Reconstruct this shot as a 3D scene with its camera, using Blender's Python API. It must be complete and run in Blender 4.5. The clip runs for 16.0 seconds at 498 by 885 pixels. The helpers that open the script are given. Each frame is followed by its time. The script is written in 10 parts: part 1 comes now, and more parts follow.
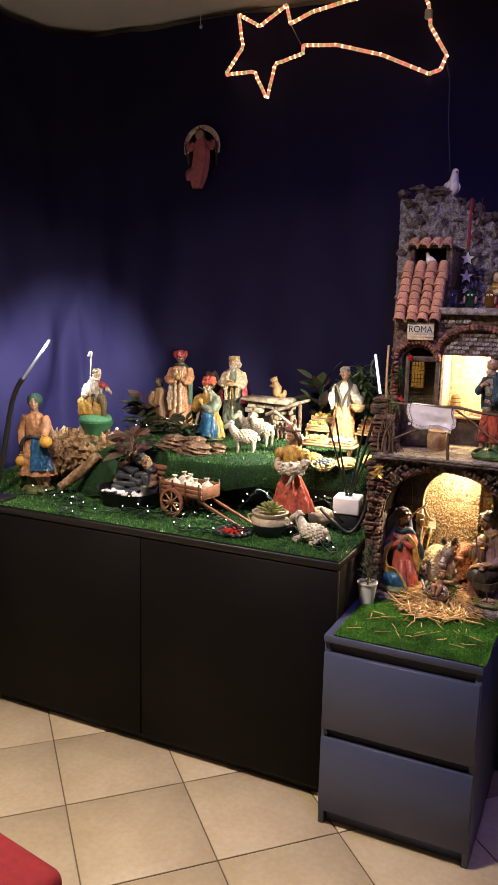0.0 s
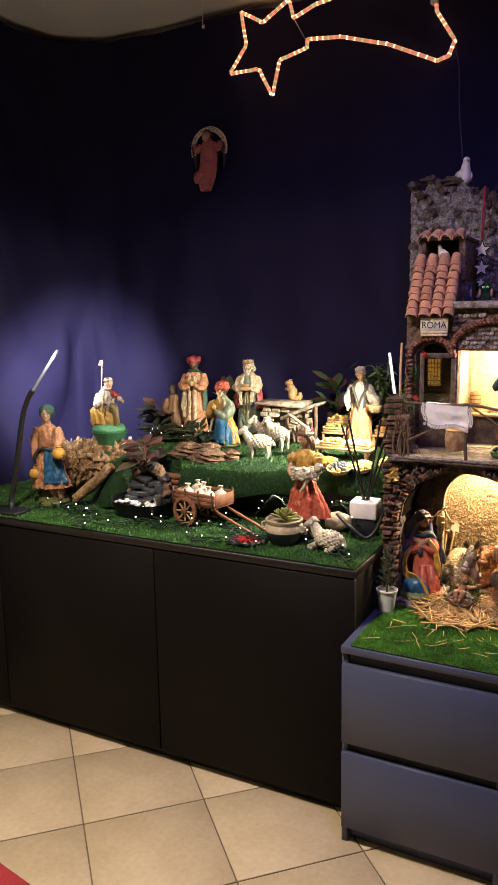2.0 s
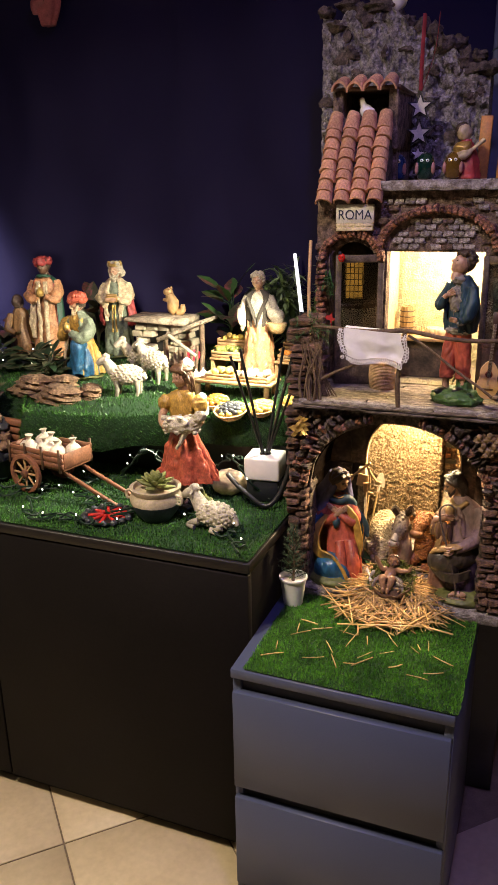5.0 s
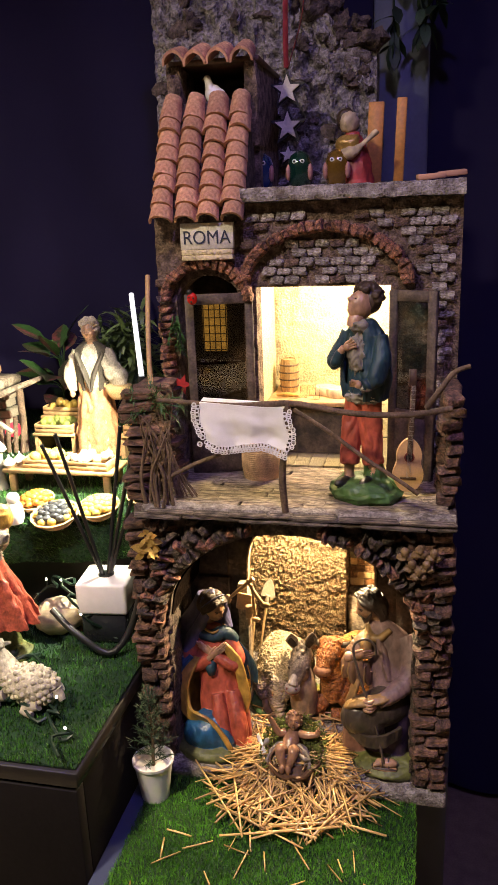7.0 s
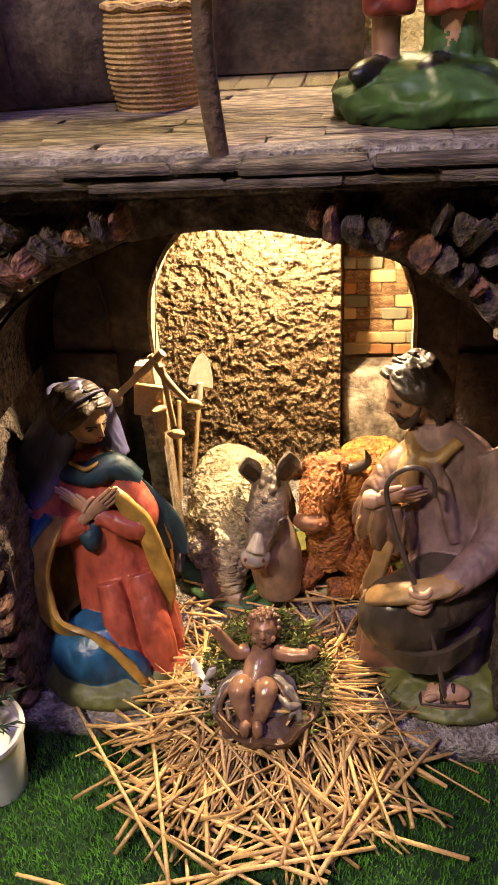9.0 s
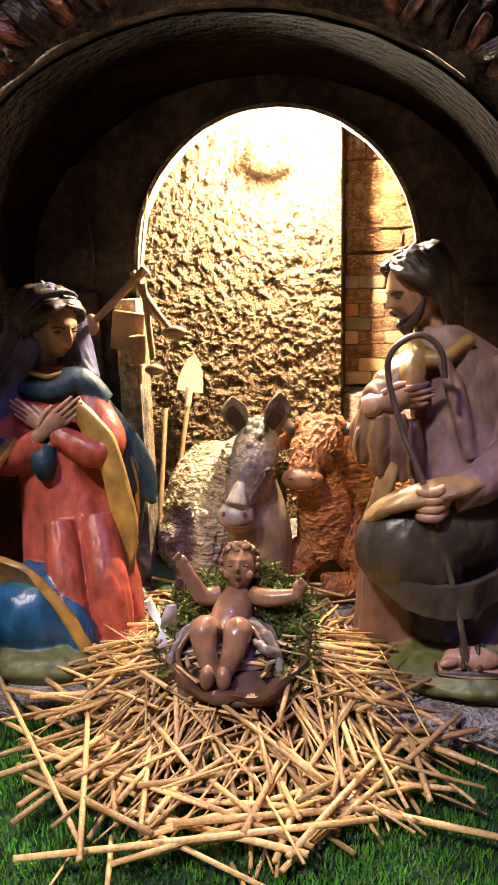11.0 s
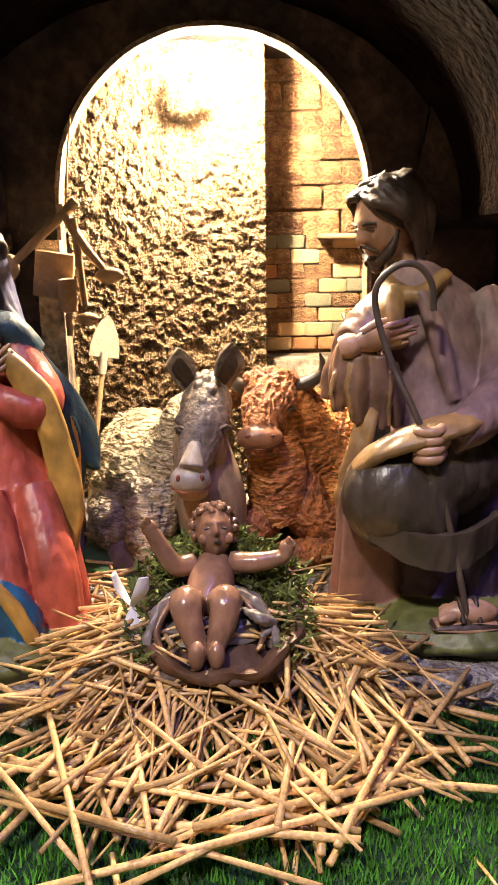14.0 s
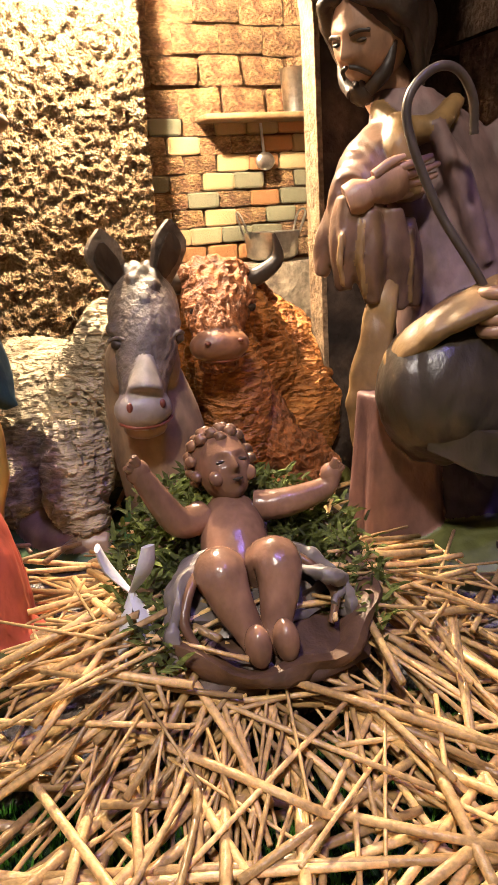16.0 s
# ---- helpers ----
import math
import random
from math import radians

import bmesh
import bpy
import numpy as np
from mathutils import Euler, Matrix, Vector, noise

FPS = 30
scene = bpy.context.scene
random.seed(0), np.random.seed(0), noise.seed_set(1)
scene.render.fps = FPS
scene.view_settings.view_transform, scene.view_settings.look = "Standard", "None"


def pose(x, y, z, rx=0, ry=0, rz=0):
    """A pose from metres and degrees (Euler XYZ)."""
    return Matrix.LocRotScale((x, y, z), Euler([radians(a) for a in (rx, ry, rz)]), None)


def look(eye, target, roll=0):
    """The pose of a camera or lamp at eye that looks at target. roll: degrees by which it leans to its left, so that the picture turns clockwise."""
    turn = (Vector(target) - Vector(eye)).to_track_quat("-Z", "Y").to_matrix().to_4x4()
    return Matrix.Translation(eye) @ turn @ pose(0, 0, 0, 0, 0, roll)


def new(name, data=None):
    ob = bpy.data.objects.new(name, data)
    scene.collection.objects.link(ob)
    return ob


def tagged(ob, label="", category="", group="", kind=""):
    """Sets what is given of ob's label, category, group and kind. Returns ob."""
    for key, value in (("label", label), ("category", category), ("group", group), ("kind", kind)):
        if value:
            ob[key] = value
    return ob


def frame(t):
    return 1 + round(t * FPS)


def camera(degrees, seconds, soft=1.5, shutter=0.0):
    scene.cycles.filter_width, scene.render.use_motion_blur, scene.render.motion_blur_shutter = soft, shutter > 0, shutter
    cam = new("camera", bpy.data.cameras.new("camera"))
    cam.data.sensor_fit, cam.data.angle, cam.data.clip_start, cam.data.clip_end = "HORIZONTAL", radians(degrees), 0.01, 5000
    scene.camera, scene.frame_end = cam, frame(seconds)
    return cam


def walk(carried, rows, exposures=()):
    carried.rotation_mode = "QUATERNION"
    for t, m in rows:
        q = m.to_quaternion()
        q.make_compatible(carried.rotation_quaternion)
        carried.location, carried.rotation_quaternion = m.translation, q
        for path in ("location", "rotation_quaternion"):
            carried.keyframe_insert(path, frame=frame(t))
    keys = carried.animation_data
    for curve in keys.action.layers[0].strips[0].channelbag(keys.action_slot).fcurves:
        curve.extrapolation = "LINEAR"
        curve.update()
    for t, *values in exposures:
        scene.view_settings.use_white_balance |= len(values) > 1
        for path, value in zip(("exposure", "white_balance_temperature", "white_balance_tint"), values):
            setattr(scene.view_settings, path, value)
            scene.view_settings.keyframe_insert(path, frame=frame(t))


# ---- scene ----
from mathutils.bvhtree import BVHTree

cam = camera(36.1, 16.0)
PATH = [
    (0, (0.609, -1.784, 1.388), (-0.227, -0.002, 1.038), 1.3),
    (0.5, (0.609, -1.78, 1.392), (-0.227, 0.001, 1.032), 1.6),
    (1, (0.614, -1.771, 1.386), (-0.23, 0.008, 1.032), 1.5),
    (1.5, (0.629, -1.738, 1.387), (-0.255, 0.022, 1.037), 0.4),
    (2, (0.648, -1.695, 1.385), (-0.274, 0.046, 1.043), -1.0),
    (2.5, (0.588, -1.64, 1.389), (-0.269, 0.127, 1.008), -0.2),
    (3, (0.541, -1.554, 1.384), (-0.187, 0.253, 0.932), 0.7),
    (3.5, (0.497, -1.484, 1.385), (-0.152, 0.347, 0.912), 1.4),
    (3.7, (0.486, -1.454, 1.385), (-0.134, 0.381, 0.885), 1.3),
    (5.8, (0.478, -0.876, 1.356), (-0.256, 0.864, 0.699), -2.0),
    (6, (0.449, -0.832, 1.346), (-0.211, 0.937, 0.686), -2.3),
    (6.5, (0.408, -0.722, 1.361), (-0.073, 1.128, 0.771), -1.4),
    (7, (0.395, -0.612, 1.354), (-0.034, 1.261, 0.798), -2.1),
    (7.5, (0.386, -0.422, 1.347), (-0.076, 1.41, 0.69), -2.3),
    (8, (0.363, -0.258, 1.279), (-0.075, 1.476, 0.382), -3.0),
    (8.5, (0.288, -0.126, 1.172), (0.009, 1.536, 0.094), -4.5),
    (9, (0.293, -0.052, 1.063), (0.020, 1.611, -0.013), -4.2),
    (9.2, (0.305, -0.025, 0.995), (0.039, 1.659, -0.051), -4.8),
    (11.3, (0.303, -0.081, 0.823), (-0.007, 1.845, 0.379), -1.3),
    (11.5, (0.298, -0.082, 0.820), (-0.019, 1.843, 0.381), -1.6),
    (12, (0.290, -0.080, 0.809), (-0.026, 1.838, 0.338), -1.1),
    (12.5, (0.280, -0.082, 0.809), (-0.001, 1.838, 0.323), -0.6),
    (13, (0.278, -0.081, 0.804), (-0.001, 1.843, 0.332), -0.6),
    (13.5, (0.274, -0.079, 0.799), (0.040, 1.853, 0.337), -0.7),
    (14, (0.230, -0.036, 0.785), (0.321, 1.903, 0.305), -0.8),
    (14.5, (0.186, -0.008, 0.771), (0.651, 1.880, 0.304), -2.2),
    (15, (0.169, 0.037, 0.753), (0.660, 1.919, 0.286), -3.1),
    (15.5, (0.165, 0.064, 0.742), (0.775, 1.903, 0.244), -5.1),
    (16, (0.155, 0.090, 0.732), (0.760, 1.906, 0.151), -3.6),
]
walk(cam, [(t, look(eye, target, roll)) for t, eye, target, roll in PATH],
     [(0, 0, 6500, 10), (1.1, 0, 6500, 10), (1.4, 0, 5700, 14), (1.6, 0, 5700, 14), (1.9, 0, 6700, 8), (2.2, 0, 6700, 8), (2.5, 0, 5900, 13), (2.8, 0, 6600, 9), (6, 0, 6900, 6), (7.5, 0.0, 6900, 6), (8.2, -0.1, 6800, 7), (8.6, -0.15, 6800, 7), (9.2, -0.02, 6600, 10), (11.5, 0.25, 5800, 10), (13.5, 0.25, 5800, 10), (16, 0.0, 5800, 10)])

# ---------------------------------------------------------------- world and light
world = bpy.data.worlds.new("room_dark")
scene.world = world
world.use_nodes = True
world.node_tree.nodes["Background"].inputs[0].default_value = (0.30, 0.28, 0.75, 1)
world.node_tree.nodes["Background"].inputs[1].default_value = 0.002


def lamp(name, kind, m, power, colour, size=0.05, size_y=0.0, spot=0.0, blend=0.5):
    data = bpy.data.lights.new(name, kind)
    data.energy, data.color = power, colour
    if kind == "AREA":
        data.shape = "RECTANGLE" if size_y else "DISK"
        data.size = size
        if size_y:
            data.size_y = size_y
    else:
        data.shadow_soft_size = size
        if kind == "SPOT":
            data.spot_size, data.spot_blend = radians(spot), blend
    ob = new(name, data)
    ob.matrix_world = m
    return ob


# warm ceiling lamp of the room, above and before the scene
room = lamp("room_lamp", "AREA", look((-0.42, -0.80, 2.44), (-0.38, -0.68, 0)), 37.0, (1.0, 0.83, 0.64), 0.20)
room.data.spread = radians(138)
# violet decoration light under the ceiling in front of the tower
lamp("violet_lamp", "AREA", look((0.42, -0.42, 2.42), (0.20, 0.2, 0.7)), 6.5, (0.34, 0.26, 1.0), 0.08).data.spread = radians(132)
# bulb in the grotto and in the upper room of the tower
lamp("grotto_lamp", "POINT", pose(0.234, 0.548, 0.918), 17.5, (1.0, 0.75, 0.45), 0.008)
lamp("upper_room_lamp", "POINT", pose(0.29, 0.575, 1.245), 6.5, (1.0, 0.80, 0.52), 0.012)
# the two bendable LED lights
lamp("led_left_light", "SPOT", look((-1.052, 0.200, 1.258), (-1.57, 0.92, 1.00)), 128.0, (0.88, 0.90, 1.0), 0.02, spot=72, blend=1.0)
lamp("led_left_tube_light", "POINT", pose(-1.070, 0.180, 1.240), 2.2, (0.92, 0.93, 1.0), 0.02)
lamp("led_right_light", "SPOT", look((-0.050, 0.52, 1.19), (-0.52, 0.46, 0.86)), 56.0, (1.0, 0.93, 0.74), 0.02, spot=124, blend=0.8)


# ---------------------------------------------------------------- materials
def mat(name, col, rough=0.6, var=0.25, scale=30.0, bump=0.2, bscale=None, metal=0.0, col2=None, mix=0.5, sharp=0.15,
        rand=0.0, emit=None, power=0.0, spec=0.5, coat=0.0, dist=0.002, sheen=0.0, island=0.0, stretch=1.0):
    """Painted or natural surface: base colour varied by coarse and fine noise, with fine relief."""
    m = bpy.data.materials.new(name)
    m.use_nodes = True
    nt = m.node_tree
    n, li = nt.nodes, nt.links
    b = n["Principled BSDF"]
    tc = n.new("ShaderNodeTexCoord")
    big = n.new("ShaderNodeTexNoise")
    big.inputs["Scale"].default_value, big.inputs["Detail"].default_value = scale, 6
    li.new(tc.outputs["Object"], big.inputs["Vector"])
    fine = n.new("ShaderNodeTexNoise")
    fine.inputs["Scale"].default_value, fine.inputs["Detail"].default_value = bscale or scale * 6, 4
    mp = n.new("ShaderNodeMapping")
    mp.inputs["Scale"].default_value = (1, 1, stretch)
    li.new(tc.outputs["Object"], mp.inputs["Vector"])
    li.new(mp.outputs["Vector"], fine.inputs["Vector"])
    ramp = n.new("ShaderNodeValToRGB")
    c2 = col2 or tuple(c * (1 - var) for c in col)
    ramp.color_ramp.elements[0].position, ramp.color_ramp.elements[1].position = mix - sharp, mix + sharp
    ramp.color_ramp.elements[0].color, ramp.color_ramp.elements[1].color = (*c2, 1), (*col, 1)
    li.new(big.outputs["Fac"], ramp.inputs["Fac"])
    hsv = n.new("ShaderNodeHueSaturation")
    li.new(ramp.outputs["Color"], hsv.inputs["Color"])
    val = n.new("ShaderNodeMapRange")
    val.inputs["To Min"].default_value, val.inputs["To Max"].default_value = 1 - var * 0.7, 1 + var * 0.7
    val.inputs["From Min"].default_value, val.inputs["From Max"].default_value = 0.3, 0.7
    li.new(fine.outputs["Fac"], val.inputs["Value"])
    out = val.outputs["Result"]
    if rand or island:
        if island:
            src = n.new("ShaderNodeNewGeometry").outputs["Random Per Island"]
        else:
            src = n.new("ShaderNodeObjectInfo").outputs["Random"]
        r2 = n.new("ShaderNodeMapRange")
        k = rand or island
        r2.inputs["To Min"].default_value, r2.inputs["To Max"].default_value = 1 - k, 1 + k
        li.new(src, r2.inputs["Value"])
        mul = n.new("ShaderNodeMath")
        mul.operation = "MULTIPLY"
        li.new(out, mul.inputs[0]), li.new(r2.outputs["Result"], mul.inputs[1])
        out = mul.outputs["Value"]
    li.new(out, hsv.inputs["Value"])
    li.new(hsv.outputs["Color"], b.inputs["Base Color"])
    b.inputs["Roughness"].default_value, b.inputs["Metallic"].default_value = rough, metal
    b.inputs["Specular IOR Level"].default_value, b.inputs["Coat Weight"].default_value = spec, coat
    b.inputs["Sheen Weight"].default_value = sheen
    if bump:
        bp = n.new("ShaderNodeBump")
        bp.inputs["Strength"].default_value, bp.inputs["Distance"].default_value = bump, dist
        li.new(fine.outputs["Fac"], bp.inputs["Height"])
        li.new(bp.outputs["Normal"], b.inputs["Normal"])
    if emit:
        b.inputs["Emission Color"].default_value, b.inputs["Emission Strength"].default_value = (*emit, 1), power
    return m


def paint(name, col, rough=0.42, **k):
    """Antiqued statue paint with a dark wash."""
    k.setdefault("var", 0.45)
    k.setdefault("scale", 28)
    k.setdefault("bump", 0.35)
    k.setdefault("bscale", 120)
    k.setdefault("stretch", 0.6)
    k.setdefault("dist", 0.003)
    return mat("paint_" + name, col, rough, **k)


CURTAIN = mat("navy_fabric", (0.0165, 0.0135, 0.047), 0.75, 0.16, 3.0, 0.25, 900, spec=0.12, dist=0.0006)
CEILING = mat("ceiling_paint", (0.74, 0.71, 0.66), 0.9, 0.06, 3.0, 0.1, 120)
WALL = mat("wall_paint", (0.40, 0.37, 0.34), 0.9, 0.06, 3.0, 0.1, 120)
TILE = mat("floor_tile_glaze", (0.54, 0.445, 0.295), 0.52, 0.10, 9.0, 0.05, 60, rand=0.05, col2=(0.48, 0.385, 0.245))
GROUT = mat("grout", (0.20, 0.15, 0.10), 0.95, 0.2, 40.0)
BLACKWOOD = mat("black_brown_laminate", (0.0058, 0.0044, 0.0042), 0.60, 0.35, 5.0, 0.12, 160, spec=0.14)
BLACKEDGE = mat("black_laminate_edge", (0.010, 0.008, 0.007), 0.45, 0.3, 20.0)
# grey laminate of the chest, violet light mixed into its base colour
GREYLAM = mat("violet_lit_grey_laminate", (0.056, 0.068, 0.130), 0.40, 0.07, 5.0, 0.04, 300)
GREYDARK = mat("grey_recess", (0.035, 0.038, 0.05), 0.6, 0.1, 10.0)
TURFBASE = mat("turf_backing", (0.010, 0.040, 0.012), 0.95, 0.4, 60.0)
GRASS = mat("turf_blade", (0.115, 0.330, 0.034), 0.30, 0.35, 14.0, 0.0, col2=(0.034, 0.120, 0.012), island=0.45)
GRASSDARK = mat("dark_turf_blade", (0.060, 0.185, 0.026), 0.34, 0.4, 14.0, 0.0, col2=(0.022, 0.080, 0.012), island=0.5)
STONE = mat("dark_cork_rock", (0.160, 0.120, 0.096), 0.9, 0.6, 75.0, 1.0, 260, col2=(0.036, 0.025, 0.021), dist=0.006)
# pale copy of the rock, with light on ledges and edges put into its colour
STONELIT = mat("pale_lit_rock", (0.44, 0.40, 0.37), 0.92, 0.6, 70.0, 1.0, 330, col2=(0.110, 0.085, 0.072), mix=0.52, sharp=0.20, dist=0.006)
BRICK = mat("rough_brick", (0.185, 0.095, 0.066), 0.9, 0.6, 1.6, 1.0, 7.0, rand=0.42, dist=0.004, col2=(0.040, 0.024, 0.020))
ARCHBRICK = mat("arch_brick", (0.400, 0.175, 0.105), 0.9, 0.6, 1.8, 1.0, 7.0, rand=0.35, dist=0.004, col2=(0.060, 0.030, 0.024))
PLASTER = mat("gold_cork_plaster", (0.46, 0.34, 0.20), 0.26, 0.45, 150.0, 1.0, 560, col2=(0.20, 0.115, 0.055), mix=0.48, sharp=0.22, dist=0.010)
PLASTERW = mat("cream_plaster", (0.70, 0.58, 0.36), 0.7, 0.25, 70.0, 0.9, 260, dist=0.005)
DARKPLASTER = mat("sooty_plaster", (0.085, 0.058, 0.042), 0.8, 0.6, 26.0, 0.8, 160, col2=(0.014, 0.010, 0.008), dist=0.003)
KBRICK = mat("kitchen_brick", (0.38, 0.225, 0.095), 0.6, 0.6, 2.2, 1.0, 11.0, rand=0.30, dist=0.006, col2=(0.16, 0.070, 0.030))
CHIP = mat("rock_chip", (0.140, 0.100, 0.080), 0.9, 0.6, 1.8, 1.0, 7.0, rand=0.3, col2=(0.030, 0.020, 0.018), dist=0.006)
OLDBRICK = mat("old_brown_brick", (0.215, 0.135, 0.098), 0.92, 0.6, 1.8, 1.0, 8.0, rand=0.3, col2=(0.055, 0.034, 0.028), dist=0.004)
PALEBRICK = mat("whitened_brick", (0.40, 0.365, 0.34), 0.92, 0.6, 1.8, 1.0, 6.0, rand=0.35, col2=(0.110, 0.080, 0.068), dist=0.004)
ROOFTILE = mat("terracotta_tile", (0.540, 0.310, 0.190), 0.85, 0.45, 1.7, 0.8, 9.0, rand=0.22, col2=(0.38, 0.170, 0.110), dist=0.002)
WOODGREY = mat("weathered_wood", (0.460, 0.370, 0.270), 0.85, 0.5, 40.0, 0.9, 200, rand=0.2, col2=(0.075, 0.056, 0.042), dist=0.003)
WOOD = mat("light_wood", (0.42, 0.26, 0.12), 0.6, 0.3, 30.0, 0.4, 200, rand=0.2)
WOODDARK = mat("dark_wood", (0.115, 0.060, 0.032), 0.55, 0.4, 30.0, 0.5, 200, rand=0.2)
WOODRED = mat("red_brown_wood", (0.235, 0.095, 0.050), 0.55, 0.4, 30.0, 0.5, 200, rand=0.2)
TWIG = mat("bark_twig", (0.150, 0.095, 0.060), 0.85, 0.5, 60.0, 0.9, 300)
STRAW = mat("straw_stalk", (0.600, 0.395, 0.165), 0.28, 0.4, 60.0, 0.3, 500, island=0.50, col2=(0.46, 0.280, 0.110))
WICKER = mat("jute_wicker", (0.56, 0.37, 0.18), 0.85, 0.4, 120.0, 0.8, 700)
WHITE = mat("white_glaze", (0.78, 0.76, 0.74), 0.3, 0.05, 20.0, 0.05)
WHITECLOTH = mat("white_linen", (0.72, 0.70, 0.70), 0.85, 0.08, 60.0, 0.4, 900, dist=0.0006)
BLACK = mat("black_plastic", (0.012, 0.012, 0.013), 0.4, 0.2, 40.0, 0.1)
CABLE = mat("dark_green_cable", (0.010, 0.028, 0.016), 0.45, 0.2, 60.0, 0.1)
METAL = mat("brushed_tin", (0.60, 0.58, 0.54), 0.32, 0.2, 60.0, 0.2, metal=1.0)
LEDON = mat("led_tube_lit", (0.9, 0.9, 0.9), 0.4, 0.0, 5.0, 0.0, emit=(0.88, 0.92, 1.0), power=0.9)
LEDDOT = mat("led_dot_lit", (0.9, 0.9, 0.9), 0.4, 0.0, 5.0, 0.0, emit=(1.0, 0.90, 0.78), power=4.0)
GLASS = mat("clear_glass", (1, 1, 1), 0.04, 0.0, 5.0, 0.0)
GLASS.node_tree.nodes["Principled BSDF"].inputs["Transmission Weight"].default_value = 1.0


# ---------------------------------------------------------------- building kit
def finish(name, bm, mats, smooth=True):
    me = bpy.data.meshes.new(name)
    bm.normal_update()
    bm.to_mesh(me)
    bm.free()
    for m in mats if isinstance(mats, (list, tuple)) else [mats]:
        me.materials.append(m)
    if smooth:
        me.polygons.foreach_set("use_smooth", [True] * len(me.polygons))
        me.set_sharp_from_angle(angle=radians(52))
    return me


def part(name, bm, material, parent, label="", smooth=True):
    ob = new(name, finish(name, bm, material, smooth))
    ob.parent = parent
    return tagged(ob, label)


def thing(name, label, category, group="", kind="", m=None, bm=None, material=None, smooth=True):
    ob = new(name, finish(name, bm, material, smooth) if bm else None)
    if m is not None:
        ob.matrix_basis = m
    return tagged(ob, label, category, group, kind)


def box(bm, x0, x1, y0, y1, z0, z1, bevel=0.0, mi=0, m=None, jitter=0.0, seg=1):
    vs = [bm.verts.new((x, y, z)) for z in (z0, z1) for y in (y0, y1) for x in (x0, x1)]
    fs = [bm.faces.new([vs[i] for i in f]) for f in ((0, 2, 3, 1), (4, 5, 7, 6), (0, 1, 5, 4), (2, 6, 7, 3), (0, 4, 6, 2), (1, 3, 7, 5))]
    if jitter:
        for v in vs:
            v.co += Vector([random.uniform(-jitter, jitter) for _ in range(3)])
    new_vs = set(vs)
    if bevel:
        r = bmesh.ops.bevel(bm, geom=list({e for f in fs for e in f.edges}), offset=bevel, segments=seg, affect="EDGES", profile=0.5)
        new_vs |= {v for f in r["faces"] for v in f.verts}
        fs = [f for f in fs if f.is_valid] + list(r["faces"])
    for f in fs:
        f.material_index = mi
    if m is not None:
        for v in {v for v in new_vs if v.is_valid}:
            v.co = m @ v.co
    return fs


def catmull(keys, n):
    keys = np.array(keys, float)
    k = len(keys)
    out = []
    for s in np.linspace(0, k - 1, n):
        i = min(int(s), k - 2)
        u = s - i
        p0, p1, p2, p3 = keys[max(i - 1, 0)], keys[i], keys[i + 1], keys[min(i + 2, k - 1)]
        out.append(0.5 * (2 * p1 + (p2 - p0) * u + (2 * p0 - 5 * p1 + 4 * p2 - p3) * u * u + (3 * p1 - p0 - 3 * p2 + p3) * u ** 3))
    return np.array(out).tolist()


def skin(bm, rings, mi=0, cap=True, closed=True):
    """Faces between rings of equal length."""
    made = [[bm.verts.new(p) for p in r] for r in rings]
    n = len(made[0])
    for a, b in zip(made, made[1:]):
        for i in range(n if closed else n - 1):
            j = (i + 1) % n
            bm.faces.new((a[i], a[j], b[j], b[i])).material_index = mi
    if cap and closed:
        for r, flip in ((made[0], True), (made[-1], False)):
            bm.faces.new(r[::-1] if flip else r).material_index = mi
    return made


def loft(bm, keys, mi=0, n=16, seg=24, folds=0, amp=0.0, phase=0.0, low=True, m=None):
    """Upright body from keys (x, y, z, rx, ry); folds: drapery that deepens towards the hem."""
    s = catmull(keys, n)
    rings = []
    for k, (x, y, z, rx, ry) in enumerate(s):
        w = (1 - k / (n - 1)) if low else 1.0
        ring = []
        for i in range(seg):
            a = 2 * math.pi * i / seg
            f = 1 + amp * (0.25 + w) * (math.cos(folds * a + phase + 1.3 * math.sin(2 * a + phase) + 0.8 * w) if folds else 0)
            ring.append(Vector((x + max(rx, 0.0004) * f * math.cos(a), y + max(ry, 0.0004) * f * math.sin(a), z)))
        rings.append([m @ p for p in ring] if m is not None else ring)
    skin(bm, rings, mi)


def tube(bm, pts, r, mi=0, n=None, seg=10, m=None, flat=1.0):
    """Tapered round limb, twig or cable along points; r: one radius, or one for each point."""
    r = r if isinstance(r, (list, tuple)) else [r] * len(pts)
    s = catmull([(*p, q) for p, q in zip(pts, r)], n or max(2, 3 * len(pts) - 2)) if len(pts) > 2 or n else [(*p, q) for p, q in zip(pts, r)]
    rings, up = [], Vector((0.13, 0.21, 0.97))
    for k in range(len(s)):
        d = Vector(s[min(k + 1, len(s) - 1)][:3]) - Vector(s[max(k - 1, 0)][:3])
        d = d.normalized() if d.length > 1e-9 else Vector((0, 0, 1))
        if abs(d.dot(up)) > 0.95:
            up = Vector((0.9, 0.3, 0.1))
        a = d.cross(up).normalized()
        up = a.cross(d).normalized()
        c = Vector(s[k][:3])
        ring = [c + max(float(s[k][3]), 1e-4) * (a * math.cos(t) + up * flat * math.sin(t)) for t in (2 * math.pi * i / seg for i in range(seg))]
        rings.append([m @ p for p in ring] if m is not None else ring)
    skin(bm, rings, mi)


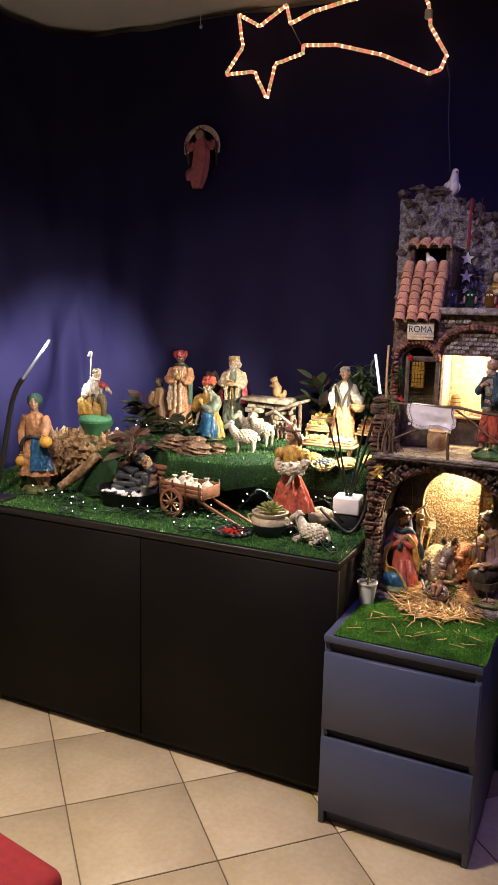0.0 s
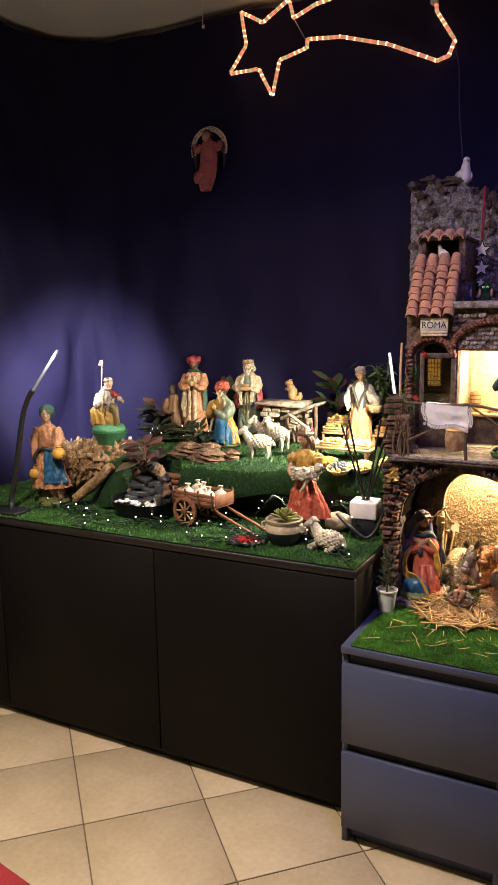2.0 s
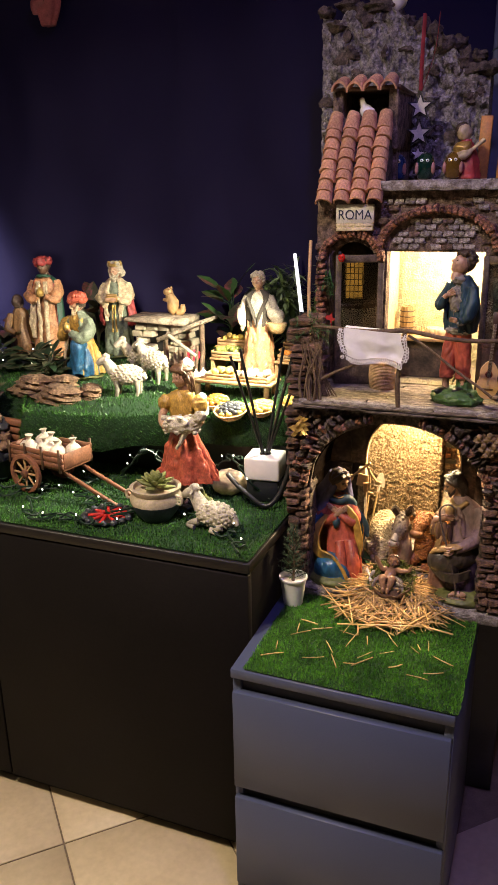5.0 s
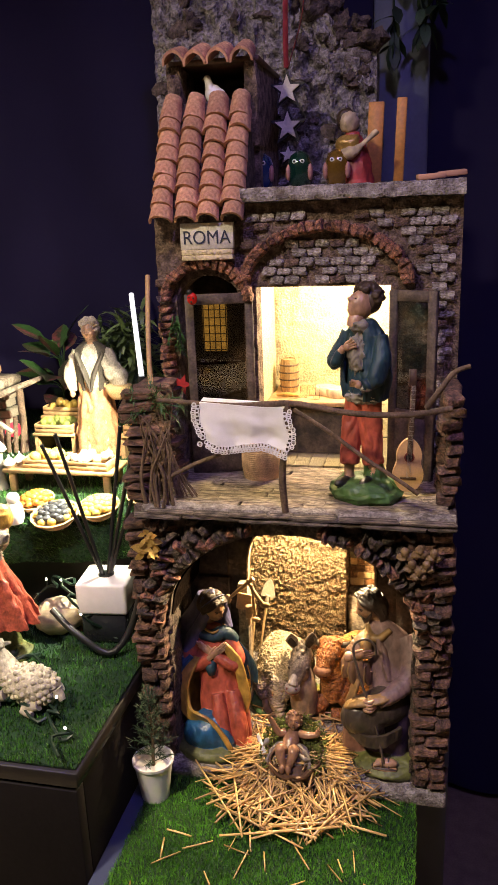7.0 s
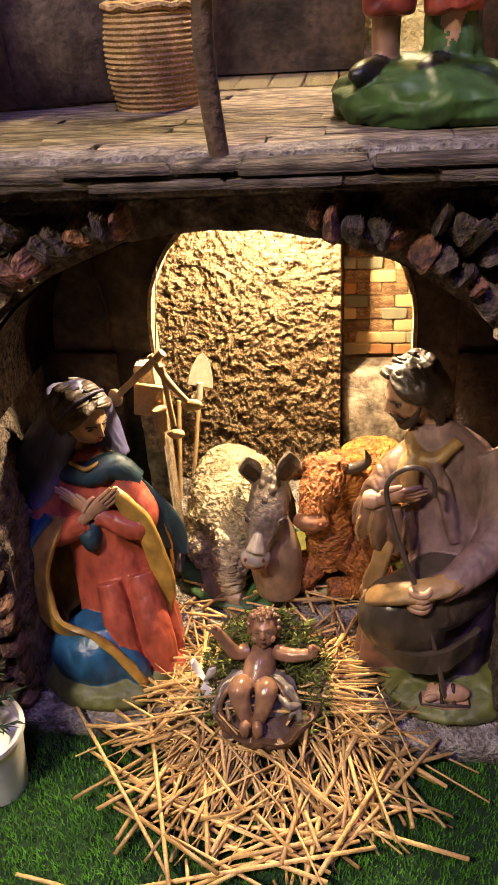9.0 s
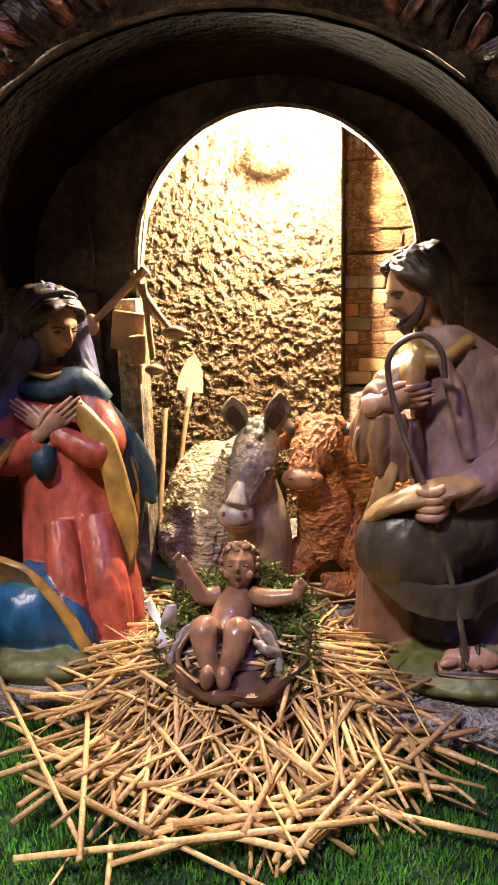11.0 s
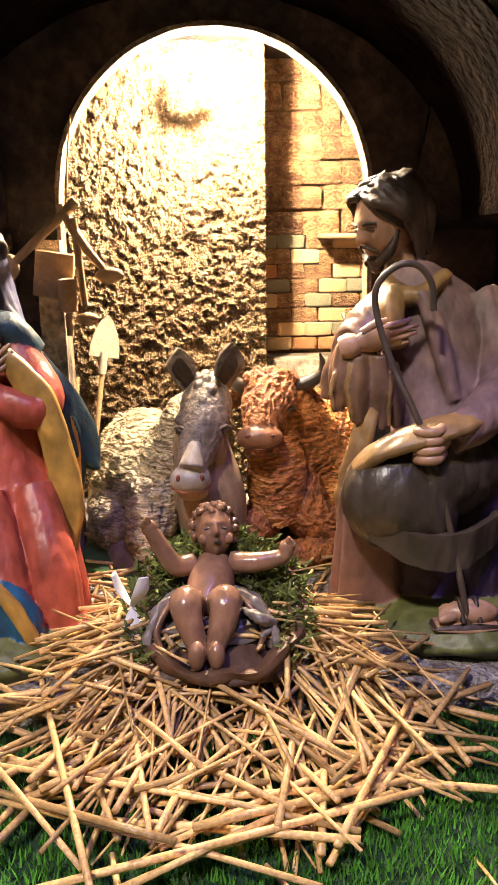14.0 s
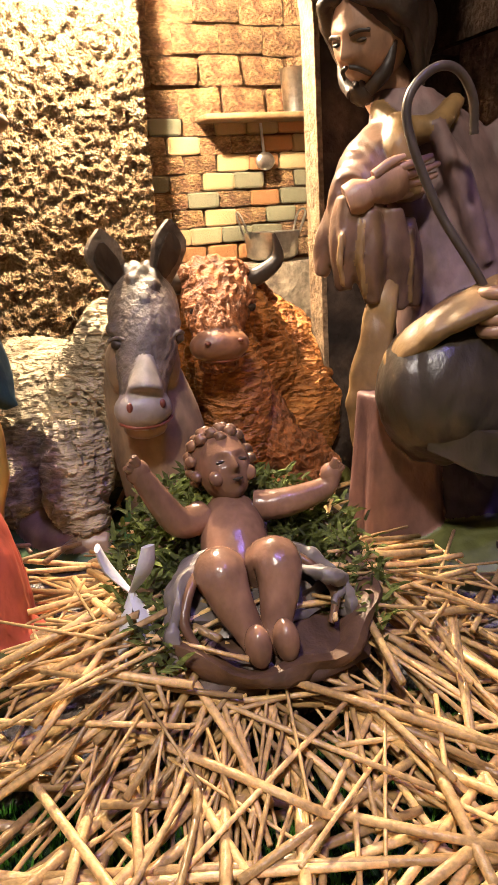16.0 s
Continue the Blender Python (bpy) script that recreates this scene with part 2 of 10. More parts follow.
def ball(bm, c, r, mi=0, seg=14, m=None, rough=0.0, rs=8.0, rot=None):
    """Ellipsoid, roughened by noise where asked."""
    r = r if isinstance(r, (list, tuple)) else (r, r, r)
    rows = max(6, seg * 2 // 3)
    rings = []
    for k in range(rows + 1):
        t = math.pi * (0.02 + 0.96 * k / rows)
        ring = []
        for i in range(seg):
            a = 2 * math.pi * i / seg
            d = Vector((math.sin(t) * math.cos(a), math.sin(t) * math.sin(a), -math.cos(t)))
            f = 1 + (rough * noise.noise(d * rs * 0.3 + Vector(c) * 37) if rough else 0)
            p = Vector((d.x * r[0] * f, d.y * r[1] * f, d.z * r[2] * f))
            if rot is not None:
                p = rot @ p
            p += Vector(c)
            ring.append(m @ p if m is not None else p)
        rings.append(ring)
    skin(bm, rings, mi)


def lathe(bm, profile, mi=0, seg=24, c=(0, 0, 0), m=None, cap=True):
    rings = [[Vector((c[0] + r * math.cos(a), c[1] + r * math.sin(a), c[2] + z)) for a in (2 * math.pi * i / seg for i in range(seg))] for r, z in profile]
    if m is not None:
        rings = [[m @ p for p in r] for r in rings]
    skin(bm, rings, mi, cap)


def sheet(bm, f, us, vs, mi=0):
    g = [[bm.verts.new(f(u, v)) for u in us] for v in vs]
    for a, b in zip(g, g[1:]):
        for i in range(len(us) - 1):
            bm.faces.new((a[i], a[i + 1], b[i + 1], b[i])).material_index = mi
    return g


def nz(x, y, z=0.0, s=1.0):
    return noise.noise(Vector((x * s, y * s, z * s)))


def rock(bm, c, r, mi=0, seg=12, rough=0.5, rs=9.0, rot=None):
    ball(bm, c, r, mi, seg, None, rough, rs, rot)


def raw(name, verts, faces, material, smooth=False):
    me = bpy.data.meshes.new(name)
    me.from_pydata(verts, [], faces)
    me.materials.append(material)
    if smooth:
        me.polygons.foreach_set("use_smooth", [True] * len(me.polygons))
    me.update()
    return me


# ---------------------------------------------------------------- room
TOP = 0.712     # top of the black cabinet
CHEST = 0.55    # top of the grey chest of drawers
ROOM = (-1.66, 2.3, -3.2, 1.06, 2.50)


def build_room():
    x0, x1, y0, y1, h = ROOM
    bm = bmesh.new()
    box(bm, x0 - 0.1, x1 + 0.1, y0 - 0.1, y1 + 0.1, -0.08, -0.004)
    floor = thing("floor", "beige square ceramic floor tiles laid diagonally", "floor", kind="structure", bm=bm, material=GROUT, smooth=False)
    bm = bmesh.new()
    box(bm, x0 - 0.1, x1 + 0.1, y0 - 0.1, y1 + 0.1, h, h + 0.1)
    thing("ceiling", "plain off-white painted ceiling", "ceiling", kind="structure", bm=bm, material=CEILING, smooth=False)
    for nm, b in (("wall_north", (x0, x1, y1, y1 + 0.1)), ("wall_south", (x0, x1, y0 - 0.1, y0)), ("wall_west", (x0 - 0.1, x0, y0, y1)), ("wall_east", (x1, x1 + 0.1, y0, y1))):
        bm = bmesh.new()
        box(bm, *b, 0, h)
        thing(nm, "plain painted room wall", "wall", kind="structure", bm=bm, material=WALL, smooth=False)

    # dark blue cloth round the corner behind the scene
    def cloth(u, v):
        s = u * 5.6
        z = 0.02 + v * (h - 0.05)
        corner = 1.10
        sag = 0.018 * math.sin(7.3 * s + 1.1 * nz(s, z * 0.6)) + 0.030 * nz(s * 1.7, z * 0.5, 2.0) + 0.010 * math.sin(23 * s + 2.0 * nz(s, z, 5.0)) * (1 - 0.5 * v)
        drape = 0.0
        if s < 2.2:
            drape = 0.05 * math.sin(9.0 * (s - 0.55 * z)) * math.exp(-((s - 1.3) / 0.7) ** 2) * math.exp(-((z - 1.05) / 0.45) ** 2) + 0.022 * nz(3.0 * (s + 0.5 * z), 2.0 * z, 7.0) + 0.08 * math.exp(-((s - 1.15 - 0.5 * (z - 1.0)) / 0.16) ** 2) * math.exp(-((z - 1.05) / 0.40) ** 2)
        sag += 0.030 * abs(nz(2.6 * (s - 0.50 * z), 0.9 * z, 9.0)) + 0.016 * abs(nz(5.0 * (s + 0.35 * z), 1.6 * z, 12.0))
        off = 0.045 + sag + drape
        if s < corner - 0.30:
            return Vector((x0 + off, y1 - corner + s, z))
        if s > corner + 0.30:
            return Vector((x0 + (s - corner), y1 - off, z))
        a = (s - corner + 0.30) / 0.6
        p, q, r = Vector((x0 + off, y1 - 0.30, z)), Vector((x0 + off, y1 - off, z)), Vector((x0 + 0.30, y1 - off, z))
        return p.lerp(q, a).lerp(q.lerp(r, a), a)

    bm = bmesh.new()
    sheet(bm, cloth, np.linspace(0, 0.90, 420), np.linspace(0, 1, 90))
    thing("curtain", "dark navy blue fabric backdrop hung in soft folds round the corner", "curtain", bm=bm, material=CURTAIN)
    return floor


FLOOR = build_room()


def build_cabinet():
    cab = thing("sideboard", "long low black-brown sideboard with flat doors against the backdrop", "cabinet", m=pose(0, 0, 0))
    y = 0.104
    bm = bmesh.new()
    box(bm, -1.60, -0.004, y + 0.022, 0.985, 0.03, TOP - 0.024, 0.002)
    part("body", bm, BLACKWOOD, cab)
    bm = bmesh.new()
    box(bm, -1.60, 0.0, y, 0.985, TOP - 0.022, TOP, 0.002)
    part("top_board", bm, BLACKEDGE, cab)
    for x0, x1 in ((-1.60, -1.273), (-1.269, -0.637), (-0.633, -0.003)):
        bm = bmesh.new()
        box(bm, x0, x1, y, y + 0.02, 0.035, TOP - 0.026, 0.0015)
        d = part("door", bm, BLACKWOOD, cab)
        if x0 < -1.5:
            bm = bmesh.new()
            tube(bm, [(x1 - 0.035, y - 0.001, 0.44), (x1 - 0.035, y - 0.022, 0.44), (x1 - 0.035, y - 0.024, 0.44)], [0.006, 0.008, 0.011], seg=12)
            part("door_knob", bm, BLACK, d)
    bm = bmesh.new()
    box(bm, -1.60, -0.01, y + 0.03, y + 0.06, 0.0, 0.03)
    part("plinth", bm, BLACK, cab)


build_cabinet()


def build_chest():
    ch = thing("chest_of_drawers", "small matt grey two-drawer chest topped with artificial grass", "chest", m=pose(0, 0, 0))
    W, D = 0.402, 0.48
    bm = bmesh.new()
    box(bm, 0, W, 0.002, D, CHEST - 0.019, CHEST, 0.001)
    part("top_board", bm, GREYLAM, ch)
    for x0, x1 in ((0.0, 0.016), (W - 0.016, W)):
        bm = bmesh.new()
        box(bm, x0, x1, 0.012, D, 0.0, CHEST - 0.0195, 0.001)
        part("side_panel", bm, GREYLAM, ch)
    for z0, z1 in ((0.288, 0.502), (0.048, 0.262)):
        bm = bmesh.new()
        box(bm, 0.003, W - 0.003, 0.0, 0.017, z0, z1, 0.0012)
        part("drawer_front", bm, GREYLAM, ch)
    bm = bmesh.new()
    box(bm, 0.017, W - 0.017, 0.020, D - 0.01, 0.052, CHEST - 0.021)
    part("drawer_box", bm, GREYDARK, ch)
    bm = bmesh.new()
    box(bm, 0.017, W - 0.017, 0.035, 0.052, 0.0, 0.05)
    part("plinth", bm, GREYLAM, ch)


build_chest()


def build_stand():
    # low dark block behind the chest that carries the back of the tower
    bm = bmesh.new()
    box(bm, 0.006, 0.46, 0.49, 0.86, 0.0, CHEST, 0.002)
    thing("stand", "plain dark support block under the back of the tower", "stand", bm=bm, material=GREYDARK)


build_stand()


# ---------------------------------------------------------------- the nativity tower
def brick_shapes(name, material, count=6, jitter=0.16, bevel=0.12):
    out = []
    for k in range(count):
        bm = bmesh.new()
        box(bm, -0.5, 0.5, -0.5, 0.5, -0.5, 0.5, bevel, jitter=jitter)
        out.append(finish(name, bm, material, smooth=False))
    return out


def piece(name, mesh, m, parent):
    ob = new(name, mesh)
    ob.matrix_basis = m
    ob.parent = parent
    return ob


def sized(x, y, z, sx, sy, sz, ry=0.0, rx=0.0, rz=0.0):
    return pose(x, y, z, rx, ry, rz) @ Matrix.Diagonal((sx, sy, sz, 1))


def arch_wall(bm, x0, x1, z0, z1, y0, y1, holes, rough=0.004, step=0.007, mi=0, rs=60.0, top=None):
    """Thick wall with arched or straight openings (cx, half width, sill, spring, rise) and a rough front."""
    xs = set(np.round(np.arange(x0, x1 + 1e-6, step), 5)) | {x0, x1}
    for cx, hw, *_ in holes:
        xs = {x for x in xs if abs(abs(x - cx) - hw) > step * 0.4} | {cx - hw, cx + hw}
    xs = sorted(x for x in xs if x0 - 1e-6 <= x <= x1 + 1e-6)

    def spans(a, b):
        mid = (a + b) / 2
        for cx, hw, sill, spring, rise in holes:
            if abs(mid - cx) < hw:
                def up(x):
                    k = max(0.0, 1 - ((x - cx) / hw) ** 2)
                    return spring + rise * math.sqrt(k)
                s = [(lambda x: up(x), lambda x: top(x) if top else z1)]
                if sill > z0 + 1e-5:
                    s.insert(0, (lambda x: z0, lambda x: sill))
                return s
        return [(lambda x: z0, lambda x: top(x) if top else z1)]

    for a, b in zip(xs, xs[1:]):
        for lo, hi in spans(a, b):
            n = max(1, int(max(hi(a) - lo(a), hi(b) - lo(b)) / step))
            cols = []
            for x in (a, b):
                f, k = [], []
                for i in range(n + 1):
                    z = lo(x) + (hi(x) - lo(x)) * i / n
                    d = rough * (nz(x, z, y0, rs) + 0.6 * nz(x, z, y0 + 3, rs * 2.7))
                    f.append(bm.verts.new((x, y0 + d, z)))
                    k.append(bm.verts.new((x, y1, z)))
                cols.append((f, k))
            (fa, ka), (fb, kb) = cols
            for i in range(n):
                bm.faces.new((fa[i], fb[i], fb[i + 1], fa[i + 1])).material_index = mi
                bm.faces.new((kb[i], ka[i], ka[i + 1], kb[i + 1])).material_index = mi
            bm.faces.new((fa[0], ka[0], kb[0], fb[0])).material_index = mi
            bm.faces.new((fa[n], fb[n], kb[n], ka[n])).material_index = mi
            bm.faces.new([*fa[::-1], *ka]).material_index = mi
            bm.faces.new([*fb, *kb[::-1]]).material_index = mi
    bmesh.ops.remove_doubles(bm, verts=bm.verts, dist=1e-5)


def rough_panel(bm, x0, x1, z0, z1, y0, y1, amp=0.005, rs=70.0, step=0.006, chips=0.0):
    """Block with a lumpy front face."""
    us, vs = np.linspace(x0, x1, max(2, int((x1 - x0) / step))), np.linspace(z0, z1, max(2, int((z1 - z0) / step)))

    def f(u, v):
        d = amp * (nz(u, v, 1.0, rs) + 0.7 * nz(u, v, 4.0, rs * 2.3) + 0.4 * nz(u, v, 7.0, rs * 5.0))
        if chips:
            d += chips * max(0.0, nz(u, v, 11.0, rs * 0.35) - 0.12)
        return Vector((u, y0 + d, v))
    sheet(bm, f, us, vs)
    box(bm, x0, x1, y0 + amp * 1.5 + chips * 0.4, y1, z0, z1)


def build_tower():
    tw = thing("nativity_tower", "two-storey miniature ruined brick house of cork and stone with lit rooms", "model house", m=pose(0, 0, 0))
    rng = random.Random(5)

    BRICKWALL = mat("old_brown_wall", (0.240, 0.165, 0.125), 0.92, 0.6, 70.0, 1.0, 330, col2=(0.045, 0.028, 0.022), dist=0.006)
    # --- lower storey: pedestal, front wall with the wide arch, sides, inner wall, back
    bm = bmesh.new()
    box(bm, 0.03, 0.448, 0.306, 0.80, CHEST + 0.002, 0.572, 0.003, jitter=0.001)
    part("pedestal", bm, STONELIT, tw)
    bm = bmesh.new()
    arch_wall(bm, 0.016, 0.444, 0.572, 0.962, 0.330, 0.372, [(0.225, 0.174, 0.572, 0.805, 0.140)], 0.006)
    part("front_wall", bm, STONE, tw)
    for x0, x1 in ((0.012, 0.034), (0.426, 0.446)):
        bm = bmesh.new()
        box(bm, x0, x1, 0.373, 0.80, 0.572, 0.962)
        part("side_wall", bm, STONE, tw)
    bm = bmesh.new()
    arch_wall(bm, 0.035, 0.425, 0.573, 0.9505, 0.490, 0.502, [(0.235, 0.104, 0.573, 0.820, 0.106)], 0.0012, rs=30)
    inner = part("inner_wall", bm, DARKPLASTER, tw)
    # pale bare rim of the inner arch
    bm = bmesh.new()
    pts = [(0.235 - 0.102, 0.573), (0.235 - 0.102, 0.820)] + [(0.235 - 0.102 * math.cos(a), 0.820 + 0.104 * math.sin(a)) for a in np.linspace(0.1, math.pi - 0.1, 28)] + [(0.235 + 0.102, 0.820), (0.235 + 0.102, 0.573)]
    rings = []
    for k, (x, z) in enumerate(pts):
        w = 0.0010 + 0.0009 * nz(x, z, 0, 140)
        cx, cz = 0.235, min(z, 0.820)
        d = Vector((x - cx, 0, z - cz)).normalized()
        p = Vector((x, 0, z))
        rings.append([p + d * 0.002 + Vector((0, 0.487, 0)), p + d * 0.002 + Vector((0, 0.5035, 0)), p - d * w + Vector((0, 0.5035, 0)), p - d * w + Vector((0, 0.487, 0))])
    skin(bm, rings)
    part("arch_rim", bm, mat("bare_edge", (0.34, 0.24, 0.14), 0.8, 0.5, 120.0, 0.8, 400, dist=0.003), tw)
    bm = bmesh.new()
    rough_panel(bm, 0.05, 0.278, 0.573, 0.9505, 0.632, 0.80, 0.0044, 205.0, 0.0014, 0.011)
    part("plaster_wall", bm, PLASTER, tw)
    bm = bmesh.new()
    box(bm, 0.2785, 0.425, 0.700, 0.80, 0.573, 0.9505)
    kit = part("kitchen_wall", bm, mat("old_mortar", (0.22, 0.125, 0.060), 0.9, 0.4, 60.0, 0.5), tw)
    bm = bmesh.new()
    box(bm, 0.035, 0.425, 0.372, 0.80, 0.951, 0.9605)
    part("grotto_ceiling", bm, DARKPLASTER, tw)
    bm = bmesh.new()
    box(bm, 0.2795, 0.424, 0.650, 0.6938, 0.573, 0.692, 0.002)
    part("counter", bm, WOODGREY, tw)
    bm = bmesh.new()
    box(bm, 0.330, 0.424, 0.668, 0.6940, 0.797, 0.8015, 0.001)
    part("shelf", bm, WOOD, tw)
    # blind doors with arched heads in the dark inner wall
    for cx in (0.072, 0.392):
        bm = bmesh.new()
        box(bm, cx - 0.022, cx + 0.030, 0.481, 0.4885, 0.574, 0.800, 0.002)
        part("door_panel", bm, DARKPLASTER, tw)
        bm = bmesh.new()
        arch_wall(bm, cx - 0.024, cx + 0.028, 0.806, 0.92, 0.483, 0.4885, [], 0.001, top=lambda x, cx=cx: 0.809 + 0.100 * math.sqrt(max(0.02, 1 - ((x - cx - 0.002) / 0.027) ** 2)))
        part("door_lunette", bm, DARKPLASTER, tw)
    bm = bmesh.new()
    rough_panel(bm, 0.120, 0.135, 0.573, 0.795, 0.468, 0.4865, 0.002, 90.0, 0.004)
    part("door_post", bm, WOODGREY, tw)

    # --- balcony
    EDGEWOOD = mat("cracked_wood", (0.300, 0.240, 0.190), 0.88, 0.6, 2.5, 1.0, 12.0, rand=0.3, col2=(0.040, 0.030, 0.026), dist=0.004)
    bm = bmesh.new()
    box(bm, 0.012, 0.448, 0.324, 0.80, 0.9625, 0.981, 0.002, jitter=0.001)
    part("balcony_slab", bm, STONE, tw)
    bm = bmesh.new()
    us = np.linspace(0.03, 0.446, 90)
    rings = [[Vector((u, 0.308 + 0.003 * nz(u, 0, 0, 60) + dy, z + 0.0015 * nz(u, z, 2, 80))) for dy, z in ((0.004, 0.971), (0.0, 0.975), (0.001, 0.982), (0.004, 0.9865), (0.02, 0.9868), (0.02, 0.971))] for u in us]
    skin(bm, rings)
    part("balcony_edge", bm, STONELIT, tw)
    edge = brick_shapes("edge_plank", EDGEWOOD, 6, 0.05, 0.10)
    for r in range(2):
        x = 0.032 + 0.02 * (r % 2) - 0.01
        while x < 0.44:
            w = min(rng.uniform(0.03, 0.09), 0.447 - x)
            piece("edge_plank", rng.choice(edge), sized(x + w / 2, 0.3045 + rng.uniform(-0.0015, 0.0015), 0.9755 + 0.0064 * r + rng.uniform(-0.001, 0.001), w * 0.99, 0.014, 0.0060 * rng.uniform(0.6, 1.0), rng.uniform(-0.8, 0.8), rng.uniform(-6, 6)), tw)
            x += w

    # --- upper storey
    bm = bmesh.new()
    arch_wall(bm, 0.014, 0.448, 0.9815, 1.378, 0.486, 0.522, [(0.258, 0.096, 0.9815, 1.262, 0.0), (0.092, 0.050, 0.9815, 1.235, 0.045)], 0.004)
    part("upper_wall", bm, BRICKWALL, tw)
    for x0, x1 in ((0.010, 0.030), (0.430, 0.447)):
        bm = bmesh.new()
        box(bm, x0, x1, 0.523, 0.80, 0.9815, 1.378)
        part("side_wall", bm, STONE, tw)
    bm = bmesh.new()
    rough_panel(bm, 0.0305, 0.4295, 0.9815, 1.376, 0.700, 0.80, 0.004, 60.0, 0.005)
    part("room_back_wall", bm, PLASTERW, tw)
    bm = bmesh.new()
    box(bm, 0.031, 0.430, 0.523, 0.70, 1.368, 1.3775)
    part("room_ceiling", bm, PLASTERW, tw)
    bm = bmesh.new()
    box(bm, 0.148, 0.156, 0.523, 0.66, 0.9815, 1.367)
    part("partition", bm, PLASTERW, tw)
    # lit lattice window seen through the small arch
    lat = part("lattice_window", bmesh.new(), WOODDARK, tw)
    bm = bmesh.new()
    box(bm, 0.046, 0.086, 0.604, 0.607, 1.150, 1.235)
    part("lattice_pane", bm, mat("amber_pane", (0.85, 0.62, 0.22), 0.5, 0.2, 60.0, 0.1, emit=(1.0, 0.62, 0.16), power=0.55), lat)
    bm = bmesh.new()
    box(bm, 0.031, 0.147, 0.6075, 0.614, 0.9815, 1.367)
    part("dark_back", bm, DARKPLASTER, lat)
    for k in range(5):
        bm = bmesh.new()
        box(bm, 0.047 + 0.0095 * k, 0.0482 + 0.0095 * k, 0.6015, 0.6035, 1.150, 1.235)
        part("lattice_bar", bm, WOODDARK, lat)
    for k in range(7):
        bm = bmesh.new()
        box(bm, 0.046, 0.086, 0.6000, 0.6014, 1.152 + 0.013 * k, 1.1534 + 0.013 * k)
        part("lattice_bar", bm, WOODDARK, lat)
    bm = bmesh.new()
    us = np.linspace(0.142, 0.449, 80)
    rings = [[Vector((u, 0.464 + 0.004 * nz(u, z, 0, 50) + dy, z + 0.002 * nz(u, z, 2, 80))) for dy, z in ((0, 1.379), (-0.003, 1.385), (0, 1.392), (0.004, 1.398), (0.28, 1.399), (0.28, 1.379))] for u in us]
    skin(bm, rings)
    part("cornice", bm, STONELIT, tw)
    # ruined wall above
    def crest(x):
        return 1.745 - 0.62 * max(0.0, x - 0.10) - 0.35 * max(0.0, -0.02 - x) + 0.022 * nz(x, 0, 0, 30) + 0.012 * nz(x, 0, 0, 110)
    bm = bmesh.new()
    arch_wall(bm, -0.048, 0.318, 1.30, 1.75, 0.722, 0.80, [], 0.017, step=0.004, rs=40, top=crest)
    part("ruined_wall", bm, mat("weathered_rock", (0.36, 0.33, 0.31), 0.92, 0.7, 60.0, 1.0, 210, col2=(0.045, 0.036, 0.034), mix=0.42, sharp=0.16, dist=0.010), tw)
    # pitted stones that stand out of it, every third in the lit rock colour
    for k in range(70):
        x, z = rng.uniform(-0.040, 0.305), rng.uniform(1.40, 1.71)
        if z > crest(x) - 0.015:
            continue
        bm = bmesh.new()
        rock(bm, (x, 0.722, z), (rng.uniform(0.008, 0.020), rng.uniform(0.006, 0.013), rng.uniform(0.006, 0.014)), rough=0.75, seg=10)
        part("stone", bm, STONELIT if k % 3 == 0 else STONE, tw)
    bm = bmesh.new()
    box(bm, -0.030, 0.0095, 0.66, 0.799, 0.572, 1.42, 0.006, jitter=0.004)
    part("rear_buttress", bm, STONE, tw)
    # dark cork lumps along the broken crest
    for k in range(16):
        x = -0.040 + 0.350 * k / 15
        bm = bmesh.new()
        rock(bm, (x, 0.745 + rng.uniform(-0.02, 0.02), crest(x) + rng.uniform(-0.012, 0.012)), (rng.uniform(0.016, 0.032), 0.025, rng.uniform(0.010, 0.022)), rough=0.7)
        part("crest_stone", bm, STONE, tw)

    # dormer above the steep tiled roof
    bm = bmesh.new()
    box(bm, 0.026, 0.158, 0.566, 0.72, 1.378, 1.522)
    box(bm, 0.026, 0.044, 0.552, 0.72, 1.518, 1.572, 0.002, jitter=0.002)
    box(bm, 0.138, 0.160, 0.552, 0.72, 1.460, 1.572, 0.002, jitter=0.002)
    box(bm, 0.044, 0.138, 0.690, 0.721, 1.518, 1.572)
    part("dormer", bm, BRICKWALL, tw)
    bm = bmesh.new()
    v = [bm.verts.new(p) for p in ((0.016, 0.472, 1.362), (0.150, 0.472, 1.362), (0.150, 0.57, 1.362), (0.016, 0.57, 1.362), (0.016, 0.472, 1.370), (0.150, 0.472, 1.370), (0.150, 0.556, 1.524), (0.018, 0.556, 1.524))]
    for f in ((0, 3, 2, 1), (4, 5, 6, 7), (0, 1, 5, 4), (0, 4, 7, 3), (1, 2, 6, 5), (3, 7, 6, 2)):
        bm.faces.new([v[i] for i in f])
    part("roof_bed", bm, STONE, tw)

    # roof tiles: tapered half pipes
    shapes = []
    for k in range(6):
        bm = bmesh.new()
        rings = []
        for s in (0.0, 0.5, 1.0):
            w = 0.5 - 0.10 * s
            o = [Vector((w * math.cos(a), s - 0.5, 0.62 * w * math.sin(a) * 1.7 + rng.uniform(-0.02, 0.02))) for a in np.linspace(math.pi, 0, 9)]
            i = [Vector((0.80 * w * math.cos(a), s - 0.5, 0.62 * 0.80 * w * math.sin(a) * 1.7)) for a in np.linspace(0, math.pi, 9)]
            rings.append(o + i)
        skin(bm, rings)
        shapes.append(finish("roof_tile", bm, ROOFTILE))
    slope = math.degrees(math.atan2(0.158, 0.078))
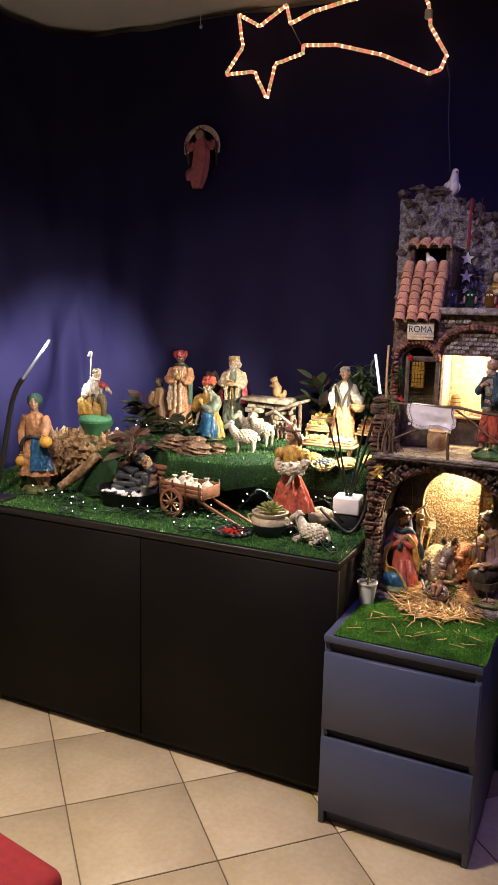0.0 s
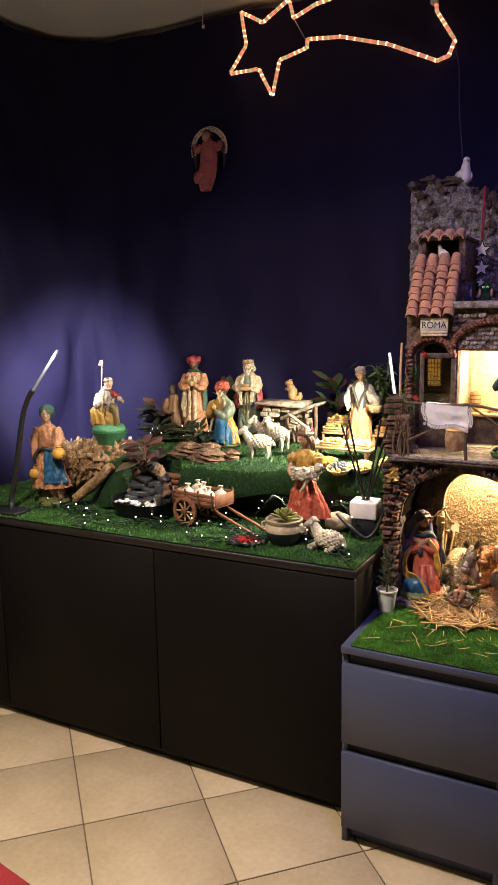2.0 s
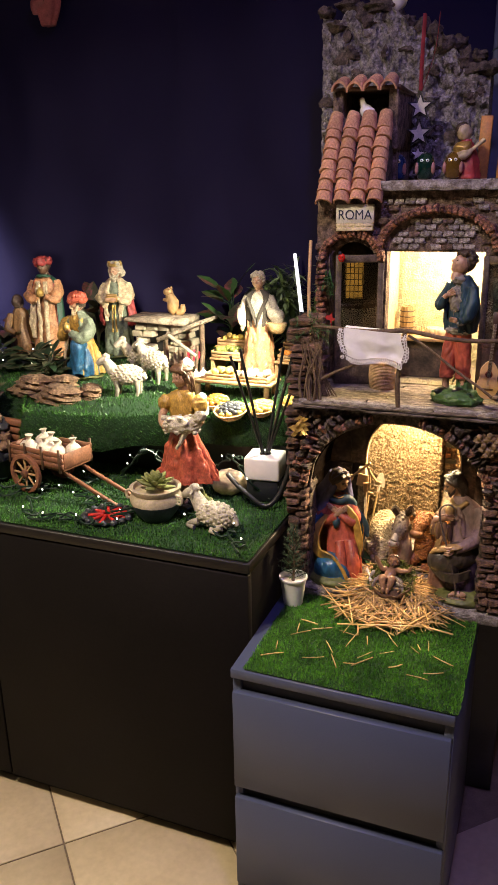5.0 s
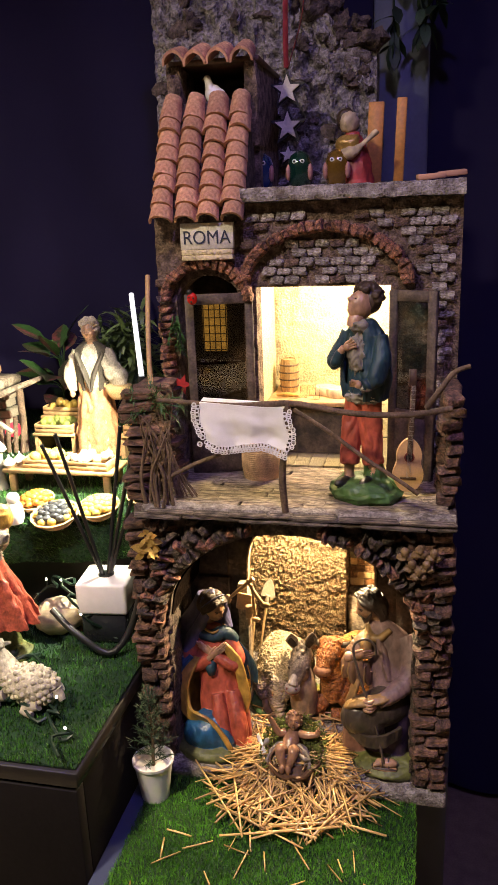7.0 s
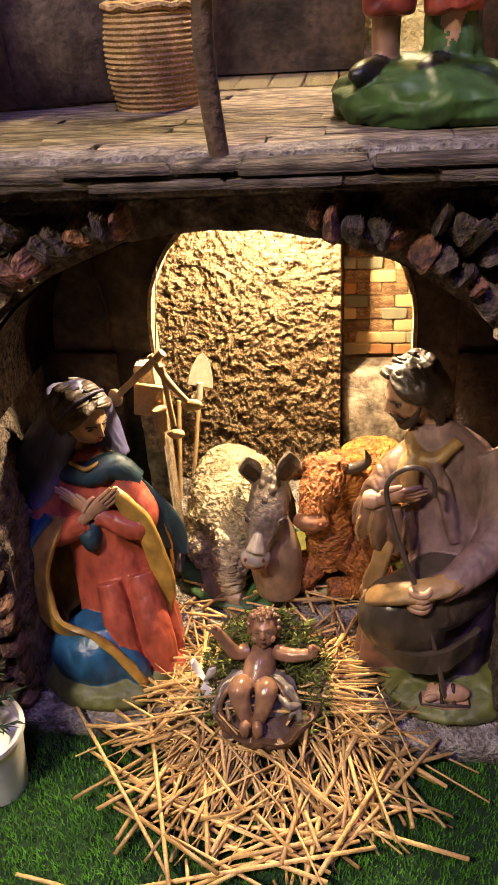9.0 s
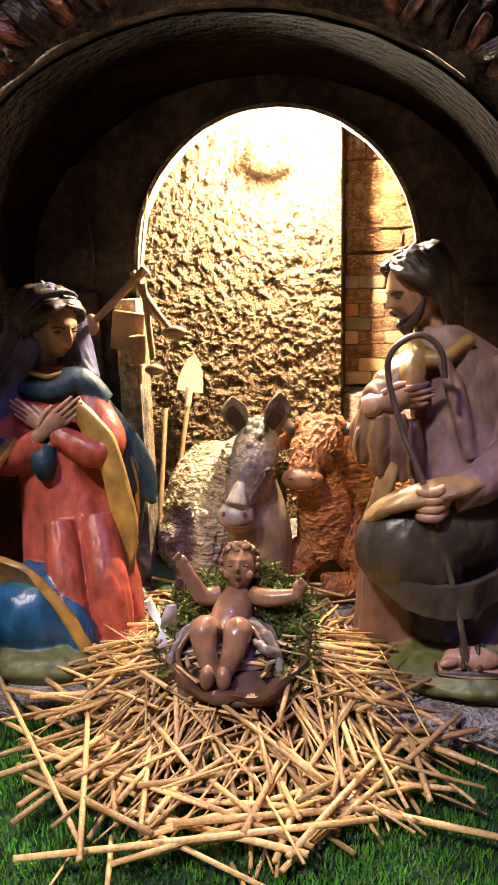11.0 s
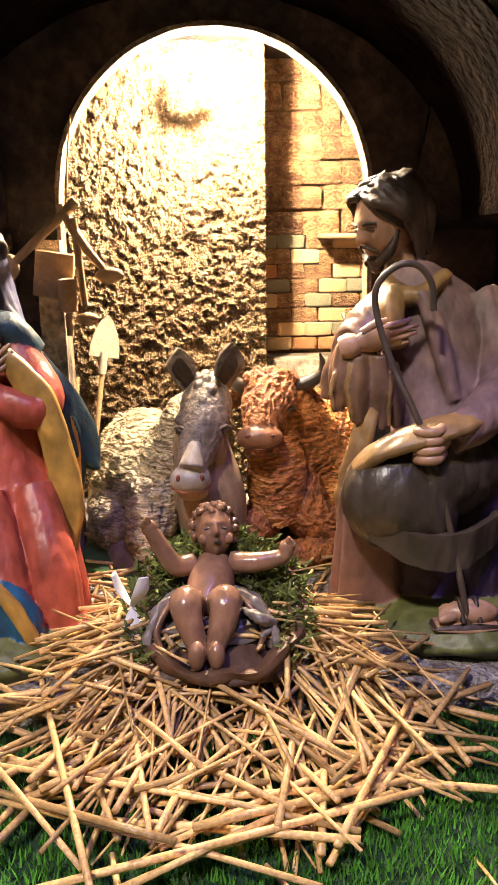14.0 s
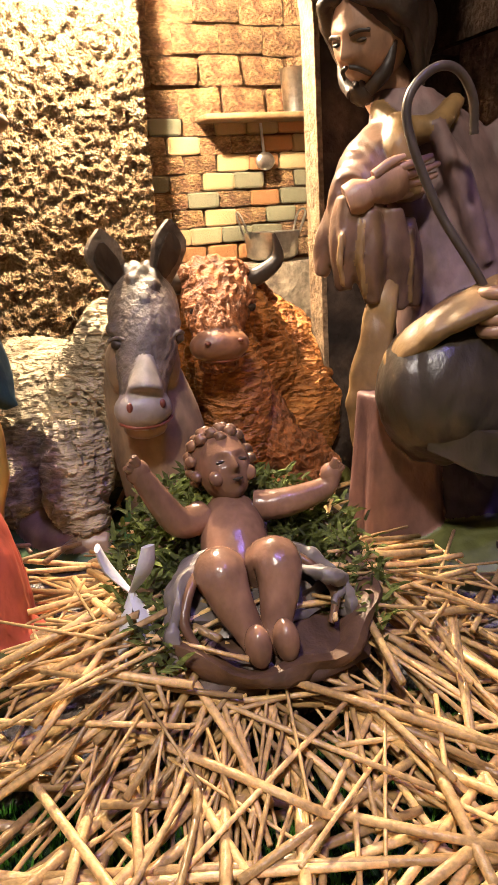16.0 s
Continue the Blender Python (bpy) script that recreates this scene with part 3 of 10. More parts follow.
    for c in range(4):
        for r in range(8):
            u = (r + 0.30) / 8
            x = 0.034 + 0.0345 * c + rng.uniform(-0.002, 0.002)
            piece("roof_tile", rng.choice(shapes), sized(x, 0.464 + 0.084 * u, 1.366 + 0.158 * u, 0.034 * rng.uniform(0.95, 1.05), 0.040, 0.036, rx=slope - 8 + rng.uniform(-4, 4), rz=rng.uniform(-4, 4)), tw)
    for c in range(4):
        piece("roof_tile", rng.choice(shapes), sized(0.042 + 0.0330 * c, 0.556, 1.580, 0.034, 0.054, 0.038, rx=24 + rng.uniform(-3, 3), rz=rng.uniform(-4, 4)), tw)
    bm = bmesh.new()
    box(bm, 0.024, 0.162, 0.556, 0.722, 1.5725, 1.580, 0.001, m=None)
    part("dormer_roof", bm, WOODDARK, tw)

    # --- brickwork
    rough = brick_shapes("brick", BRICK, 8, 0.20, 0.14)
    voussoir = brick_shapes("arch_brick", ARCHBRICK, 6, 0.22, 0.14)
    slate = brick_shapes("stone_chip", CHIP, 8, 0.28, 0.16)
    for x0, x1, z0, z1, y in ((0.004, 0.050, 0.577, 0.955, 0.330), (0.400, 0.448, 0.577, 0.955, 0.330)):
        z = z0
        while z < z1:
            h = rng.uniform(0.011, 0.017)
            x = x0 + rng.uniform(-0.003, 0.004)
            while x < x1 - 0.008:
                w = min(rng.uniform(0.018, 0.036), x1 - x)
                piece("brick", rng.choice(rough), sized(x + w / 2, y + rng.uniform(-0.006, 0.004), z + h / 2, w * 0.94, 0.034, h * 0.86, rng.uniform(-5, 5), rng.uniform(-6, 6), rng.uniform(-5, 5)), tw)
                x += w
            z += h
    # side of the left pillar, facing the sideboard
    z = 0.577
    while z < 0.955:
        h = rng.uniform(0.012, 0.018)
        y = 0.345
        while y < 0.52:
            w = rng.uniform(0.026, 0.045)
            piece("brick", rng.choice(rough), sized(0.013 + rng.uniform(-0.004, 0.003), y + w / 2, z + h / 2, 0.020, w * 0.94, h * 0.86, rng.uniform(-5, 5), rng.uniform(-5, 5)), tw)
            y += w
        z += h
    # ragged stones round the wide arch
    for k in range(64):
        a = math.pi * (k + 0.5) / 64
        for rr in (0, 1):
            ex, ez = 0.184 + 0.018 * rr, 0.152 + 0.018 * rr
            x, z = 0.225 - ex * math.cos(a), 0.808 + ez * math.sin(a)
            if z > 0.955 or x < 0.02 or x > 0.44:
                continue
            piece("stone_chip" if rr else "arch_brick", rng.choice(slate if rng.random() < 0.6 else voussoir), sized(x, 0.328 + rng.uniform(-0.010, 0.005), z, rng.uniform(0.012, 0.022), 0.036, rng.uniform(0.005, 0.009), ry=math.degrees(a) + rng.uniform(-22, 22), rx=rng.uniform(-15, 15), rz=rng.uniform(-15, 15)), tw)
    for k in range(230):
        x, z = rng.uniform(0.03, 0.435), rng.uniform(0.86, 0.962)
        if ((x - 0.225) / 0.208) ** 2 + ((z - 0.808) / 0.172) ** 2 < 1.0:
            continue
        piece("stone_chip", rng.choice(slate if rng.random() < 0.7 else rough), sized(x, 0.328 + rng.uniform(-0.006, 0.004), z, rng.uniform(0.008, 0.020), 0.024, rng.uniform(0.005, 0.010), rng.uniform(-50, 50), rng.uniform(-20, 20), rng.uniform(-20, 20)), tw)
    # smooth vault behind the wide arch; its shade is put into the near-black colour
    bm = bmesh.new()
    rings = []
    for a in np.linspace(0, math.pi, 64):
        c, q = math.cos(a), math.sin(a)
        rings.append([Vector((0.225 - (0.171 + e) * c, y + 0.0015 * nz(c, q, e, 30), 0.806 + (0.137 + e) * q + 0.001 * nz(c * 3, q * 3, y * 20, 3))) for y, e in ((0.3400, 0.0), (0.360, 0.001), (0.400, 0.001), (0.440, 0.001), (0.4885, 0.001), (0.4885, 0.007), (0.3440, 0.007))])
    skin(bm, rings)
    part("vault", bm, mat("shaded_vault_plaster", (0.009, 0.0055, 0.004), 0.95, 0.6, 34.0, 1.0, 150, col2=(0.003, 0.002, 0.0017), dist=0.006, spec=0.01), tw)
    for sx in (0.0475, 0.402):
        z = 0.580
        while z < 0.805:
            h = rng.uniform(0.010, 0.016)
            for y in (0.338, 0.354, 0.368):
                piece("stone_chip", rng.choice(slate), sized(sx + rng.uniform(-0.002, 0.002), y, z + h / 2, rng.uniform(0.006, 0.010), 0.018, h, rng.uniform(-8, 8), rng.uniform(-12, 12), rng.uniform(-12, 12)), tw)
            z += h
    # balcony side piers
    for x0, x1, zt, yy in ((0.004, 0.052, 1.130, 0.345), (0.427, 0.452, 1.120, 0.375)):
        z = 0.984
        while z < zt:
            h = rng.uniform(0.011, 0.018)
            for y in (yy, yy + 0.036, yy + 0.070):
                w = (x1 - x0) * rng.uniform(0.8, 1.1)
                piece("brick", rng.choice(rough), sized((x0 + x1) / 2 + rng.uniform(-0.004, 0.004), y, z + h / 2, w, 0.036, h * 0.9, rng.uniform(-5, 5), 0, rng.uniform(-8, 8)), tw)
            z += h
    # upper arches
    for k in range(30):
        a = math.pi * (k + 0.5) / 30
        piece("arch_brick", rng.choice(voussoir), sized(0.262 - 0.116 * math.cos(a), 0.480, 1.264 + 0.080 * math.sin(a), 0.017, 0.026, 0.0125, ry=math.degrees(a) + rng.uniform(-6, 6)), tw)
    for k in range(18):
        a = math.pi * (k + 0.5) / 18
        piece("arch_brick", rng.choice(voussoir), sized(0.090 - 0.062 * math.cos(a), 0.480, 1.245 + 0.054 * math.sin(a), 0.016, 0.026, 0.0115, ry=math.degrees(a) + rng.uniform(-8, 8)), tw)
    z = 1.14
    while z < 1.24:
        piece("arch_brick", rng.choice(voussoir), sized(0.026 + rng.uniform(-0.003, 0.003), 0.482, z, 0.020, 0.026, 0.010, rng.uniform(-6, 6)), tw)
        z += 0.0115
    # worn white bricks on the facade
    wb = brick_shapes("brick", OLDBRICK, 5, bevel=0.08, jitter=0.10)
    ww = brick_shapes("brick", PALEBRICK, 6, bevel=0.12, jitter=0.17)
    for r in range(30):
        z = 0.996 + 0.0125 * r
        for k in range(20):
            x = 0.022 + 0.0215 * k + (0.0107 if r % 2 else 0)
            inside = ((x - 0.262) / 0.135) ** 2 + ((z - 1.264) / 0.098) ** 2 < 1 and z > 1.264
            lun = ((x - 0.262) / 0.098) ** 2 + ((z - 1.264) / 0.066) ** 2 < 1 and z > 1.270
            opening = abs(x - 0.258) < 0.112 and z < 1.268 or abs(x - 0.092) < 0.070 and z < 1.305
            if (opening or inside) and not lun or x > 0.440 or (x < 0.15 and z > 1.295):
                continue
            if rng.random() < 0.8:
                piece("brick", rng.choice(ww if nz(x, z, 3.0, 26.0) + 0.35 * (x > 0.36) + 0.3 * lun + rng.uniform(-0.2, 0.2) > 0.12 else wb), sized(x, 0.4845 + rng.uniform(-0.001, 0.001), z, 0.0198, 0.008, 0.0108, rng.uniform(-2, 2)), tw)
    # kitchen wall bricks
    kb = brick_shapes("brick", KBRICK, 6, 0.09, 0.07)
    kc = kb[:3] + [finish_copy for q, c in enumerate(((0.58, 0.42, 0.22), (0.44, 0.20, 0.07), (0.25, 0.23, 0.14), (0.55, 0.38, 0.18))) for finish_copy in brick_shapes("brick", mat("kitchen_brick_%d" % q, c, 0.7, 0.3, 60.0, 0.5, 260, rand=0.2, dist=0.002), 1, 0.05, 0.09)]
    z, r = 0.694, 0
    while z < 0.945:
        h = 0.0135 if z < 0.795 else 0.0215
        w = 0.026 if z < 0.795 else 0.036
        x = 0.280 - (w / 2 if r % 2 else 0)
        while x < 0.425:
            a, b = max(x, 0.280), min(x + w, 0.425)
            if b - a > 0.005:
                piece("brick", rng.choice(kc if z < 0.79 else kb), sized((a + b) / 2, 0.6985 + rng.uniform(-0.001, 0.001), z + h / 2, (b - a) * 0.965, 0.008, h * 0.93, rng.uniform(-1, 1)), kit)
            x += w
        z, r = z + h, r + 1
    # planks of the balcony floor
    pl = brick_shapes("plank", mat("cracked_plank", (0.47, 0.385, 0.28), 0.85, 0.6, 2.2, 1.0, 9.0, rand=0.25, col2=(0.12, 0.090, 0.066), dist=0.004), 6, 0.05, 0.04)
    for r in range(9):
        x = 0.035
        while x < 0.435:
            w = min(rng.uniform(0.05, 0.11), 0.438 - x)
            piece("plank", rng.choice(pl), sized(x + w / 2, 0.335 + 0.0195 * r, 0.9835, w * 0.985, 0.0185, 0.006, rng.uniform(-0.6, 0.6), 0, rng.uniform(-0.6, 0.6)), tw)
            x += w
    ft = brick_shapes("floor_tile", PLASTERW, 3, 0.03, 0.05)
    for r in range(7):
        for k in range(8):
            piece("floor_tile", rng.choice(ft), sized(0.170 + 0.024 * k, 0.525 + 0.024 * r, 0.983, 0.0225, 0.0225, 0.005), tw)

    # --- glazed door leaves on the balcony
    SMOKED = mat("dusty_glass", (0.46, 0.36, 0.24), 0.02, 0.3, 40.0, 0.0, spec=0.25)
    SMOKED.node_tree.nodes["Principled BSDF"].inputs["Transmission Weight"].default_value = 1.0
    WOODLEAF = mat("smoked_wood", (0.125, 0.090, 0.066), 0.7, 0.5, 60.0, 0.7, 260, rand=0.15, col2=(0.045, 0.030, 0.022))
    for hx, ang, w in ((0.158, 196, 0.098), (0.354, -25, 0.070)):
        d = part("door_leaf", bmesh.new(), WOODLEAF, tw)
        d.matrix_basis = pose(hx, 0.480, 0.988, 0, 0, ang)
        H = 0.268
        for a, b, c, e in ((0, 0.012, 0, H), (w - 0.012, w, 0, H), (0.012, w - 0.012, 0, 0.090), (0.012, w - 0.012, H - 0.015, H), (0.012, w - 0.012, 0.0902, 0.101)):
            bm = bmesh.new()
            box(bm, a, b, -0.004, 0.004, c, e, 0.0008, jitter=0.0003)
            part("door_rail", bm, WOODLEAF, d)
        bm = bmesh.new()
        box(bm, 0.012, w - 0.012, -0.0006, 0.0006, 0.101, H - 0.015)
        p = part("pane", bm, SMOKED, d)
        p.visible_shadow = False

    # --- name board of the inn
    sg = part("sign_board", bmesh.new(), PLASTERW, tw)
    bm = bmesh.new()
    box(bm, 0.060, 0.137, 0.462, 0.470, 1.318, 1.354, 0.0008, jitter=0.0005)
    part("sign_panel", bm, mat("sign_cream", (0.62, 0.58, 0.50), 0.8, 0.2, 60.0, 0.3), sg)
    for z in (1.303, 1.3105):
        bm = bmesh.new()
        box(bm, 0.061, 0.136, 0.460, 0.472, z, z + 0.0068, 0.001, jitter=0.0006)
        part("sign_ledge", bm, PLASTERW, sg)
    cu = bpy.data.curves.new("lettering", "FONT")
    cu.body, cu.size, cu.extrude, cu.align_x = "ROMA", 0.0265, 0.0004, "CENTER"
    tmp = new("lettering_source", cu)
    deps = bpy.context.evaluated_depsgraph_get()
    me = bpy.data.meshes.new_from_object(tmp.evaluated_get(deps))
    bpy.data.objects.remove(tmp)
    me.materials.clear()
    me.materials.append(mat("ink", (0.02, 0.025, 0.05), 0.7, 0.1))
    ob = new("lettering", me)
    ob.matrix_basis = pose(0.0985, 0.4614, 1.3255, 90) @ Matrix.Diagonal((0.92, 1, 1, 1))
    ob.parent = sg
    tagged(ob, "dark capital letters ROMA")

    # --- bent twig railing with post
    for nm, pts, r in (
        ("railing", [(0.028, 0.345, 1.128), (0.10, 0.316, 1.131), (0.17, 0.312, 1.128), (0.24, 0.314, 1.132), (0.31, 0.310, 1.122), (0.38, 0.312, 1.120), (0.436, 0.325, 1.126)], 0.0036),
        ("railing_end", [(0.405, 0.318, 1.128), (0.420, 0.314, 1.150), (0.436, 0.316, 1.172), (0.455, 0.318, 1.180)], 0.0036),
        ("railing_brace", [(0.242, 0.314, 1.124), (0.285, 0.311, 1.098), (0.335, 0.309, 1.062), (0.376, 0.309, 1.035), (0.398, 0.312, 1.018)], 0.0026),
        ("railing_brace", [(0.232, 0.314, 1.080), (0.17, 0.312, 1.070), (0.11, 0.314, 1.048), (0.06, 0.318, 1.020)], 0.0026),
        ("railing_post", [(0.229, 0.313, 0.985), (0.226, 0.312, 1.03), (0.230, 0.312, 1.08), (0.236, 0.313, 1.135)], 0.0042),
    ):
        bm = bmesh.new()
        tube(bm, pts, [r * rng.uniform(0.8, 1.2) for _ in pts], n=20)
        part(nm, bm, TWIG, tw)
    for k in range(14):
        bm = bmesh.new()
        x, y = rng.uniform(0.028, 0.075), rng.uniform(0.308, 0.335)
        lean = rng.uniform(-0.030, 0.035)
        pts = [(x + lean * q + rng.uniform(-0.010, 0.010) * (q > 0), y + rng.uniform(-0.008, 0.006) * (q > 0), 0.985 + 0.13 * q * rng.uniform(0.85, 1.1)) for q in (0, 0.3, 0.65, 1.0)]
        tube(bm, pts, [0.0024, 0.0020, 0.0015, 0.0007], n=14, seg=7)
        part("vine", bm, TWIG, tw)
    return tw


build_tower()


# ---------------------------------------------------------------- statue kit
SKIN = paint("skin", (0.50, 0.29, 0.18), 0.38)
SKINDARK = paint("skin_dark", (0.15, 0.075, 0.045), 0.4)
BLUE = paint("deep_blue", (0.022, 0.105, 0.215), 0.34)
NAVY = paint("dark_teal", (0.012, 0.042, 0.060), 0.58)
VEIL = paint("violet_blue", (0.090, 0.085, 0.200), 0.5)
YELLOW = paint("ochre_yellow", (0.50, 0.29, 0.060), 0.42)
RED = paint("coral_red", (0.46, 0.095, 0.055), 0.42)
CRIMSON = paint("crimson", (0.36, 0.045, 0.045), 0.42)
MAUVE = paint("mauve", (0.235, 0.145, 0.135), 0.6)
BROWN = paint("brown", (0.085, 0.052, 0.036), 0.6)
HAIR = paint("dark_hair", (0.050, 0.030, 0.020), 0.5, scale=60, bump=0.5)
OLIVE = paint("olive_green", (0.130, 0.140, 0.040), 0.5)
GREENP = paint("moss_green", (0.055, 0.125, 0.035), 0.5)
CREAM = paint("cream", (0.60, 0.47, 0.30), 0.5)
PEACH = paint("peach", (0.54, 0.26, 0.125), 0.5)
GREYGREEN = paint("grey_green", (0.20, 0.235, 0.165), 0.5)
GOLD = mat("old_gold", (0.52, 0.34, 0.10), 0.35, 0.3, 60.0, 0.4, metal=0.6)
FLEECE = paint("fleece", (0.62, 0.55, 0.42), 0.65, scale=60, bump=0.6, bscale=220)
FUR = mat("grey_fur", (0.46, 0.37, 0.235), 0.7, 0.6, 50.0, 1.0, 110, col2=(0.21, 0.16, 0.10), dist=0.008, stretch=3.2)
FURDARK = mat("dark_fur", (0.230, 0.180, 0.140), 0.50, 0.5, 45.0, 0.7, 240, col2=(0.07, 0.05, 0.04), dist=0.003)
OXHIDE = mat("ox_hide", (0.54, 0.220, 0.050), 0.5, 0.6, 50.0, 1.0, 110, col2=(0.26, 0.085, 0.018), dist=0.008, stretch=3.2)
HORN = paint("horn", (0.090, 0.066, 0.050), 0.35)
MOSS = mat("dry_moss", (0.170, 0.200, 0.040), 0.9, 0.6, 90.0, 0.6, island=0.4)
RESIN = paint("brown_resin", (0.290, 0.155, 0.095), 0.22, scale=40)
CLOTHGREY = paint("grey_cloth", (0.24, 0.20, 0.18), 0.4)


def shell(bm, keys, a0, a1, mi, mi_in, n=16, seg=26, thick=0.003, folds=0, amp=0.0, wave=0.0, m=None):
    """Open mantle: part of an upright loft between two angles, with a lining."""
    s = catmull(keys, n)
    outer, inner = [], []
    for k, (x, y, z, rx, ry) in enumerate(s):
        w = 1 - k / (n - 1)
        o, i = [], []
        for q in range(seg):
            u = q / (seg - 1)
            a = radians(a0 + (a1 - a0) * u)
            edge = abs(2 * u - 1) ** 4
            f = 1 + amp * (0.3 + w) * (math.cos(folds * a + 2.0 * w) if folds else 0) + wave * edge * math.sin(9 * w + 2 * u)
            o.append(Vector((x + rx * f * math.cos(a), y + ry * f * math.sin(a), z)))
            i.append(Vector((x + (rx * f - thick) * math.cos(a), y + (ry * f - thick) * math.sin(a), z)))
        outer.append(o), inner.append(i)
    if m is not None:
        outer, inner = [[m @ p for p in r] for r in outer], [[m @ p for p in r] for r in inner]
    a = skin(bm, outer, mi, False, False)
    b = skin(bm, [r[::-1] for r in inner], mi_in, False, False)
    for k in range(n - 1):
        bm.faces.new((a[k][-1], b[k][0], b[k + 1][0], a[k + 1][-1])).material_index = mi_in
        bm.faces.new((a[k][0], a[k + 1][0], b[k + 1][-1], b[k][-1])).material_index = mi_in
    for q in range(seg - 1):
        bm.faces.new((a[0][q], b[0][seg - 1 - q], b[0][seg - 2 - q], a[0][q + 1])).material_index = mi_in
        bm.faces.new((a[-1][q + 1], b[-1][seg - 2 - q], b[-1][seg - 1 - q], a[-1][q])).material_index = mi_in


def hand(bm, wrist, tip, mi, w=0.0045, spread=0.004):
    """Simple palm with four fingers."""
    a, b = Vector(wrist), Vector(tip)
    d = b - a
    side = d.cross(Vector((0, 1, 0.3))).normalized()
    ball(bm, a + d * 0.35, (w * 1.1, w * 0.8, w * 1.1), mi, 8)
    for k in range(4):
        o = side * (k - 1.5) * spread * 0.6
        tube(bm, [a + d * 0.35 + o * 0.7, a + d * 0.7 + o, a + d * (1.0 - 0.06 * abs(k - 1.2)) + o * 1.2], [w * 0.42, w * 0.38, w * 0.24], mi, n=4, seg=6)


def head(bm, c, r, skin_mi, hair_mi, yaw=0.0, pitch=0.0, beard=None, long_hair=0.0, hair_rough=0.25, eyes=True, fringe=True):
    """Modelled head with brow, nose, lips and chin, hair, optional beard. It looks to -y before it is turned by yaw."""
    m = Matrix.Translation(c) @ pose(0, 0, 0, pitch, 0, yaw)

    def g(t, s):
        return math.exp(-(t / s) ** 2)
    rows, seg = 36, 44
    rings = []
    for k in range(rows + 1):
        t = math.pi * (0.015 + 0.97 * k / rows)
        ring = []
        for i in range(seg):
            a = 2 * math.pi * i / seg
            x, y, z = math.sin(t) * math.cos(a), math.sin(t) * math.sin(a), -math.cos(t)
            front = max(0.0, -y)
            taper = 1 - (0.30 * z * z if z < 0 else 0.06 * z)
            d = 0.30 * g(x, 0.13) * (min(1.0, max(0.0, (0.30 - z) / 0.40)) if z > -0.12 else max(0.0, 1 - (-0.12 - z) / 0.10))
            for e in (-1, 1):
                d -= 0.13 * g(x - e * 0.33, 0.17) * g(z - 0.14, 0.11)
                d += 0.06 * g(x - e * 0.34, 0.10) * g(z - 0.12, 0.06)
                d += 0.04 * g(x - e * 0.45, 0.2) * g(z + 0.12, 0.16)
            d += 0.06 * g(x, 0.5) * g(z - 0.32, 0.08)
            d += 0.07 * g(x, 0.17) * (g(z + 0.36, 0.05) + g(z + 0.50, 0.055)) - 0.03 * g(x, 0.2) * g(z + 0.43, 0.03)
            d += 0.11 * g(x, 0.22) * g(z + 0.74, 0.14)
            p = Vector((x * 0.80 * taper, y * (0.93 - (0.10 * z if z < 0 else 0)) - d * (1 if front > 0 else 0), z * 1.15))
            ring.append(m @ (p * r))
        rings.append(ring)
    n0 = len(bm.faces)
    skin(bm, rings, skin_mi)
    if eyes and hair_mi is not None:
        bm.faces.ensure_lookup_table()
        inv = m.inverted()
        for f in bm.faces[n0:]:
            q = (inv @ f.calc_center_median()) / r
            if q.y < -0.4 and 0.20 < abs(q.x) < 0.40 and abs(q.z - 0.125) < 0.030:
                f.material_index = hair_mi
    if hair_mi is not None:
        ball(bm, (0, r * (0.24 if fringe else 0.25), r * 0.27), (r * 0.98, r * 1.0, r * 1.05), hair_mi, 26, m, hair_rough if fringe else 0.06, 16)
        for k in range(9 if fringe else 0):
            a = radians(-80 + 20 * k)
            tube(bm, [(r * 0.3 * math.sin(a), r * 0.3, r * 1.25), (r * 0.80 * math.sin(a), -r * 0.35 * math.cos(a) - r * 0.25, r * 1.0), (r * 0.97 * math.sin(a), -r * 0.45 * math.cos(a) + r * 0.1, r * 0.55)], [r * 0.16, r * 0.17, r * 0.10], hair_mi, n=7, seg=7, m=m)
        if long_hair:
            for s in (-1, 1):
                for q in range(3):
                    tube(bm, [(s * r * 0.78, r * (0.18 + 0.22 * q), r * 0.5), (s * r * 0.92, r * (0.2 + 0.22 * q), -r * 0.3), (s * r * (0.80 + 0.08 * q), r * (0.2 + 0.25 * q), -r * long_hair)], [r * 0.20, r * 0.26, r * 0.12], hair_mi, n=9, m=m)
            tube(bm, [(0, r * 0.8, r * 0.2), (0, r * 0.85, -r * 0.6), (0, r * 0.7, -r * long_hair)], [r * 0.6, r * 0.7, r * 0.4], hair_mi, m=m)
    if beard is not None:
        ball(bm, (0, -r * 0.52, -r * 1.0), (r * 0.44, r * 0.36, r * 0.55), beard, 18, m, 0.35, 18)
        for s in (-1, 1):
            tube(bm, [(s * r * 0.70, -r * 0.15, -r * 0.1), (s * r * 0.58, -r * 0.45, -r * 0.72), (s * r * 0.2, -r * 0.70, -r * 1.05)], [r * 0.12, r * 0.22, r * 0.2], beard, n=8, m=m)
            tube(bm, [(s * r * 0.02, -r * 1.02, -r * 0.33), (s * r * 0.3, -r * 0.85, -r * 0.50)], [r * 0.07, r * 0.05], beard, seg=6, m=m)
    tube(bm, [(0, r * 0.15, -r * 0.6), (0, r * 0.25, -r * 1.7)], [r * 0.44, r * 0.52], skin_mi, seg=14, m=m)


CLOTH = {"peach", "deep_blue", "dark_teal", "violet_blue", "ochre_yellow", "coral_red", "crimson", "mauve", "brown", "teal_cape", "cream", "grey_green", "white_shirt", "grey_cloth"}


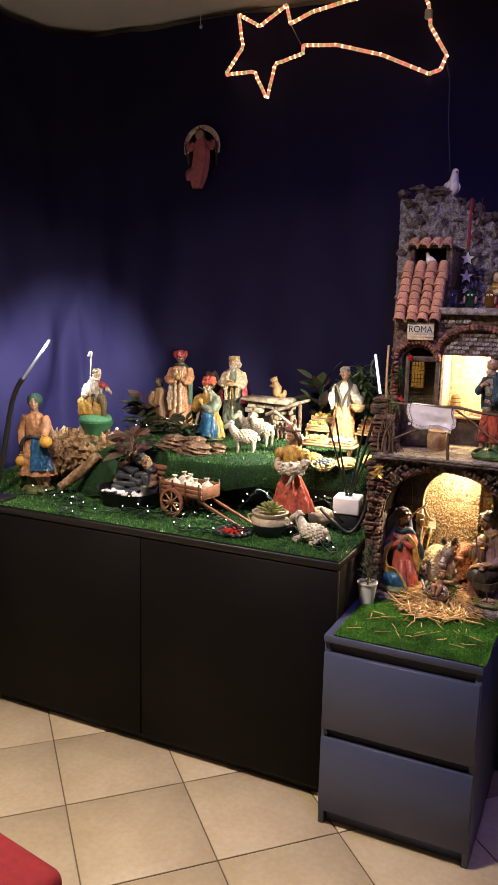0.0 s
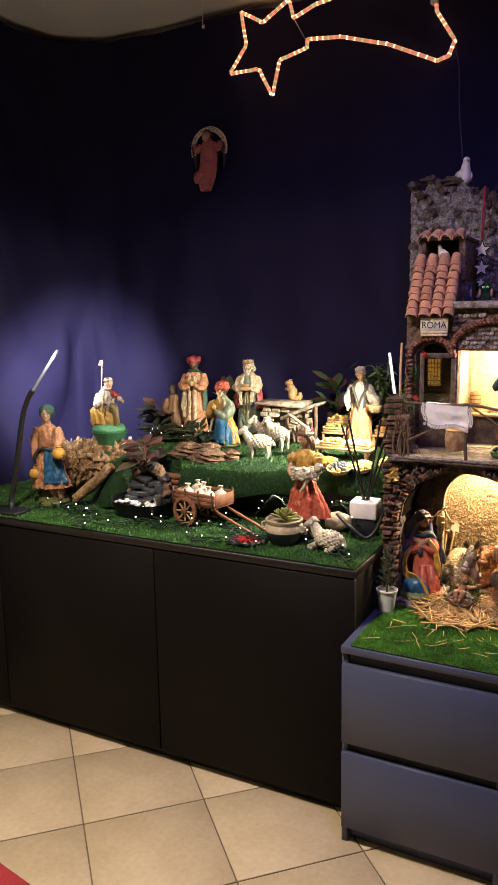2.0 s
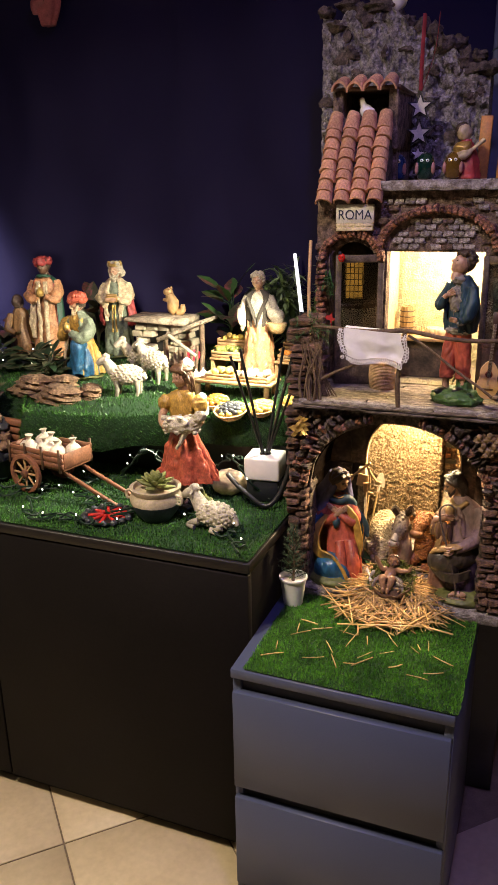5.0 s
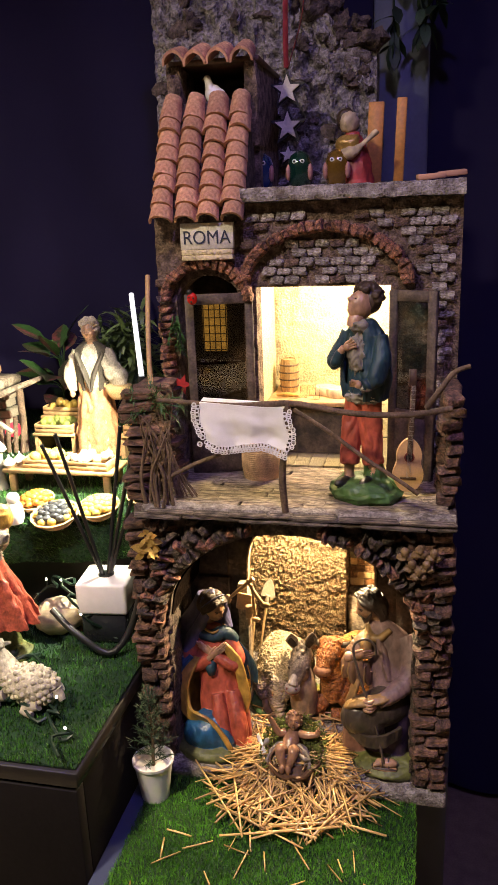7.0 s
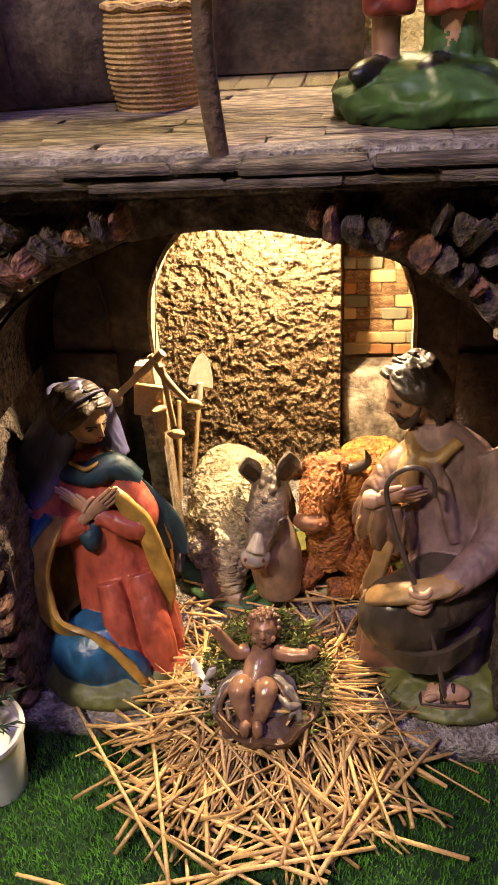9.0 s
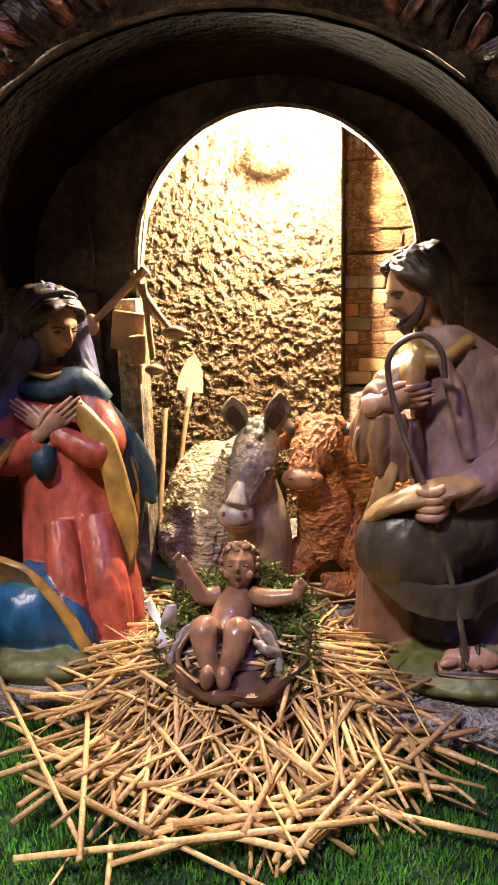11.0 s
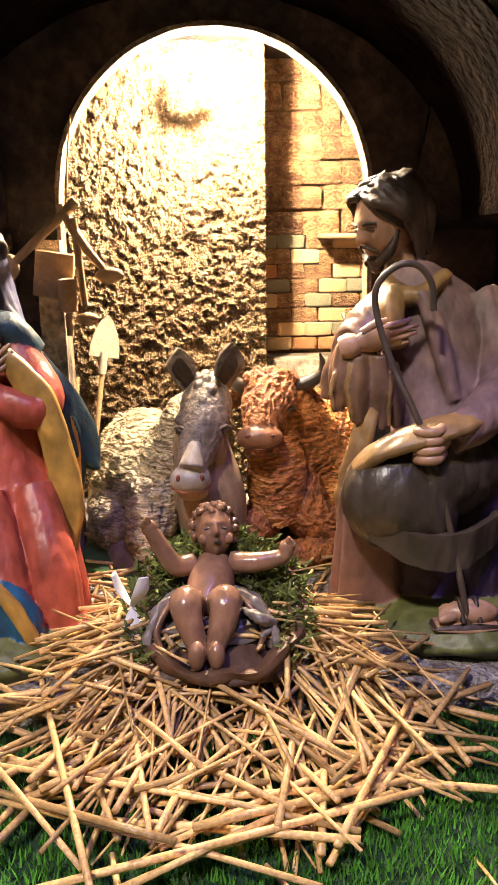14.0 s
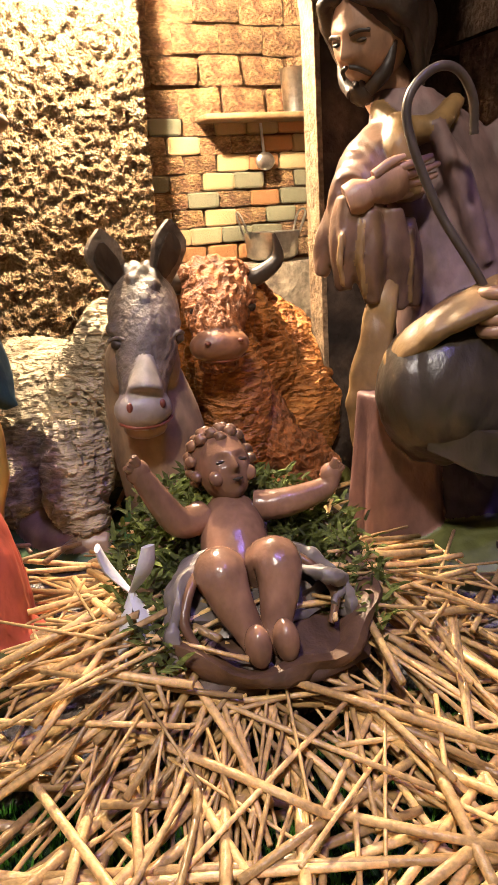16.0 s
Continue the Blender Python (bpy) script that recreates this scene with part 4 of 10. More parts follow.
def sculpt(bm, mats, cuts=1, gain=1.0):
    """Carve drapery, hair and fur into the modelled forms."""
    bmesh.ops.recalc_face_normals(bm, faces=bm.faces)
    if cuts:
        bmesh.ops.subdivide_edges(bm, edges=bm.edges, cuts=cuts, use_grid_fill=True, smooth=0.4)
    bm.normal_update()
    size = max(max(v.co.z for v in bm.verts) / 0.25, 0.25)
    for v in bm.verts:
        if not v.link_faces:
            continue
        nm = mats[v.link_faces[0].material_index].name.replace("paint_", "").split(".")[0]
        x, y, z = v.co / size
        d = 0.0
        if nm in CLOTH:
            w = 0.012 * nz(x, y, z, 30.0)
            q = nz(x + 0.25 * z + w, y + w, z * 0.22, 70.0)
            q2 = nz(x - 0.4 * z, y, z * 0.5 + 0.3, 120.0)
            if nm in ("mauve", "brown", "brown_gold_sleeve", "brown_ochre"):
                p = nz(x + 0.20 * z + w, y + w, z * 0.10 + 0.7, 105.0)
                d = 0.0030 * (2.0 * abs(p) - 0.42) + 0.0008 * (2.0 * abs(nz(x, y, z * 0.2, 210.0)) - 0.4)
            else:
                d = (0.0042 * (2.0 * abs(q) - 0.42) + 0.0016 * (1.5 * abs(q2) - 0.3))
            if v.normal.z > 0.75:
                d *= 0.4
        elif "hair" in nm:
            d = 0.0013 * (2.0 * abs(nz(x + 0.3 * z, y, z * 0.45, 190.0)) - 0.5)
        elif "fur" in nm or "hide" in nm or "fleece" in nm:
            w = 0.016 * nz(x, y, z, 36.0)
            d = 0.0030 * (2.0 * abs(nz(x * 0.38 + w, y * 0.38, z * 1.25 + w, 130.0)) - 0.42) + 0.0006 * nz(x, y, z, 420.0)
            if "dark" in nm:
                d *= 0.2
        elif nm in ("olive_green", "moss_green"):
            d = 0.0022 * (2.0 * abs(nz(x * 0.6, y, z * 0.6, 130.0)) - 0.45)
        if d:
            v.co += v.normal * d * size * gain


def ribbon(bm, pts, sides, mi, thick=0.0022, n=26, across=7, wave=0.0):
    """Strip of cloth along points; sides: half-width vectors."""
    s = catmull([(*p, *q) for p, q in zip(pts, sides)], n)
    rings = []
    for k, v in enumerate(s):
        p, h = Vector(v[:3]), Vector(v[3:])
        t = Vector(s[min(k + 1, n - 1)][:3]) - Vector(s[max(k - 1, 0)][:3])
        nr = t.cross(h)
        nr = nr.normalized() if nr.length > 1e-9 else Vector((0, -1, 0))
        top = []
        for i in range(across):
            u = 2 * i / (across - 1) - 1
            top.append(p + h * u + nr * (thick * (1 - 0.6 * u * u) + wave * math.sin(3.0 * u + 0.8 * k)))
        bot = [p + h * (1 - 2 * i / (across - 1)) - nr * thick for i in range(across)]
        rings.append(top + bot)
    skin(bm, rings, mi)


def statue(name, bm, mats, m, label, group="", cuts=1):
    sculpt(bm, mats, cuts)
    return thing(name, label, "figurine", group, m=m, bm=bm, material=mats)


def plinth(bm, rx, ry, h, mi, c=(0, 0)):
    ball(bm, (c[0], c[1], h * 0.35), (rx, ry, h * 0.75), mi, 22, None, 0.18, 8)


# ---------------------------------------------------------------- the family in the grotto
BASE = 0.572


def fuse(bm, voxel=0.0011, rounds=2):
    """Melt overlapping forms into one modelled skin; every face keeps the paint of the form that it came from."""
    bmesh.ops.recalc_face_normals(bm, faces=bm.faces)
    tree = BVHTree.FromBMesh(bm)
    paints = [f.material_index for f in bm.faces]
    me = bpy.data.meshes.new("clay")
    bm.to_mesh(me)
    bm.free()
    ob = new("clay", me)
    mod = ob.modifiers.new("melt", "REMESH")
    mod.mode, mod.voxel_size = "VOXEL", voxel
    out = bpy.data.meshes.new_from_object(ob.evaluated_get(bpy.context.evaluated_depsgraph_get()))
    bpy.data.objects.remove(ob)
    bpy.data.meshes.remove(me)
    res = bmesh.new()
    res.from_mesh(out)
    bpy.data.meshes.remove(out)
    for _ in range(rounds):
        bmesh.ops.smooth_vert(res, verts=res.verts, factor=0.5, use_axis_x=True, use_axis_y=True, use_axis_z=True)
    for f in res.faces:
        f.material_index = paints[tree.find_nearest(f.calc_center_median())[2]]
    return res


def modelled(name, body, crisp, mats, m, label, voxel=0.0011, gain=0.6, fur=0.0):
    """Statue of a melted body and of finely made heads, hands and ornaments, in one mesh."""
    body = fuse(body, voxel)
    if fur:
        comb(body, mats, fur)
    else:
        sculpt(body, mats, 0, gain)
    sculpt(crisp, mats, 1, gain)
    me = bpy.data.meshes.new("ornament")
    crisp.to_mesh(me)
    crisp.free()
    body.from_mesh(me)
    bpy.data.meshes.remove(me)
    return thing(name, label, "figurine", m=m, bm=body, material=mats)


def comb(bm, mats, depth):
    """Overlapping curved locks of a shaggy coat."""
    bm.normal_update()
    moves = []
    for v in bm.verts:
        nm = mats[v.link_faces[0].material_index].name
        if "fur" not in nm and "hide" not in nm or "dark" in nm:
            continue
        x, y, z = v.co
        w = 0.020 * nz(x, y, z, 26.0) + 0.006 * nz(x, y, z, 80.0)
        along = 0.75 * z - 0.55 * y
        p = nz((x + w) * 230, (0.30 * z + 0.9 * y + w) * 150, along * 34 + 3.0)
        q = nz((x - w) * 420, (0.30 * z + 0.9 * y) * 300, along * 80)
        moves.append((v, depth * (0.62 - 1.5 * abs(p) - 0.6 * abs(q))))
    for v, d in moves:
        v.co += v.normal * d


def locks(bm, c, r, yaw, pitch, mi, n=9, front=-0.55, down=0.5, wave=0.05, seed=1, thick=1.0):
    """Combed strands of hair from a centre parting over the ears to the neck."""
    m = Matrix.Translation(c) @ pose(0, 0, 0, pitch, 0, yaw)
    rng = random.Random(seed)
    ball(bm, (0, r * 0.24, r * 0.26), (r * 0.90, r * 0.96, r * 0.98), mi, 26, m, 0.05, 14)
    for s in (-1, 1):
        for k in range(n):
            u = k / (n - 1)
            y0 = r * (front + (0.95 - front) * u)
            top = r * (1.26 - 0.50 * max(0.0, u - 0.55) ** 2 - 0.22 * (1 - u) ** 3)
            pts = [(s * 0.04 * r, y0, top), (s * 0.58 * r, y0 + 0.02 * r, top - 0.17 * r), (s * 0.93 * r, y0 * 0.75 + 0.16 * r, 0.45 * r), (s * 0.97 * r, y0 * 0.45 + 0.32 * r + rng.uniform(-1, 1) * wave * r, -0.15 * r), (s * (0.86 - 0.25 * u) * r, y0 * 0.35 + 0.42 * r, -down * r)]
            pts = [Vector(p) + Vector([rng.uniform(-wave, wave) * r for _ in range(3)]) for p in pts]
            tube(bm, pts, [w * r * thick * rng.uniform(0.75, 1.25) for w in (0.10, 0.15, 0.17, 0.16, 0.07)], mi, n=16, seg=8, m=m)


def palm(bm, wrist, tip, up, mi, w=0.0062, thumb=1):
    """Hand with tapering fingers and a thumb; up: the side towards the thumb."""
    a, b = Vector(wrist), Vector(tip)
    d = b - a
    side = Vector(up)
    side = (side - d * (side.dot(d) / d.length_squared)).normalized()
    flat = d.cross(side).normalized()
    rings = []
    for t, hw, hh in ((-0.22, 0.62, 0.55), (0.0, 0.70, 0.55), (0.22, 1.0, 0.50), (0.46, 1.02, 0.40), (0.52, 0.92, 0.30)):
        p = a + d * t
        rings.append([p + side * hw * w * math.cos(q) + flat * hh * w * math.sin(q) for q in (2 * math.pi * i / 14 for i in range(14))])
    skin(bm, rings, mi)
    for k in range(4):
        o = side * w * (0.78 - 0.52 * k)
        f = 1.0 - (0.10, 0.0, 0.04, 0.18)[k]
        tube(bm, [a + d * 0.44 + o, a + d * 0.70 + o * 1.05 + flat * 0.10 * w, a + d * f + o * 1.08], [w * 0.27, w * 0.25, w * 0.15], mi, n=7, seg=8)
    tube(bm, [a + d * 0.08 + side * w * 0.8, a + d * 0.32 + side * w * (1.35 * thumb), a + d * 0.52 + side * w * (1.45 * thumb)], [w * 0.30, w * 0.28, w * 0.16], mi, n=7, seg=8)


def build_mary():
    mats = [SKIN, BLUE, NAVY, YELLOW, RED, VEIL, OLIVE, HAIR, paint("linen_edge", (0.45, 0.40, 0.42), 0.6)]
    b, c = bmesh.new(), bmesh.new()
    ball(b, (0.006, -0.032, 0.007), (0.058, 0.050, 0.017), 6, 34, None, 0.08, 8)
    loft(b, [(0.020, -0.014, 0.010, 0.043, 0.034), (0.020, -0.010, 0.040, 0.040, 0.033), (0.012, 0.002, 0.075, 0.036, 0.029), (0.004, 0.010, 0.110, 0.031, 0.025), (0.0, 0.014, 0.140, 0.032, 0.023), (-0.002, 0.020, 0.165, 0.027, 0.019), (0.0, 0.024, 0.186, 0.011, 0.011)], 4, 26, 44, 6, 0.05, 0.4)
    # cloth between the legs, foot under the hem
    tube(b, [(0.012, -0.022, 0.088), (0.022, -0.042, 0.050), (0.030, -0.048, 0.020)], [0.010, 0.012, 0.010], 4, n=12, seg=14)
    tube(b, [(0.034, -0.010, 0.088), (0.046, -0.032, 0.050), (0.050, -0.036, 0.018)], [0.012, 0.014, 0.013], 4, n=12, seg=14)
    ball(b, (0.050, -0.036, 0.014), (0.018, 0.014, 0.010), 4, 16)
    # blue knee
    loft(b, [(0.000, -0.040, 0.012, 0.036, 0.024), (-0.002, -0.044, 0.032, 0.036, 0.026), (-0.002, -0.042, 0.050, 0.030, 0.023), (0.004, -0.034, 0.062, 0.018, 0.015)], 1, 16, 36, 5, 0.03, 1.2)
    tube(b, [(0.022, -0.050, 0.048), (0.034, -0.054, 0.028), (0.034, -0.052, 0.012)], [0.006, 0.009, 0.008], 1, n=10, seg=12)
    # mantle: dark outside, yellow lining, open to the front
    shell(b, [(-0.004, 0.014, 0.014, 0.046, 0.034), (-0.004, 0.014, 0.050, 0.055, 0.038), (-0.002, 0.014, 0.090, 0.062, 0.040), (0.0, 0.014, 0.120, 0.059, 0.036), (-0.004, 0.018, 0.150, 0.045, 0.030), (-0.004, 0.022, 0.175, 0.030, 0.023), (0.0, 0.025, 0.190, 0.013, 0.013)], -14, 200, 2, 3, 26, 60, 0.0045, 5, 0.03, 0.02)
    # stiff corner of the mantle standing out over the arm
    ribbon(c, [(0.028, 0.010, 0.160), (0.046, 0.008, 0.136), (0.058, 0.010, 0.112), (0.067, 0.012, 0.092)], [(0.010, 0.006, 0.004), (0.010, 0.008, 0.004), (0.009, 0.008, 0.003), (0.001, 0.001, 0)], 2, thick=0.0032)
    ribbon(c, [(0.020, -0.004, 0.166), (0.038, -0.008, 0.143), (0.049, -0.011, 0.112), (0.053, -0.012, 0.084), (0.052, -0.012, 0.058), (0.050, -0.012, 0.040)], [(0.003, -0.001, 0.002), (0.008, -0.001, 0.003), (0.008, -0.002, 0.001), (0.009, -0.002, 0.0), (0.006, -0.002, 0), (0.003, -0.001, 0)], 3, thick=0.0030)
    # broad lining band swept from the other arm over the lap to the ground
    ribbon(c, [(-0.022, -0.008, 0.140), (-0.034, -0.024, 0.124), (-0.042, -0.030, 0.102), (-0.040, -0.036, 0.082), (-0.026, -0.048, 0.066), (-0.006, -0.055, 0.067), (0.012, -0.058, 0.061), (0.027, -0.061, 0.044), (0.037, -0.061, 0.024), (0.040, -0.059, 0.010)], [(-0.006, 0.003, -0.001), (-0.010, 0.005, 0), (-0.012, 0.006, -0.001), (-0.012, 0.005, -0.006), (-0.004, 0.004, -0.011), (0.001, 0.006, -0.010), (0.003, 0.005, -0.009), (0.006, 0.002, -0.004), (0.005, 0, -0.002), (0.003, 0, -0.001)], 3, thick=0.0028, n=48, across=9)
    ribbon(c, [(-0.034, -0.004, 0.142), (-0.048, -0.014, 0.124), (-0.055, -0.018, 0.102), (-0.053, -0.022, 0.078), (-0.036, -0.036, 0.056)], [(-0.006, 0.008, 0), (-0.005, 0.010, 0), (-0.004, 0.011, 0), (-0.004, 0.010, -0.002), (-0.001, 0.006, -0.004)], 1, thick=0.0034)
    # sleeves
    tube(b, [(-0.024, 0.014, 0.166), (-0.036, 0.004, 0.140), (-0.026, -0.008, 0.126), (0.000, -0.014, 0.143)], [0.012, 0.0125, 0.0115, 0.0072], 4, n=20, seg=20)
    tube(b, [(0.024, 0.014, 0.164), (0.040, 0.004, 0.140), (0.034, -0.006, 0.132), (0.008, -0.008, 0.145)], [0.012, 0.0125, 0.0110, 0.0072], 4, n=20, seg=20)
    # dark collar over the shoulder, knot at the waist
    tube(b, [(-0.020, 0.010, 0.172), (0.002, 0.006, 0.172), (0.020, 0.012, 0.176), (0.034, 0.016, 0.160)], [0.007, 0.010, 0.011, 0.010], 2, n=16, seg=18)
    tube(b, [(0.000, -0.006, 0.140), (0.002, -0.015, 0.128), (0.001, -0.014, 0.116)], [0.005, 0.0085, 0.005], 2, n=10, seg=14)
    # veil falling over the shoulder
    tube(b, [(-0.014, 0.034, 0.226), (-0.026, 0.034, 0.200), (-0.042, 0.028, 0.176), (-0.054, 0.020, 0.152), (-0.056, 0.012, 0.134)], [0.016, 0.018, 0.019, 0.016, 0.009], 5, n=22, seg=22)
    tube(b, [(-0.010, 0.016, 0.206), (-0.024, 0.012, 0.180), (-0.036, 0.006, 0.158), (-0.042, 0.000, 0.144)], [0.008, 0.010, 0.012, 0.007], 5, n=16, seg=16)
    ribbon(c, [(-0.054, 0.004, 0.134), (-0.042, -0.006, 0.134), (-0.028, -0.010, 0.138)], [(0, -0.001, -0.004), (0, -0.001, -0.005), (0, -0.001, -0.002)], 8, thick=0.0022)
    tube(b, [(0.004, 0.036, 0.216), (0.008, 0.036, 0.192), (0.020, 0.028, 0.172)], [0.014, 0.015, 0.010], 5, n=14, seg=16)
    hc, r = (0.000, 0.022, 0.213), 0.0192
    head(c, hc, r, 0, None, yaw=58, pitch=20)
    mh = Matrix.Translation(hc) @ pose(0, 0, 0, 20, 0, 58)
    for s in (-1, 1):
        ball(c, (s * 0.33 * r, -0.78 * r, 0.11 * r), (0.15 * r, 0.07 * r, 0.055 * r), 7, 10, mh)
        tube(c, [(s * 0.16 * r, -0.90 * r, 0.27 * r), (s * 0.36 * r, -0.83 * r, 0.31 * r), (s * 0.52 * r, -0.70 * r, 0.26 * r)], r * 0.030, 7, n=7, seg=6, m=mh)
    tube(c, [(-0.16 * r, -0.97 * r, -0.46 * r), (0, -1.03 * r, -0.45 * r), (0.16 * r, -0.97 * r, -0.46 * r)], [r * 0.03, r * 0.06, r * 0.03], 4, n=7, seg=6, m=mh)
    locks(b, hc, r, 58, 20, 7, 8, -0.62, 0.55)
    locks(c, hc, r * 1.03, 58, 20, 7, 6, -0.60, 0.50, 0.07, 7, 0.55)
    tube(c, [(-1.02 * r, 0.30 * r, 0.30 * r), (-0.72 * r, -0.10 * r, 1.10 * r), (0, -0.22 * r, 1.36 * r), (0.72 * r, -0.10 * r, 1.10 * r), (1.02 * r, 0.30 * r, 0.30 * r)], r * 0.10, 5, n=22, seg=8, m=mh, flat=0.6)
    ball(c, (0, r * 0.52, r * 0.30), (r * 1.04, r * 0.86, r * 1.06), 5, 28, mh, 0.06, 12)
    palm(c, (0.001, -0.014, 0.146), (0.028, -0.006, 0.168), (-0.3, -0.2, 1), 0, 0.0064)
    palm(c, (0.006, -0.010, 0.147), (-0.024, -0.004, 0.165), (0.3, -0.2, 1), 0, 0.0062)
    tube(c, [(-0.010, 0.004, 0.184), (0.004, -0.002, 0.182), (0.014, 0.008, 0.184)], 0.0018, 3, n=10, seg=8)
    modelled("kneeling_woman_statue", b, c, mats, pose(0.094, 0.392, BASE) @ Matrix.Scale(0.985, 4), "kneeling painted statue in red robe and dark blue mantle, arms crossed", gain=0.22)


build_mary()


def build_joseph():
    OCHRE = paint("ochre_lining", (0.33, 0.195, 0.075), 0.46)
    TAN = paint("brown_gold_sleeve", (0.205, 0.115, 0.070), 0.42)
    PLUM = paint("dark_plum", (0.055, 0.030, 0.060), 0.5)
    ROBE = paint("dark_brown_robe", (0.070, 0.052, 0.036), 0.34)
    CLOTH.update({"brown_gold_sleeve", "ochre_lining", "dark_plum", "dark_brown_robe"})
    mats = [SKIN, MAUVE, ROBE, TAN, HAIR, OLIVE, HORN, PLUM, OCHRE, paint("dusty_rose", (0.26, 0.135, 0.115), 0.5)]
    b, c = bmesh.new(), bmesh.new()
    ball(b, (0.018, -0.014, 0.005), (0.056, 0.050, 0.018), 5, 30, None, 0.10, 8)
    # lower robe, shadow under the knee put into its plum colour
    loft(b, [(0.016, 0.000, 0.008, 0.038, 0.034), (0.018, 0.002, 0.045, 0.038, 0.034), (0.022, 0.006, 0.085, 0.034, 0.030), (0.022, 0.008, 0.110, 0.028, 0.024)], 7, 18, 40, 6, 0.06, 1.0)
    loft(b, [(-0.028, -0.006, 0.006, 0.024, 0.018), (-0.030, -0.008, 0.040, 0.020, 0.018), (-0.030, -0.010, 0.080, 0.018, 0.017)], 9, 14, 40, 6, 0.12, 0.5)
    # raised knee under dark cloth
    tube(b, [(0.030, 0.004, 0.092), (0.006, -0.018, 0.092), (-0.020, -0.034, 0.090)], [0.026, 0.028, 0.025], 2, n=16, seg=30)
    loft(b, [(-0.010, -0.026, 0.052, 0.022, 0.016), (-0.018, -0.034, 0.066, 0.029, 0.021), (-0.022, -0.036, 0.084, 0.031, 0.023), (-0.022, -0.034, 0.102, 0.024, 0.019), (-0.016, -0.030, 0.112, 0.012, 0.012)], 2, 18, 36)
    ribbon(c, [(-0.038, -0.046, 0.070), (-0.016, -0.056, 0.061), (0.010, -0.050, 0.058), (0.034, -0.032, 0.064)], [(0, 0, -0.006), (0, 0, -0.009), (0, 0, -0.010), (0, 0, -0.008)], 2, thick=0.003, wave=0.0004)
    # ochre mantle over the knee and hanging beside it
    ribbon(c, [(-0.046, -0.030, 0.096), (-0.034, -0.044, 0.112), (-0.010, -0.050, 0.122), (0.012, -0.044, 0.126), (0.030, -0.030, 0.128)], [(0.003, 0.005, 0.003), (0.003, 0.006, 0.004), (0.001, 0.007, 0.004), (0, 0.007, 0.003), (0, 0.006, 0.002)], 8, thick=0.003)
    ribbon(c, [(-0.030, 0.000, 0.126), (-0.038, -0.004, 0.100), (-0.044, -0.004, 0.074), (-0.042, -0.006, 0.046), (-0.040, -0.008, 0.020)], [(0.005, -0.004, 0), (0.005, -0.004, 0), (0.005, -0.005, 0), (0.004, -0.005, 0), (0.004, -0.005, 0)], 8, thick=0.003)
    # mauve tunic, bowed forward
    loft(b, [(0.022, 0.010, 0.080, 0.036, 0.030), (0.023, 0.014, 0.105, 0.036, 0.029), (0.022, 0.022, 0.135, 0.037, 0.027), (0.018, 0.028, 0.162, 0.037, 0.025), (0.010, 0.032, 0.186, 0.028, 0.020), (-0.002, 0.034, 0.204, 0.013, 0.012)], 1, 26, 44, 5, 0.04, 2.0)
    tube(b, [(-0.002, 0.008, 0.188), (0.008, 0.001, 0.160), (0.016, -0.006, 0.128)], [0.004, 0.006, 0.004], 1, n=12, seg=10)
    # collar and lining at the neck
    tube(b, [(-0.018, 0.030, 0.197), (-0.014, 0.016, 0.187), (0.000, 0.010, 0.187), (0.016, 0.018, 0.198)], [0.004, 0.0055, 0.0055, 0.004], 8, n=16, seg=10)
    tube(b, [(-0.014, 0.016, 0.190), (-0.020, 0.008, 0.174), (-0.016, 0.004, 0.158)], [0.006, 0.008, 0.006], 8, n=12, seg=12)
    # arm to the chest with a wide hanging cuff
    tube(b, [(-0.008, 0.028, 0.182), (-0.024, 0.020, 0.172), (-0.040, 0.008, 0.158), (-0.044, 0.004, 0.157)], [0.014, 0.0145, 0.012, 0.010], 3, n=18, seg=22)
    for x0, y0, z0, x1, y1, z1, w in ((-0.042, 0.012, 0.162, -0.054, 0.014, 0.128, 0.0060), (-0.045, 0.004, 0.160, -0.048, 0.004, 0.122, 0.0064), (-0.037, 0.000, 0.154, -0.037, -0.001, 0.116, 0.0068), (-0.027, 0.001, 0.154, -0.024, 0.000, 0.112, 0.0068), (-0.018, 0.004, 0.150, -0.014, 0.004, 0.112, 0.0060)):
        tube(b, [(x0, y0, z0), ((x0 + x1) / 2 - 0.001, (y0 + y1) / 2, (z0 + z1) / 2), (x1, y1, z1)], [w * 0.7, w * 1.05, w * 0.55], 3, n=12, seg=14)
    for x, z0, z1 in ((-0.0515, 0.146, 0.124), (-0.0420, 0.150, 0.119), (-0.0190, 0.146, 0.114)):
        tube(b, [(x, -0.0025, z0), (x - 0.002, -0.0040, (z0 + z1) / 2), (x, -0.0030, z1)], [0.001, 0.0018, 0.0012], 8, n=8, seg=8)
    # other arm comes round to the knee
    tube(b, [(0.036, 0.030, 0.180), (0.048, 0.014, 0.160), (0.044, -0.010, 0.138), (0.020, -0.034, 0.124), (0.002, -0.043, 0.118)], [0.016, 0.0165, 0.0155, 0.0120, 0.0095], 1, n=24, seg=24)
    hc, r = (-0.017, 0.036, 0.226), 0.0192
    head(c, hc, r, 0, None, yaw=-64, pitch=22)
    mh = Matrix.Translation(hc) @ pose(0, 0, 0, 22, 0, -64)
